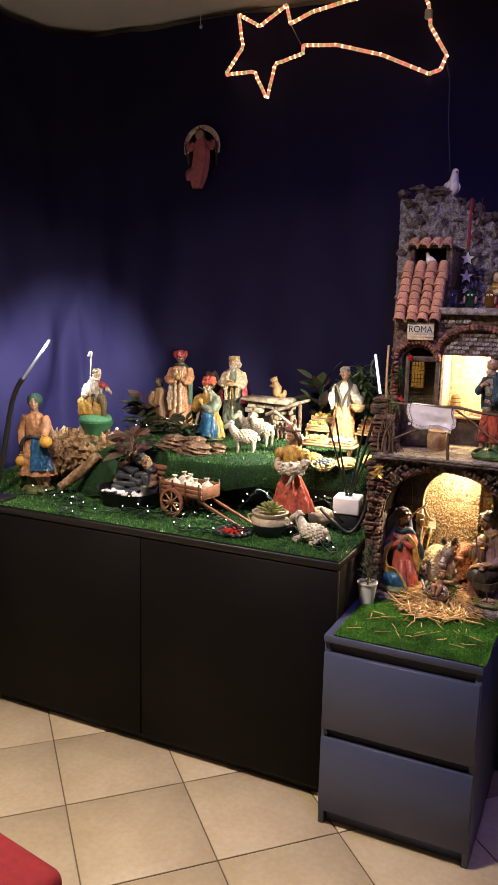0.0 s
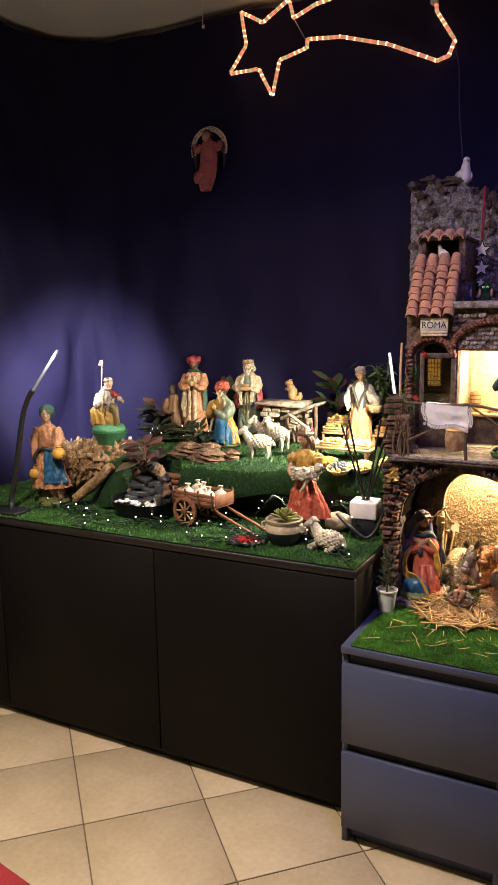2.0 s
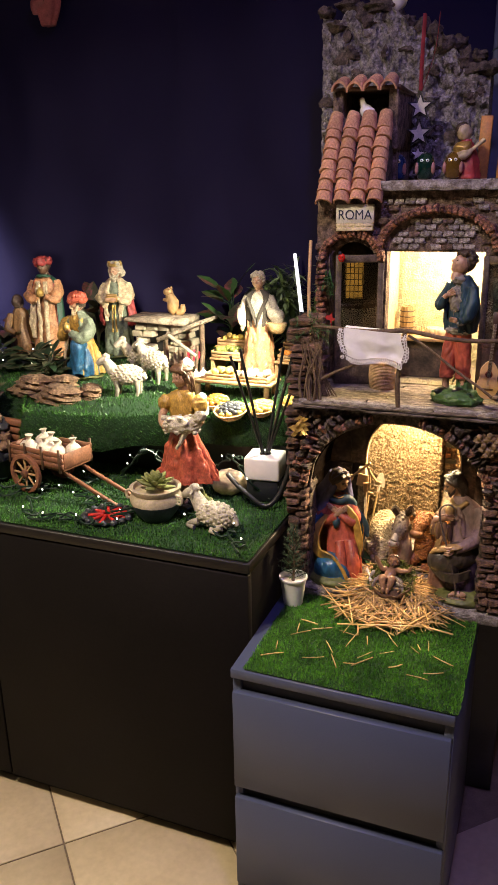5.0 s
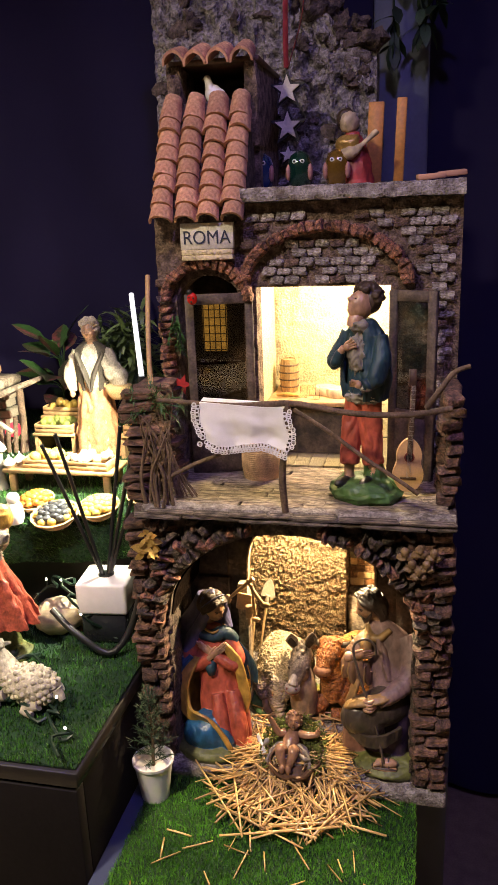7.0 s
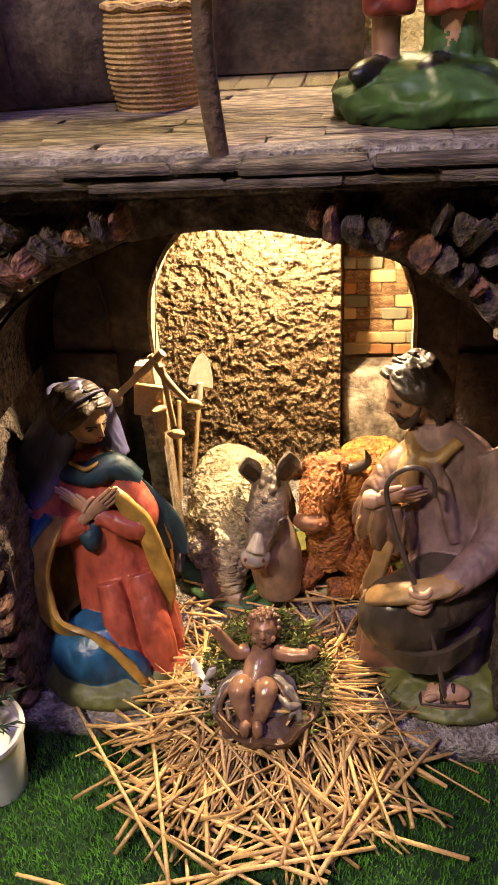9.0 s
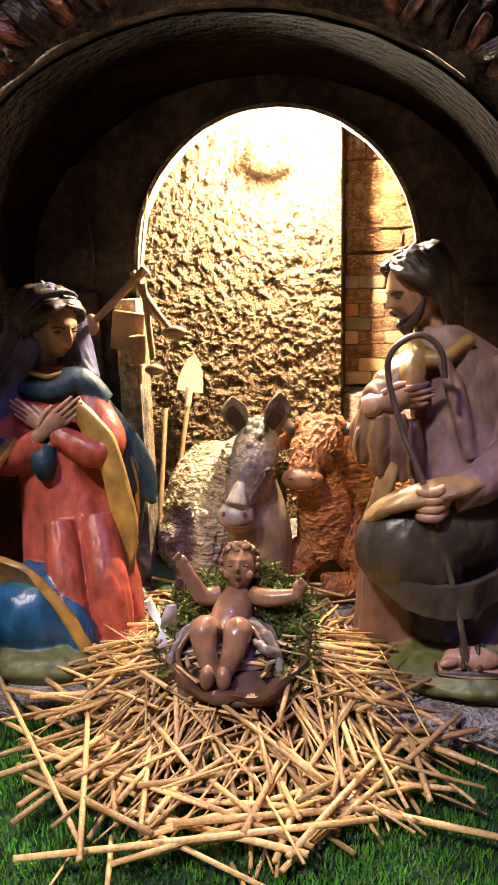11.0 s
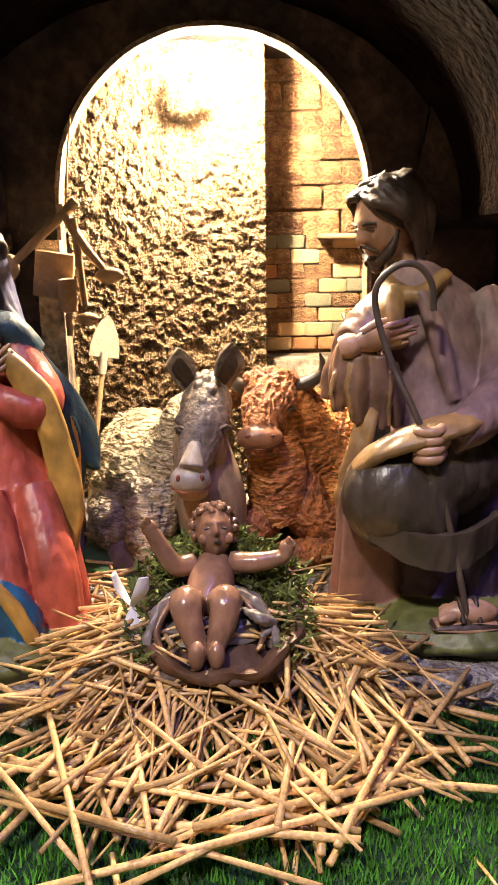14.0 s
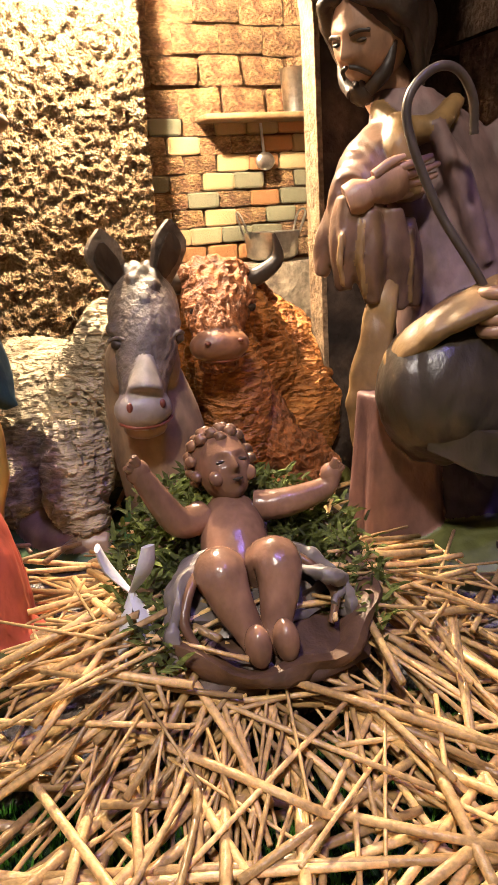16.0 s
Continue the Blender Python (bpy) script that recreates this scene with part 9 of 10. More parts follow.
    # relief angel with a scroll on the backdrop
    bm = bmesh.new()
    loft(bm, [(-0.02, 0, -0.115, 0.020, 0.016), (-0.012, -0.004, -0.07, 0.036, 0.022), (0.0, -0.006, 0.0, 0.036, 0.024), (0.0, -0.006, 0.05, 0.030, 0.020), (0.0, -0.006, 0.075, 0.012, 0.012)], 0, 16, 24, 6, 0.10)
    tube(bm, [(-0.012, -0.01, -0.05), (-0.045, -0.01, -0.06), (-0.050, -0.006, -0.085)], [0.02, 0.020, 0.012], 0, n=8)
    ball(bm, (-0.004, -0.014, 0.082), (0.017, 0.017, 0.020), 1, 14)
    ball(bm, (-0.004, -0.006, 0.088), (0.020, 0.018, 0.020), 2, 12, None, 0.3)
    for s in (-1, 1):
        tube(bm, [(s * 0.028, -0.008, 0.050), (s * 0.050, -0.012, 0.035), (s * 0.058, -0.014, 0.060)], [0.013, 0.012, 0.007], 0, n=8)
        tube(bm, [(s * 0.02, 0.006, 0.04), (s * 0.058, 0.008, 0.05), (s * 0.060, 0.008, -0.03)], [0.020, 0.024, 0.006], 2, n=10, flat=0.35)
    rings = []
    for a in np.linspace(math.radians(-18), math.radians(198), 34):
        c, s = math.cos(a), math.sin(a)
        rings.append([Vector((r * c * 1.0, y, 0.040 + r * s * 1.0)) for r, y in ((0.080, -0.004), (0.080, 0.0), (0.062, 0.0), (0.062, -0.004))])
    skin(bm, rings, 3)
    ANG = statue("angel_wall_figure", bm, [mat("dusky_rose", (0.46, 0.125, 0.12), 0.5, 0.3, 40.0, 0.3), SKIN, BROWN, mat("scroll_cream", (0.70, 0.58, 0.40), 0.6, 0.2, 40.0, 0.2)], pose(-0.915, 0.972, 1.958), "dusky rose plaster angel with lettered scroll hung on the backdrop")
    letters(ANG, "GLORIA IN EXCELSIS DEO", 0.0655, 0.0165)


def letters(owner, text, radius, size):
    """Raised dark capitals set round the scroll, as one mesh of their own."""
    ink = bpy.data.materials["ink"]
    sc = thing("scroll_lettering", "dark capitals on the scroll of the wall angel", "lettering", m=owner.matrix_basis @ pose(0, -0.0078, 0.040))
    deps = None
    n = len(text)
    for i, ch in enumerate(text):
        if ch == " ":
            continue
        cu = bpy.data.curves.new("letter", "FONT")
        cu.body, cu.size, cu.extrude, cu.align_x = ch, size, 0.0003, "CENTER"
        tmp = new("letter_source", cu)
        deps = bpy.context.evaluated_depsgraph_get()
        me = bpy.data.meshes.new_from_object(tmp.evaluated_get(deps))
        bpy.data.objects.remove(tmp)
        me.materials.clear()
        me.materials.append(ink)
        a = radians(192 - 204 * i / (n - 1))
        ob = new("letter", me)
        ob.matrix_basis = Matrix.Translation((radius * math.cos(a), 0, radius * math.sin(a))) @ pose(0, 0, 0, 0, 90 - math.degrees(a), 0) @ pose(0, 0, 0, 90)
        ob.parent = sc


build_people()


# ---------------------------------------------------------------- sheep, birds, small animals
def build_animals():
    def sheep(m, label, lying=False):
        bm = bmesh.new()
        z = 0.030 if lying else 0.058
        ball(bm, (0, 0, z), (0.046, 0.026, 0.027), 0, 26, None, 0.22, 26)
        for k in range(130):
            a, b = 2.4 * k, -1.1 + 2.2 * k / 130
            ball(bm, (0.046 * math.sin(b), 0.025 * math.cos(a) * math.cos(b), z + 0.026 * math.sin(a) * math.cos(b)), (0.0050, 0.0042, 0.0042), 0, 6)
        tube(bm, [(-0.036, 0, z + 0.010), (-0.050, 0, z + 0.030), (-0.058, -0.002, z + 0.040)], [0.018, 0.014, 0.012], 0, n=8, seg=12)
        tube(bm, [(-0.052, -0.002, z + 0.044), (-0.066, -0.004, z + 0.038), (-0.078, -0.005, z + 0.030)], [0.011, 0.011, 0.007], 1, n=8, seg=12)
        ball(bm, (-0.054, 0, z + 0.050), (0.012, 0.011, 0.009), 0, 10, None, 0.3)
        for s in (-1, 1):
            tube(bm, [(-0.052, s * 0.009, z + 0.046), (-0.050, s * 0.022, z + 0.042)], [0.004, 0.0022], 1, seg=6)
        if lying:
            for x, s in ((-0.032, -1), (-0.020, 1), (0.026, -1)):
                tube(bm, [(x, s * 0.018, 0.016), (x - 0.022, s * 0.026, 0.007), (x - 0.004, s * 0.030, 0.005)], [0.009, 0.006, 0.005], 1, n=8)
        else:
            for x, s in ((-0.028, -1), (-0.026, 1), (0.028, -1), (0.030, 1)):
                tube(bm, [(x, s * 0.013, 0.046), (x + 0.003, s * 0.014, 0.022), (x, s * 0.014, 0.0)], [0.010, 0.0056, 0.0048], 1, n=8)
        tube(bm, [(0.044, 0, z + 0.004), (0.052, 0, z - 0.012)], [0.008, 0.005], 0, seg=8)
        return thing("sheep_figurine", label, "figurine", "sheep", m=m, bm=bm, material=[FLEECE, WHITEP])

    sheep(pose(-0.118, 0.222, TOP + 0.007, 0, 0, -12) @ Matrix.Scale(1.0, 4), "cream woolly sheep figurine lying on the turf", True)
    sheep(pose(-0.488, 0.525, on_hill(-0.49, 0.525), 0, 0, 18) @ Matrix.Scale(0.92, 4), "cream sheep figurine standing on the mound")
    sheep(pose(-0.480, 0.655, on_hill(-0.48, 0.655), 0, 0, -20) @ Matrix.Scale(0.95, 4), "cream sheep figurine grazing behind the other sheep")
    sheep(pose(-0.545, 0.705, on_hill(-0.545, 0.705), 0, 0, 30) @ Matrix.Scale(0.9, 4), "cream sheep figurine standing near the kings")
    bird("goose_figurine", pose(-1.118, 0.455, 0.908, 0, 0, 30), 0.75, "small white goose figurine on the cork bark", WHITE)
    bird("goose_figurine", pose(-0.985, 0.470, 0.898, 0, 0, 80), 0.75, "small white goose figurine beside the seated shepherd", WHITE)
    # squirrel on the oven
    bm = bmesh.new()
    ball(bm, (0.004, 0, 0.024), (0.018, 0.018, 0.025), 0, 16, None, 0.1)
    tube(bm, [(0.0, 0, 0.038), (-0.006, 0, 0.054)], [0.016, 0.012], 0, seg=12)
    ball(bm, (-0.010, 0, 0.061), (0.015, 0.012, 0.011), 0, 14)
    for s in (-1, 1):
        ball(bm, (-0.004, s * 0.008, 0.071), (0.004, 0.003, 0.005), 0, 8)
        tube(bm, [(-0.006, s * 0.011, 0.040), (-0.022, s * 0.006, 0.040)], [0.006, 0.004], 0, seg=8)
    tube(bm, [(0.016, 0, 0.006), (0.032, 0, 0.010), (0.034, 0, 0.028)], [0.010, 0.010, 0.006], 0, n=8)
    thing("squirrel_figurine", "small tan squirrel figurine sitting on the oven slab", "figurine", m=pose(-0.512, 0.835, 1.058), bm=bm, material=[paint("tan_fur", (0.50, 0.30, 0.13), 0.5)])


build_animals()


# ---------------------------------------------------------------- cart, fountain, pots, woodwork
def build_cart():
    c = thing("hay_cart", "small two-wheeled wooden cart with spoked wheels and shafts", "cart", m=pose(-0.585, 0.315, TOP + 0.006, 0, 0, -10))
    for y in (-0.055, 0.055):
        w = part("wheel", bmesh.new(), WOODDARK, c)
        w.matrix_basis = pose(-0.028, y, 0.047, 90)
        bm = bmesh.new()
        lathe(bm, [(0.037, -0.005), (0.046, -0.005), (0.047, 0), (0.046, 0.005), (0.037, 0.005), (0.037, -0.005)], 0, 32, cap=False)
        part("rim", bm, WOODRED, w)
        bm = bmesh.new()
        lathe(bm, [(0.004, -0.010), (0.010, -0.007), (0.010, 0.007), (0.004, 0.010)], 0, 14)
        part("hub", bm, WOODRED, w)
        for k in range(8):
            a = math.pi * k / 4
            bm = bmesh.new()
            tube(bm, [(0.008 * math.cos(a), 0.008 * math.sin(a), 0), (0.038 * math.cos(a), 0.038 * math.sin(a), 0)], 0.0028, seg=6)
            part("spoke", bm, WOOD, w)
    bm = bmesh.new()
    tube(bm, [(-0.028, -0.066, 0.047), (-0.028, 0.066, 0.047)], 0.004, seg=8)
    part("axle", bm, WOODDARK, c)
    bm = bmesh.new()
    box(bm, -0.085, 0.085, -0.045, 0.045, 0.066, 0.072, 0.001)
    part("bed", bm, WOODRED, c)
    for s in (-1, 1):
        for k in range(3):
            bm = bmesh.new()
            box(bm, -0.085, 0.088, s * 0.047 - 0.0025, s * 0.047 + 0.0025, 0.073 + 0.013 * k, 0.084 + 0.013 * k, 0.0008)
            part("side_board", bm, WOODRED, c)
        for x in (-0.080, -0.028, 0.026, 0.080):
            bm = bmesh.new()
            box(bm, x - 0.003, x + 0.003, s * 0.051 - 0.002, s * 0.051 + 0.002, 0.064, 0.120, 0.0006)
            part("stake", bm, WOODDARK, c)
        bm = bmesh.new()
        box(bm, 0.070, 0.255, s * 0.030 - 0.004, s * 0.030 + 0.004, -0.003, 0.004, 0.0008, m=pose(0, 0, 0.082, 0, 18.5, 0))
        part("shaft", bm, WOODRED, c)
    for x in (-0.087, 0.087):
        bm = bmesh.new()
        box(bm, x - 0.002, x + 0.002, -0.044, 0.044, 0.073, 0.108, 0.0008)
        part("end_board", bm, WOODRED, c)
    rng = random.Random(6)
    for k, (x, y, z) in enumerate(((-0.055, -0.012, 0.0), (-0.012, 0.016, 0.004), (0.036, -0.014, 0.0), (0.060, 0.018, 0.0), (-0.040, 0.026, 0.006), (0.012, -0.022, 0.008))):
        s = thing("flour_sack", "small tied cream cloth sack loaded on the cart", "sack", "sacks on the cart", m=c.matrix_basis @ pose(x, y, 0.074 + z, 0, 0, 50 * k))
        bm = bmesh.new()
        ball(bm, (0, 0, 0.020), (0.025, 0.020, 0.020), 0, 16, None, 0.16, 12)
        part("bag", bm, SACK, s)
        bm = bmesh.new()
        tube(bm, [(0, 0, 0.036), (0.002, 0, 0.044), (0.003, 0, 0.052)], [0.009, 0.005, 0.010], n=8)
        part("neck", bm, SACK, s)


build_cart()


def foliage(name, label, m, n, length, width, mats, seed, spread=0.7, rise=0.8, stem=0.05):
    rng = random.Random(seed)
    p = thing(name, label, "plant", m=m)
    for k in range(n):
        a = 2.4 * k + rng.uniform(-0.3, 0.3)
        r = spread * rng.uniform(0.3, 1.0)
        d = Vector((math.cos(a) * r, math.sin(a) * r, rise * rng.uniform(0.4, 1.0)))
        bm = bmesh.new()
        o = Vector((0.006 * math.cos(a), 0.006 * math.sin(a), stem * rng.uniform(0.1, 1.0)))
        b = o + d.normalized() * length * 0.35
        tube(bm, [Vector((0, 0, 0)), o, b], [0.002, 0.0016, 0.0010], n=6, seg=5)
        leaf(bm, b, d, length * rng.uniform(0.7, 1.15), width * rng.uniform(0.8, 1.1), rng.randrange(len(mats)), rng.uniform(0.2, 0.7), (rng.uniform(-0.3, 0.3), rng.uniform(-0.5, 0), 1), rng.randrange(len(mats)))
        part("leaf", bm, mats, p)
    return p


def build_fountain():
    f = thing("slate_fountain", "black tray fountain with wet slate, white pebbles and a tin cup", "fountain", m=pose(-0.815, 0.325, TOP + 0.006))
    # boat-shaped tray with a turned-out lip
    bm = bmesh.new()
    angles = np.linspace(0, 2 * math.pi, 48, endpoint=False)

    def lip(r, z):
        return [Vector((math.copysign(abs(math.cos(a)) ** 0.7, math.cos(a)) * 0.112 * r, math.copysign(abs(math.sin(a)) ** 0.7, math.sin(a)) * 0.080 * r, z + 0.010 * math.cos(a) ** 2 * (z > 0.02))) for a in angles]

    skin(bm, [lip(0.80, 0.0), lip(0.90, 0.012), lip(1.0, 0.046), lip(1.035, 0.050), lip(0.98, 0.047), lip(0.88, 0.020), lip(0.30, 0.018)])
    part("tray", bm, BLACK, f)
    rng = random.Random(9)
    # cave arch of bark-brown stone round the back
    for k in range(15):
        a = math.radians(-8 + 196 * k / 14)
        bm = bmesh.new()
        rock(bm, (0.070 * math.cos(a) - 0.006, 0.040 + rng.uniform(-0.006, 0.006), 0.062 + 0.098 * math.sin(a)), (rng.uniform(0.014, 0.021), rng.uniform(0.018, 0.026), rng.uniform(0.014, 0.020)), rough=0.6)
        part("arch_stone", bm, ROCKB if k % 3 else SLATE, f)
    bm = bmesh.new()
    box(bm, -0.066, 0.056, 0.052, 0.064, 0.024, 0.140, 0.004, jitter=0.004)
    part("back_slate", bm, SLATE, f)
    # stepped slate slabs that the water runs over
    for x, y, z, a, b, c, ang in ((-0.030, 0.030, 0.112, 0.034, 0.016, 0.009, 6), (0.022, 0.034, 0.100, 0.024, 0.014, 0.007, -9), (-0.036, 0.016, 0.088, 0.030, 0.016, 0.008, -4), (0.014, 0.018, 0.078, 0.028, 0.018, 0.006, 8), (-0.022, 0.004, 0.066, 0.038, 0.018, 0.007, 3), (0.030, 0.000, 0.056, 0.032, 0.020, 0.006, -7), (-0.046, -0.008, 0.050, 0.024, 0.016, 0.012, 12), (0.000, -0.016, 0.048, 0.034, 0.016, 0.006, -3), (-0.058, 0.024, 0.070, 0.012, 0.014, 0.036, 10), (0.052, 0.022, 0.068, 0.012, 0.014, 0.036, -12), (-0.030, 0.044, 0.066, 0.034, 0.012, 0.044, 2), (0.020, 0.044, 0.060, 0.028, 0.012, 0.040, 0)):
        bm = bmesh.new()
        box(bm, -a, a, -b, b, -c, c, 0.0025, jitter=0.0045, seg=1, m=pose(x, y, z + 0.004, rng.uniform(-6, 10), ang, rng.uniform(-22, 22)))
        part("slate", bm, SLATE, f)
    for k in range(44):
        bm = bmesh.new()
        ball(bm, (rng.uniform(-0.080, 0.080), rng.uniform(-0.058, -0.030), 0.046 + rng.uniform(0, 0.008)), (rng.uniform(0.006, 0.010), rng.uniform(0.005, 0.008), 0.005), 0, 8, None, 0.2)
        part("pebble", bm, WHITE if rng.random() < 0.75 else SLATE, f)
    bm = bmesh.new()
    lathe(bm, [(0.013, 0), (0.014, 0.034), (0.0125, 0.034), (0.011, 0.004), (0.001, 0.004)], 0, 18, (0.072, -0.030, 0.046))
    part("cup", bm, METAL, f)
    foliage("pink_leaf_plant", "pink and green veined leafy plant behind the fountain", pose(-0.850, 0.378, 0.84), 26, 0.064, 0.021, [PINKLEAF, PINKLEAF, PINKLEAF, DARKLEAF], 4, 0.9, 0.75, 0.10)


build_fountain()


def build_ground_things():
    rng = random.Random(14)
    # cork bark, stool, log, rocks
    b = thing("cork_bark", "curved piece of rough golden cork bark under the shepherd", "bark", m=pose(0, 0, 0))
    for k in range(7):
        bm = bmesh.new()
        x = -1.34 + 0.045 * k
        rock(bm, (x + 0.02, 0.470 + rng.uniform(-0.015, 0.015), 0.806 + 0.010 * k), (0.064, 0.055, 0.092 - 0.004 * k), 0, 34, 0.55, 14)
        part("bark_lump", bm, CORK, b)
    s = thing("green_stand", "round green stand under the seated shepherd", "stand", m=pose(-1.066, 0.475, 0.860) @ Matrix.Diagonal((0.95, 0.95, 1, 1)))
    bm = bmesh.new()
    lathe(bm, [(0.050, -0.075), (0.050, 0), (0.052, 0.05), (0.046, 0.055), (0.050, 0.070), (0.058, 0.085), (0.070, 0.104), (0.001, 0.105)], 0, 24)
    part("column", bm, mat("green_enamel", (0.045, 0.170, 0.080), 0.4, 0.3, 40.0, 0.3), s)
    g = thing("birch_log", "rough pale split log leaning on the mound", "log", m=pose(0, 0, 0))
    bm = bmesh.new()
    tube(bm, [(-1.115, 0.325, 0.742), (-1.06, 0.335, 0.785), (-1.02, 0.345, 0.820), (-0.975, 0.360, 0.866)], [0.016, 0.019, 0.018, 0.015], n=20, seg=12)
    for v in bm.verts:
        v.co += Vector((0, 0, 0.004)) * nz(*v.co, 90.0)
    part("trunk", bm, CORK, g)
    for x, y, a, c, r in ((-0.765, 0.505, 0.060, 0.028, 10), (-0.655, 0.462, 0.070, 0.026, -8), (-0.590, 0.500, 0.045, 0.020, -30), (-0.70, 0.535, 0.05, 0.024, 30)):
        k = thing("flat_rock", "flat brown layered rock lying on the mound", "rock", "rocks on the mound", m=pose(x, y, on_hill(x, y) + c * 0.5, 0, 6, r))
        for q in range(3):
            bm = bmesh.new()
            rock(bm, (0.006 * q, 0.004 * q, c * 0.55 * (q - 1)), (a * (1 - 0.14 * q), a * 0.62 * (1 - 0.1 * q), c * 0.52), 0, 16, 0.45, 10)
            part("layer", bm, ROCKB, k)
    # fence of stacked slats behind the cart
    f = thing("log_fence", "low stack of red-brown split wood slats", "fence", m=pose(-0.735, 0.385, TOP + 0.006, 0, 0, -12))
    for k in range(7):
        bm = bmesh.new()
        box(bm, -0.055, 0.060, -0.008, 0.008, 0.006 + 0.019 * k, 0.021 + 0.019 * k, 0.002, jitter=0.0015, m=pose(0, 0, 0, 0, rng.uniform(-2, 2), rng.uniform(-6, 6)))
        part("slat", bm, WOODRED, f)
    # ember disc
    d = thing("ember_dish", "round black dish with glowing red sticks laid as a star", "fire dish", m=pose(-0.362, 0.196, TOP + 0.008))
    bm = bmesh.new()
    lathe(bm, [(0.046, 0), (0.052, 0.005), (0.050, 0.008), (0.042, 0.005), (0.001, 0.004)], 0, 28)
    part("dish", bm, BLACK, d)
    for k in range(9):
        a = 2 * math.pi * k / 9
        bm = bmesh.new()
        box(bm, 0.008, 0.042, -0.0035, 0.0035, 0.005, 0.012, 0.001, jitter=0.0008, m=pose(0, 0, 0, 0, 6, math.degrees(a)))
        part("ember_stick", bm, mat("ember_red", (0.55, 0.025, 0.02), 0.5, 0.3, 60.0, 0.2), d)
    for k in range(16):
        a = 2 * math.pi * k / 16
        bm = bmesh.new()
        rock(bm, (0.050 * math.cos(a), 0.050 * math.sin(a), 0.006), (0.008, 0.007, 0.006), 0, 8, 0.5)
        part("stone", bm, SLATE, d)
    # succulent pot
    p = thing("succulent_pot", "cream and blue glazed pot with a fleshy green succulent", "potted plant", m=pose(-0.262, 0.232, TOP + 0.006))
    bm = bmesh.new()
    lathe(bm, [(0.030, 0), (0.046, 0.020), (0.0545, 0.040)], 0, 30, cap=False)
    part("pot_base", bm, mat("blue_glaze", (0.05, 0.065, 0.095), 0.35, 0.4, 30.0, 0.2), p)
    bm = bmesh.new()
    lathe(bm, [(0.0545, 0.0402), (0.056, 0.052), (0.050, 0.062), (0.054, 0.068), (0.055, 0.074), (0.048, 0.074), (0.046, 0.064), (0.001, 0.062)], 0, 30)
    part("pot_rim", bm, mat("cream_glaze", (0.52, 0.43, 0.30), 0.35, 0.3, 30.0, 0.2), p)
    for s in (-1, 1):
        bm = bmesh.new()
        tube(bm, [(s * 0.052, -0.01, 0.062), (s * 0.066, -0.01, 0.058), (s * 0.064, -0.01, 0.044), (s * 0.054, -0.01, 0.044)], 0.003, n=10)
        part("handle", bm, bpy.data.materials["cream_glaze"], p)
    SUCC = mat("succulent_green", (0.26, 0.29, 0.10), 0.45, 0.3, 40.0, 0.1, rand=0.2)
    for k in range(30):
        v = k / 29
        a = 2.4 * k
        el = radians(12 + 66 * v)
        bm = bmesh.new()
        L = 0.050 * (1 - 0.55 * v)
        dd = Vector((math.cos(a) * math.cos(el), math.sin(a) * math.cos(el), math.sin(el)))
        o = Vector((0, 0, 0.068 + 0.014 * v))
        tube(bm, [o + dd * 0.006, o + dd * L * 0.55, o + dd * L * 0.85, o + dd * L], [0.005, 0.0095 * (1 - 0.4 * v), 0.007 * (1 - 0.4 * v), 0.0006], n=8, seg=8, flat=0.5)
        part("leaf", bm, SUCC, p)
    # overturned jug under the overhang
    j = thing("overturned_jug", "cream jug lying on its side by the cables", "jug", m=pose(-0.165, 0.415, TOP + 0.034, 0, 84, 12))
    bm = bmesh.new()
    lathe(bm, [(0.018, -0.040), (0.030, -0.022), (0.032, 0.0), (0.022, 0.026), (0.015, 0.036), (0.021, 0.048), (0.017, 0.048), (0.011, 0.034), (0.001, 0.03)], 0, 22)
    part("body", bm, CREAM, j)
    bm = bmesh.new()
    tube(bm, [(0.020, 0, 0.032), (0.040, 0, 0.020), (0.036, 0, -0.004), (0.028, 0, -0.010)], 0.004, n=12)
    part("handle", bm, PEACH, j)
    # reed diffuser
    r = thing("reed_diffuser", "white ceramic cube on dark glass block with black reeds", "diffuser", m=pose(-0.083, 0.422, TOP + 0.006, 0, 0, 6))
    bm = bmesh.new()
    box(bm, -0.036, 0.036, -0.034, 0.034, 0, 0.050, 0.003)
    part("glass_block", bm, mat("smoky_glass", (0.02, 0.022, 0.025), 0.12, 0.2), r)
    bm = bmesh.new()
    box(bm, -0.041, 0.041, -0.038, 0.038, 0.0505, 0.104, 0.006, seg=3)
    part("cube", bm, WHITE, r)
    bm = bmesh.new()
    lathe(bm, [(0.013, 0), (0.013, 0.0012), (0.010, 0.0014), (0.001, 0.0004)], 0, 20, (0, 0, 0.1042))
    part("opening", bm, BLACK, r)
    for x, y, z in ((-0.060, -0.055, 0.335), (-0.040, -0.050, 0.350), (0.040, 0.01, 0.345), (0.068, -0.02, 0.330), (0.095, -0.02, 0.345), (0.062, 0.03, 0.350)):
        bm = bmesh.new()
        tube(bm, [(x * 0.06, y * 0.06, 0.100), (x, y, z)], 0.0030, seg=8)
        part("reed", bm, BLACK, r)


build_ground_things()


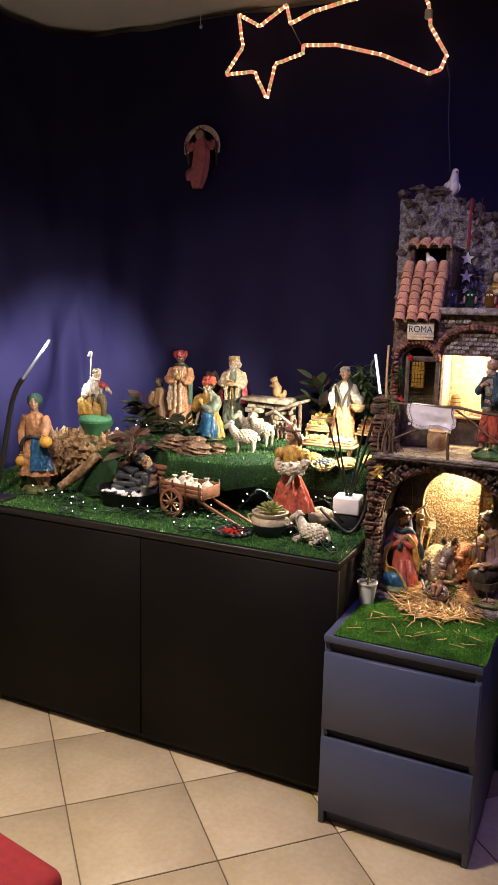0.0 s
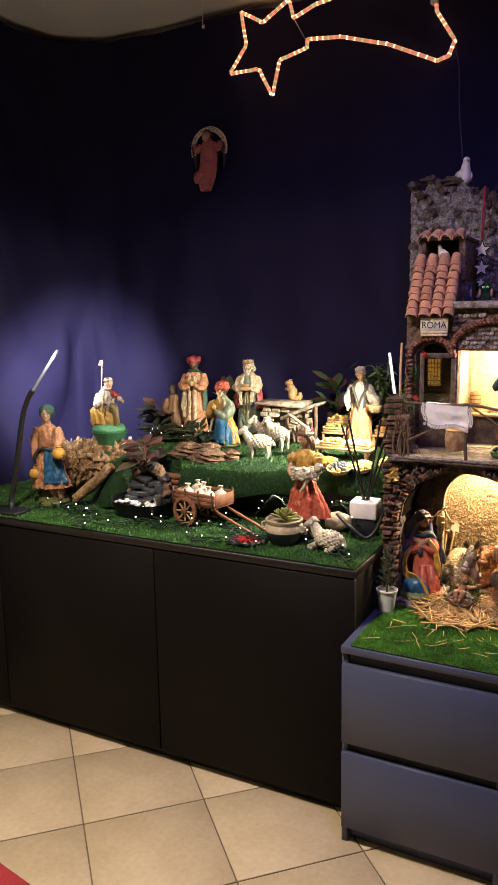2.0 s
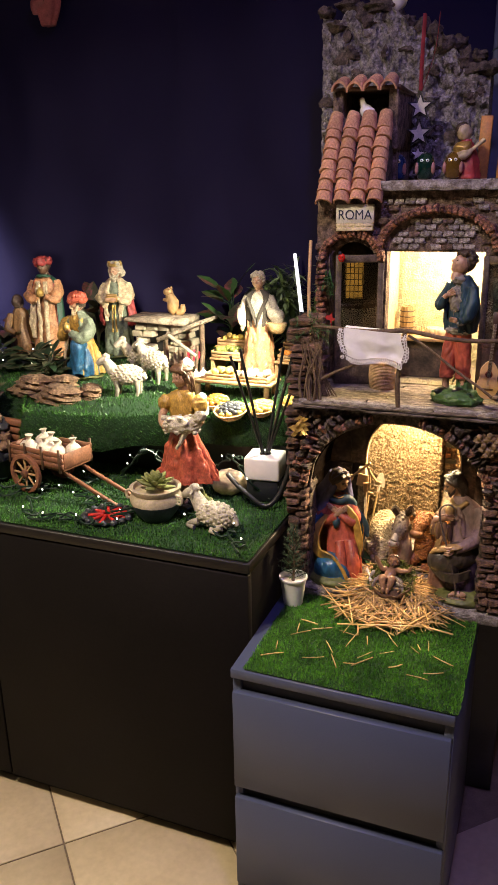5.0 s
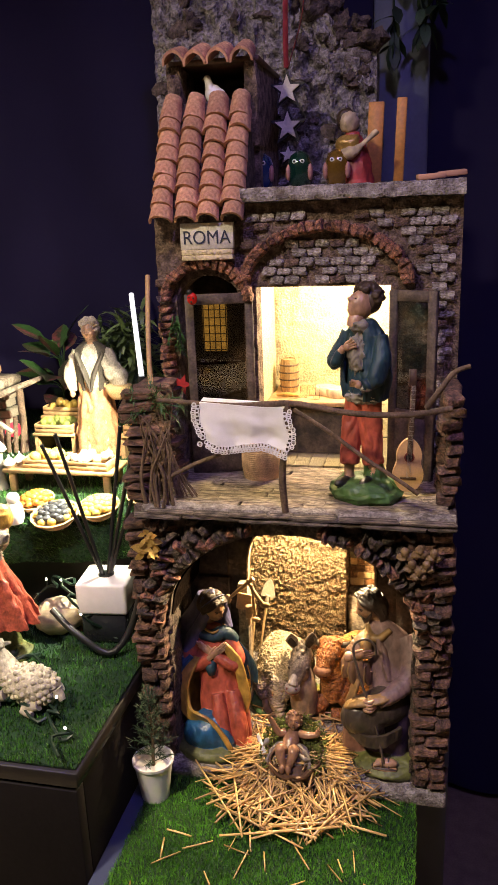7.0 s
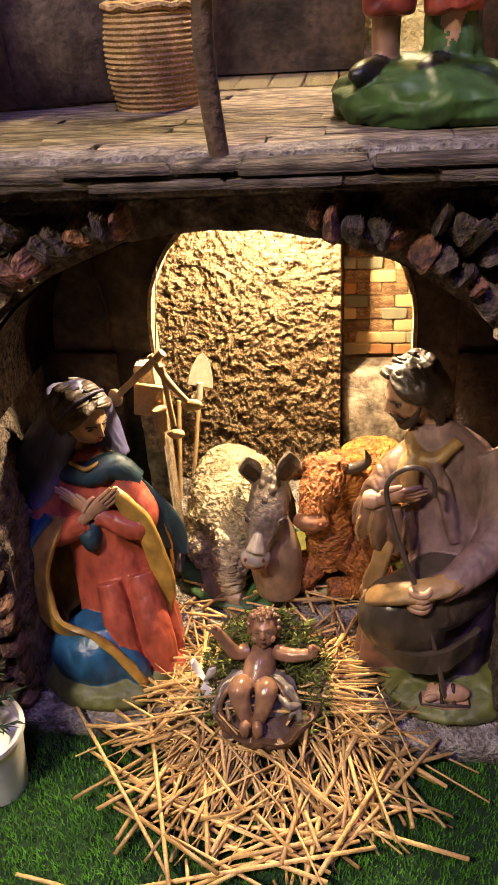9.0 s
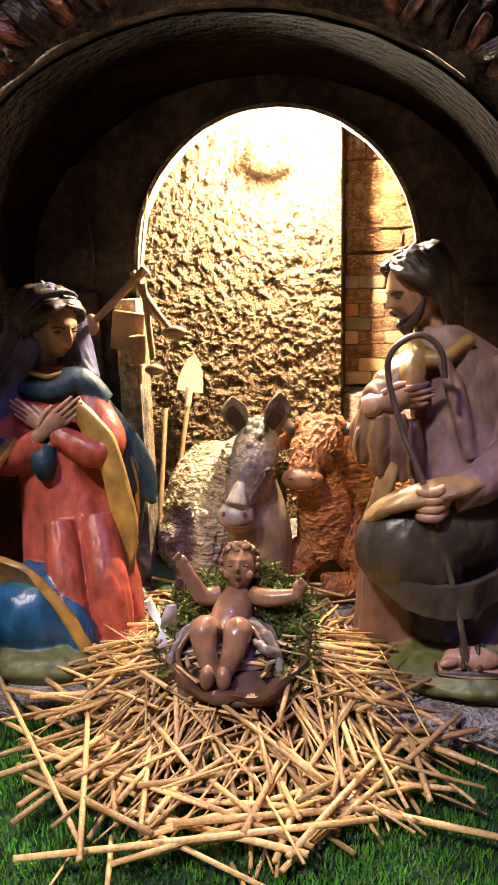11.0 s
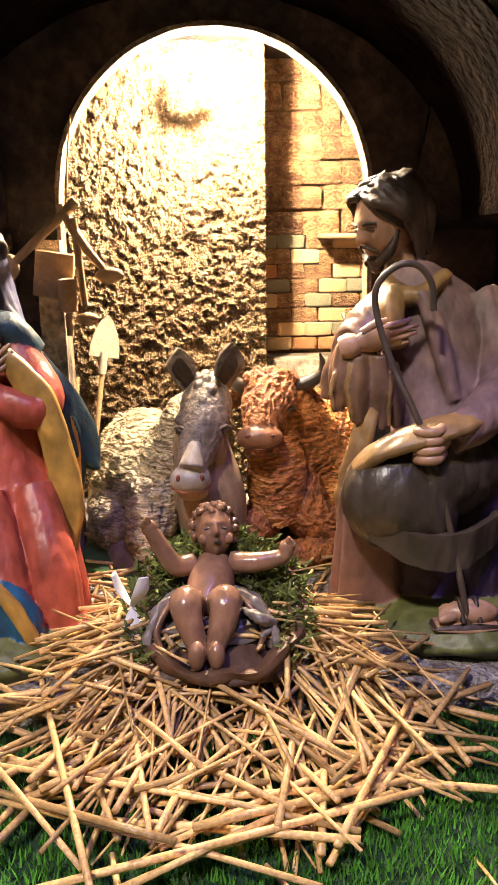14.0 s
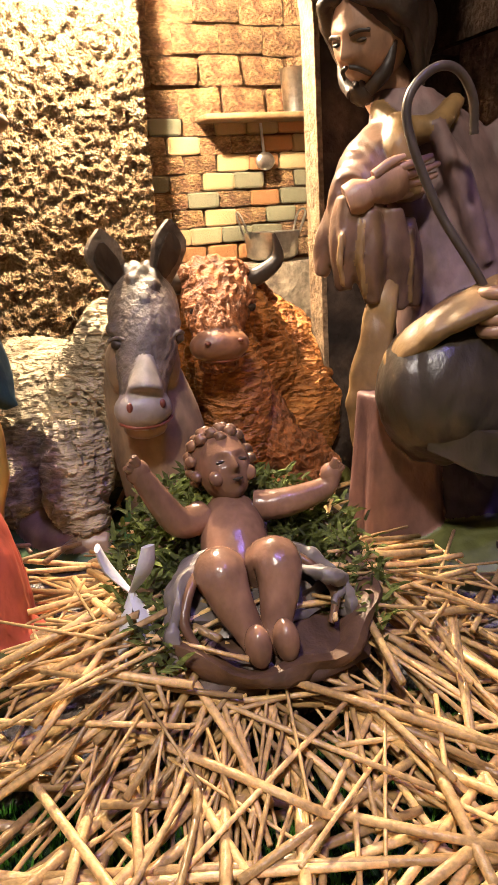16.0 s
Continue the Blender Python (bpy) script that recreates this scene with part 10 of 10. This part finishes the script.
def build_lamps():
    l = thing("bendable_lamp", "black bendable lamp with a lit white LED tube", "lamp", "bendable lamps", m=pose(0, 0, 0))
    bm = bmesh.new()
    tube(bm, [(-1.262, 0.165, TOP + 0.012), (-1.275, 0.185, 0.76), (-1.245, 0.195, 0.90), (-1.215, 0.20, 1.04), (-1.185, 0.20, 1.105), (-1.160, 0.20, 1.135)], [0.010, 0.010, 0.010, 0.009, 0.009, 0.009], n=24, seg=10)
    part("arm", bm, BLACK, l)
    bm = bmesh.new()
    box(bm, -1.33, -1.20, 0.12, 0.20, TOP + 0.007, TOP + 0.018, 0.003)
    part("foot", bm, BLACK, l)
    bm = bmesh.new()
    tube(bm, [(-1.160, 0.20, 1.135), (-1.045, 0.20, 1.267)], 0.0048, seg=10)
    part("tube", bm, mat("silver_led_tube", (0.55, 0.56, 0.60), 0.3, 0.1, 20.0, 0.0, metal=0.8, emit=(0.85, 0.9, 1.0), power=0.06), l)
    l = thing("bendable_lamp", "black bendable lamp with a lit white LED tube", "lamp", "bendable lamps", m=pose(0, 0, 0))
    bm = bmesh.new()
    tube(bm, [(-0.150, 0.360, TOP + 0.075), (-0.105, 0.345, TOP + 0.045), (-0.050, 0.350, TOP + 0.016), (-0.016, 0.385, 0.80), (-0.008, 0.41, 0.95), (-0.004, 0.43, 1.09), (-0.004, 0.437, 1.14)], 0.0055, n=30, seg=10)
    part("arm", bm, BLACK, l)
    bm = bmesh.new()
    tube(bm, [(-0.004, 0.437, 1.14), (-0.066, 0.581, 1.246)], 0.0042, seg=10)
    part("tube", bm, LEDON, l)


build_lamps()


def build_market():
    rng = random.Random(31)
    o = thing("stone_oven", "small stone bread oven with slab top and dark opening", "model oven", m=pose(-0.525, 0.80, on_hill(-0.525, 0.80)))
    st = brick_shapes("oven_stone", mat("oven_stone", (0.42, 0.36, 0.27), 0.85, 0.3, 60.0, 0.6, rand=0.2), 4, 0.08, 0.12)
    for r in range(6):
        for k in range(5):
            x = -0.072 + 0.036 * k + (0.012 if r % 2 else 0)
            if abs(x + 0.0) < 0.030 and 1 < r < 5:
                continue
            piece("oven_stone", rng.choice(st), sized(x, 0.0, 0.010 + 0.0195 * r, 0.034, 0.050, 0.018, rng.uniform(-3, 3)), o)
    bm = bmesh.new()
    box(bm, -0.085, 0.085, 0.0, 0.06, 0.0, 0.118)
    part("oven_core", bm, BLACK, o)
    bm = bmesh.new()
    box(bm, -0.100, 0.085, -0.045, 0.065, 0.121, 0.137, 0.004, jitter=0.003)
    part("slab", bm, WOODGREY, o)
    h = thing("lean_to_hut", "small wooden lean-to with slanted plank roof and red ember light", "model hut", m=pose(-0.430, 0.765, on_hill(-0.43, 0.765)))
    bm = bmesh.new()
    box(bm, -0.075, 0.070, -0.055, 0.055, -0.005, 0.005, 0.002, jitter=0.002, m=pose(0.0, 0, 0.112, 0, -22, 0))
    part("roof_plank", bm, WOODGREY, h)
    for x, z in ((-0.055, 0.085), (0.055, 0.130)):
        bm = bmesh.new()
        tube(bm, [(x, -0.03, 0), (x, -0.03, z)], 0.007, seg=8)
        part("post", bm, TWIG, h)
    bm = bmesh.new()
    tube(bm, [(-0.03, -0.06, 0.100), (0.05, -0.065, 0.05)], 0.005, seg=8)
    part("pale_stick", bm, WHITEP, h)
    bm = bmesh.new()
    ball(bm, (0.02, -0.01, 0.040), (0.017, 0.015, 0.014), 0, 14, None, 0.3)
    part("ember", bm, mat("ember_glow", (0.5, 0.02, 0.03), 0.5, 0.2, emit=(1.0, 0.05, 0.08), power=2.2), h)
    for k in range(6):
        bm = bmesh.new()
        tube(bm, [(-0.02 + 0.015 * k, -0.045, 0.002), (-0.03 + 0.018 * k, -0.035, 0.05 + 0.006 * k)], 0.005, seg=7)
        part("firewood", bm, TWIG, h)

    def crate(x, y, z, w, d, hgt, fill, n, size, nm, rz=0):
        c = thing("market_crate", f"small slatted wooden crate full of {nm}", "crate", "crates at the stall", m=pose(x, y, z, 0, 0, rz))
        for s in (-1, 1):
            for k in range(2):
                bm = bmesh.new()
                box(bm, -w / 2, w / 2, s * d / 2 - 0.0015, s * d / 2 + 0.0015, 0.001 + hgt * 0.5 * k, hgt * 0.44 + hgt * 0.5 * k, 0.0005)
                part("slat", bm, WOOD, c)
            bm = bmesh.new()
            box(bm, s * w / 2 - 0.0015, s * w / 2 + 0.0015, -d / 2, d / 2, 0, hgt, 0.0005)
            part("end_board", bm, WOOD, c)
        bm = bmesh.new()
        box(bm, -w / 2, w / 2, -d / 2, d / 2, 0, 0.002)
        part("bottom", bm, WOOD, c)
        for k in range(n):
            bm = bmesh.new()
            ball(bm, (rng.uniform(-w * 0.42, w * 0.42), rng.uniform(-d * 0.4, d * 0.4), hgt * 0.8 + rng.uniform(0, size)), size, 0, 8, None, 0.1)
            part("fruit", bm, fill, c)

    LEMON = mat("lemon", (0.62, 0.44, 0.10), 0.4, 0.2, 60.0, 0.2)
    ORANGE = mat("orange_fruit", (0.58, 0.20, 0.03), 0.4, 0.2, 60.0, 0.2)
    GREENS = mat("green_veg", (0.20, 0.24, 0.05), 0.6, 0.3, 60.0, 0.3)
    WHITEV = mat("white_veg", (0.60, 0.55, 0.45), 0.6, 0.2, 60.0, 0.3)
    REDF = mat("red_fruit", (0.42, 0.05, 0.03), 0.35, 0.2)
    # stepped stall shelves
    s = thing("stall_shelf", "stepped wooden market shelf behind the market woman", "stall", m=pose(0, 0, 0))
    zb = on_hill(-0.25, 0.76)
    for x0, x1, y, z in ((-0.345, -0.255, 0.735, zb + 0.045), (-0.165, -0.055, 0.735, zb + 0.045), (-0.345, -0.255, 0.775, zb + 0.070), (-0.165, -0.055, 0.775, zb + 0.070)):
        bm = bmesh.new()
        box(bm, x0, x1, y - 0.024, y + 0.024, z - 0.006, z, 0.001)
        part("board", bm, WOOD, s)
        for x in (x0 + 0.006, x1 - 0.006):
            bm = bmesh.new()
            box(bm, x - 0.004, x + 0.004, y - 0.02, y + 0.02, zb - 0.006, z - 0.0062)
            part("leg", bm, WOOD, s)
    crate(-0.300, 0.735, zb + 0.0455, 0.078, 0.042, 0.018, GREENS, 14, 0.008, "greens")
    crate(-0.110, 0.735, zb + 0.0455, 0.088, 0.042, 0.018, ORANGE, 14, 0.008, "oranges")
    crate(-0.300, 0.776, zb + 0.0705, 0.078, 0.040, 0.018, LEMON, 12, 0.008, "lemons")
    crate(-0.110, 0.776, zb + 0.0705, 0.088, 0.040, 0.018, LEMON, 12, 0.008, "lemons")
    zt = on_hill(-0.22, 0.59)
    t = thing("market_table", "low light wooden market table on the mound", "table", m=pose(-0.222, 0.595, zt))
    bm = bmesh.new()
    box(bm, -0.105, 0.105, -0.038, 0.038, 0.036, 0.043, 0.001)
    part("tabletop", bm, WOOD, t)
    for x in (-0.09, 0.09):
        for y in (-0.028, 0.028):
            bm = bmesh.new()
            box(bm, x - 0.006, x + 0.006, y - 0.005, y + 0.005, 0, 0.0358, 0.001)
            part("leg", bm, WOOD, t)
    crate(-0.255, 0.595, zt + 0.0435, 0.075, 0.050, 0.016, LEMON, 16, 0.0085, "lemons", 4)
    crate(-0.165, 0.590, zt + 0.0435, 0.075, 0.050, 0.016, WHITEV, 16, 0.008, "pale vegetables", -4)
    for x in (-0.318, -0.308):
        g = thing("garlic_bulb", "small white garlic bulb on the market table", "vegetable", "garlic", m=pose(x, 0.58 + 2 * (x + 0.313), zt + 0.0435))
        bm = bmesh.new()
        lathe(bm, [(0.006, 0), (0.011, 0.006), (0.009, 0.013), (0.002, 0.019), (0.001, 0.024)], 0, 12)
        part("bulb", bm, WHITE, g)
    for x, y, col, r, n, nm in ((-0.180, 0.462, SLATE, 0.038, 30, "dark mussels and lemons"), (-0.120, 0.500, LEMON, 0.034, 30, "yellow fruit"), (-0.055, 0.555, LEMON, 0.032, 26, "yellow fruit"), (-0.235, 0.505, ORANGE, 0.030, 22, "oranges")):
        b = thing("fruit_basket", f"round wicker basket heaped with {nm}", "basket", "baskets at the stall", m=pose(x, y, on_hill(x, y), 14, 0, 0))
        bm = bmesh.new()
        lathe(bm, [(r * 0.7, 0), (r, 0.012), (r * 1.06, 0.017), (r * 0.95, 0.017), (r * 0.8, 0.008), (0.001, 0.008)], 0, 26)
        part("bowl", bm, WICKER, b)
        for k in range(n):
            a, q = 2.4 * k, r * 0.82 * math.sqrt(k / n)
            bm = bmesh.new()
            ball(bm, (q * math.cos(a), q * math.sin(a), 0.016 + 0.010 * (1 - k / n)), (0.008, 0.0065, 0.006), 0, 8, None, 0.15)
            part("fruit", bm, LEMON if (col is SLATE and k > 20) else col, b)
    v = thing("white_shaker", "small white ceramic pepper-pot figure on the mound", "shaker", m=pose(-0.248, 0.450, on_hill(-0.248, 0.45)))
    bm = bmesh.new()
    lathe(bm, [(0.013, 0), (0.016, 0.010), (0.014, 0.028), (0.010, 0.035), (0.001, 0.036)], 0, 20)
    part("body", bm, WHITE, v)
    bm = bmesh.new()
    ball(bm, (0, 0, 0.043), (0.011, 0.011, 0.010), 0, 14)
    part("cap", bm, WHITE, v)
    w = thing("stone_lantern", "small white domed well turret on the mound", "model turret", m=pose(-0.345, 0.575, on_hill(-0.345, 0.575)))
    bm = bmesh.new()
    lathe(bm, [(0.016, 0), (0.014, 0.010), (0.012, 0.040), (0.016, 0.046), (0.016, 0.050), (0.011, 0.054), (0.011, 0.074), (0.001, 0.074)], 0, 18)
    part("column", bm, WHITEP, w)
    bm = bmesh.new()
    lathe(bm, [(0.019, 0.0745), (0.017, 0.080), (0.009, 0.090), (0.001, 0.096)], 0, 18)
    part("dome", bm, WHITE, w)
    # plants behind
    foliage("pink_leaf_plant", "dark pink veined leafy plant beside the kings", pose(-1.05, 0.78, hill_top(-1.05, 0.78)), 38, 0.080, 0.021, [DARKLEAF, DARKLEAF, PINKLEAF], 5, 1.0, 0.55, 0.075)
    foliage("pink_leaf_plant", "dark pink veined leafy plant behind the kneeling king", pose(-0.79, 0.88, 0.93), 20, 0.075, 0.022, [DARKLEAF, PINKLEAF], 6, 0.7, 1.0, 0.14)
    foliage("pink_leaf_plant", "large green and pink leaves behind the oven hut", pose(-0.345, 0.875, 0.93), 24, 0.085, 0.026, [LEAFG, DARKLEAF, PINKLEAF], 7, 0.9, 0.9, 0.18)
    for lx, ly, sd in ((-0.87, 0.66, 8), (-0.98, 0.64, 18), (-0.77, 0.60, 28), (-1.00, 0.80, 38)):
        foliage("low_plant", "low dark leafy plant between the kings and the rocks", pose(lx, ly, on_hill(lx, ly)), 34, 0.05, 0.011, [DARKLEAF, NEEDLE], sd, 1.1, 0.6, 0.05)
    BAMBOO = mat("bamboo_leaf", (0.150, 0.230, 0.085), 0.45, 0.4, 30.0, 0.1, island=0.35)
    bb = thing("bamboo_plant", "bushy green bamboo-leaf plant beside the tower", "plant", m=pose(-0.135, 0.86, on_hill(-0.135, 0.86)))
    for j in range(24):
        bm = bmesh.new()
        a = rng.uniform(0, 6.28)
        tip = Vector((0.13 * math.cos(a), 0.06 * math.sin(a), rng.uniform(0.18, 0.275)))
        tube(bm, [(0.02 * math.cos(a), 0.02 * math.sin(a), 0), tip * 0.6 + Vector((0, 0, 0.02)), tip], [0.0022, 0.0018, 0.0009], n=8, seg=5)
        for k in range(40):
            q = tip * rng.uniform(0.35, 1.0)
            d = Vector((rng.uniform(-1, 1), rng.uniform(-1, 0.6), rng.uniform(-0.5, 0.8)))
            leaf(bm, q, d, rng.uniform(0.035, 0.060), 0.0052, 0, rng.uniform(0.1, 0.5))
        part("stem", bm, BAMBOO, bb)


build_market()


# ---------------------------------------------------------------- string lights, comet, chair
def build_string_lights():
    rng = random.Random(17)
    for nm, n, fx, fy, fz in (
        ("front", 60, lambda u: -1.22 + 1.20 * u, lambda u: 0.205 + 0.085 * math.sin(17 * u) + 0.03 * math.sin(41 * u), lambda x, y: TOP + 0.011),
        ("front", 60, lambda u: -1.12 + 1.05 * u, lambda u: 0.275 + 0.060 * math.sin(23 * u + 1) + 0.03 * math.sin(57 * u), lambda x, y: TOP + 0.012),
        ("kings", 40, lambda u: -1.08 + 0.42 * u, lambda u: 0.70 + 0.06 * math.sin(20 * u), lambda x, y: on_hill(x, y) + 0.010),
        ("under", 26, lambda u: -0.46 + 0.42 * u, lambda u: 0.405 + 0.02 * math.sin(20 * u), lambda x, y: TOP + 0.05 + 0.04 * math.sin(30 * x)),
    ):
        s = thing("string_lights", "thin dark green cable with tiny warm white LEDs", "string lights", "string lights", m=pose(0, 0, 0))
        pts = []
        for k in range(n * 2):
            u = k / (n * 2 - 1)
            x, y = fx(u) + 0.02 * math.sin(1.9 * k), fy(u) + 0.015 * math.cos(2.3 * k)
            pts.append(Vector((x, y, fz(x, y) + 0.012 * abs(math.sin(0.65 * k)))))
        bm = bmesh.new()
        tube(bm, pts, 0.0024, n=n * 6, seg=5)
        part("cable", bm, CABLE, s)
        for k in range(3, n * 2, 6):
            p = pts[k]
            d = Vector((rng.uniform(-1, 1), rng.uniform(-1, 0.2), 1.2)).normalized()
            bm = bmesh.new()
            tube(bm, [p, p + d * 0.012], 0.0018, seg=6)
            part("socket", bm, CABLE, s)
            bm = bmesh.new()
            tube(bm, [p + d * 0.012, p + d * 0.0145, p + d * 0.016], [0.0018, 0.0018, 0.0007], seg=6, n=4)
            part("bulb", bm, LEDDOT, s)


build_string_lights()


def build_comet():
    c = thing("comet_rope_light", "lit multicoloured rope light bent into a star with a tail", "rope light", m=pose(0, 0, 0))
    y = 0.955
    star = [(-0.761, 2.462), (-0.674, 2.412), (-0.570, 2.469), (-0.552, 2.405), (-0.470, 2.434), (-0.339, 2.453), (-0.20, 2.462), (-0.079, 2.45), (-0.055, 2.40), (-0.045, 2.334), (0.014, 2.239), (-0.004, 2.195), (-0.042, 2.186), (-0.207, 2.263), (-0.374, 2.314), (-0.500, 2.327), (-0.502, 2.300), (-0.608, 2.275), (-0.639, 2.160), (-0.693, 2.258), (-0.811, 2.260), (-0.742, 2.348), (-0.761, 2.462)]
    pts = []
    for (x0, z0), (x1, z1) in zip(star, star[1:]):
        for k in range(6):
            pts.append(Vector((x0 + (x1 - x0) * k / 6 + 0.004, y, z0 + (z1 - z0) * k / 6 - 0.012)))
    s = catmull([tuple(p) for p in pts], len(pts) * 2)
    # rope of short lit segments
    cols = [((1.0, 0.58, 0.26), 4.5), ((1.0, 0.12, 0.10), 2.4), ((1.0, 0.70, 0.40), 5.0), ((0.15, 0.75, 0.30), 1.3), ((1.0, 0.62, 0.30), 4.5)]
    mats = [mat("rope_glow_%d" % k, (0.8, 0.7, 0.6), 0.3, 0.0, emit=cc, power=pw) for k, (cc, pw) in enumerate(cols)]
    CLEAR = mat("clear_hose", (0.75, 0.62, 0.52), 0.2, 0.05, emit=(1.0, 0.32, 0.15), power=0.55)
    bm = bmesh.new()
    tube(bm, [tuple(p) for p in s[::2]] + [tuple(s[0])], 0.0065, n=len(s), seg=8)
    part("hose", bm, CLEAR, c)
    L, k = 0.0, 0
    for a, b in zip(s, s[1:]):
        a, b = Vector(a), Vector(b)
        L += (b - a).length
        if L > 0.0165:
            L = 0.0
            bm = bmesh.new()
            d = (b - a).normalized()
            tube(bm, [a - d * 0.0036, a, a + d * 0.0036], [0.0058, 0.0070, 0.0058], n=5, seg=8)
            part("lit_segment", bm, mats[(k * 7) % 5], c)
            k += 1
    bm = bmesh.new()
    box(bm, -0.062, -0.038, y - 0.010, y + 0.008, 2.345, 2.375, 0.003, m=None)
    part("connector", bm, WHITE, c)
    bm = bmesh.new()
    tube(bm, [(0.012, y, 2.23), (0.030, y + 0.01, 2.15), (0.034, y + 0.02, 2.02), (0.05, y + 0.02, 1.86)], 0.0022, n=16, seg=6)
    part("power_cord", bm, BLACK, c)
    bm = bmesh.new()
    tube(bm, [(-0.560, y, 2.412), (-0.585, y, 2.345), (-0.505, y, 2.318)], 0.0016, n=2, seg=5)
    part("wire_frame", bm, METAL, c)
    h = thing("ceiling_hook", "small white hook hanging under the ceiling edge", "hook", m=pose(-0.905, 0.93, 2.42))
    bm = bmesh.new()
    tube(bm, [(0, 0, 0.078), (0, 0, 0.01), (0.004, 0, 0.0), (0.008, 0, 0.006)], 0.0014, n=10, seg=6)
    ball(bm, (0.002, 0, -0.002), 0.006, 0, 10)
    part("hook", bm, WHITE, h)


build_comet()


def build_chair():
    c = thing("red_chair", "red upholstered chair with black frame", "chair", m=pose(-0.37, -1.07, 0, 0, 0, 80))
    bm = bmesh.new()
    box(bm, -0.22, 0.22, -0.21, 0.21, 0.415, 0.465, 0.022, seg=4)
    part("seat", bm, mat("red_fabric", (0.26, 0.012, 0.018), 0.85, 0.2, 60.0, 0.4, 900), c)
    bm = bmesh.new()
    box(bm, -0.215, 0.215, -0.205, 0.205, 0.398, 0.4148, 0.006)
    part("seat_pan", bm, BLACK, c)
    bm = bmesh.new()
    box(bm, -0.21, 0.21, 0.215, 0.245, 0.58, 0.86, 0.014, seg=3)
    part("backrest", bm, BLACK, c)
    for x in (-0.20, 0.20):
        for y0, y1 in ((-0.19, -0.20), (0.19, 0.23)):
            bm = bmesh.new()
            tube(bm, [(x, y0, 0.40), (x * 1.05, y1, 0.0)], 0.011, seg=10)
            part("leg", bm, BLACK, c)
        bm = bmesh.new()
        tube(bm, [(x, 0.19, 0.40), (x, 0.23, 0.50), (x, 0.23, 0.62)], 0.010, seg=10)
        part("back_post", bm, BLACK, c)


build_chair()


# ---------------------------------------------------------------- floor tiles, laid at 45 degrees
def build_floor():
    side, joint = 0.3405, 0.004
    bm = bmesh.new()
    h = (side - joint) / 2
    box(bm, -h, h, -h, h, -0.0038, 0.0, 0.0015)
    mesh = finish("floor_tile", bm, TILE)
    ax, ay = -0.897, -0.003
    d = side / math.sqrt(2)
    for i in range(-16, 17):
        for j in range(-16, 17):
            x, y = ax + (i + j + 1) * d, ay + (i - j) * d
            if ROOM[0] - 0.2 < x < ROOM[1] + 0.2 and ROOM[2] - 0.2 < y < 0.45:
                piece("floor_tile", mesh, pose(x, y, 0.0, 0, 0, 45 + 90 * ((i * 7 + j * 3) % 4)), FLOOR)


build_floor()
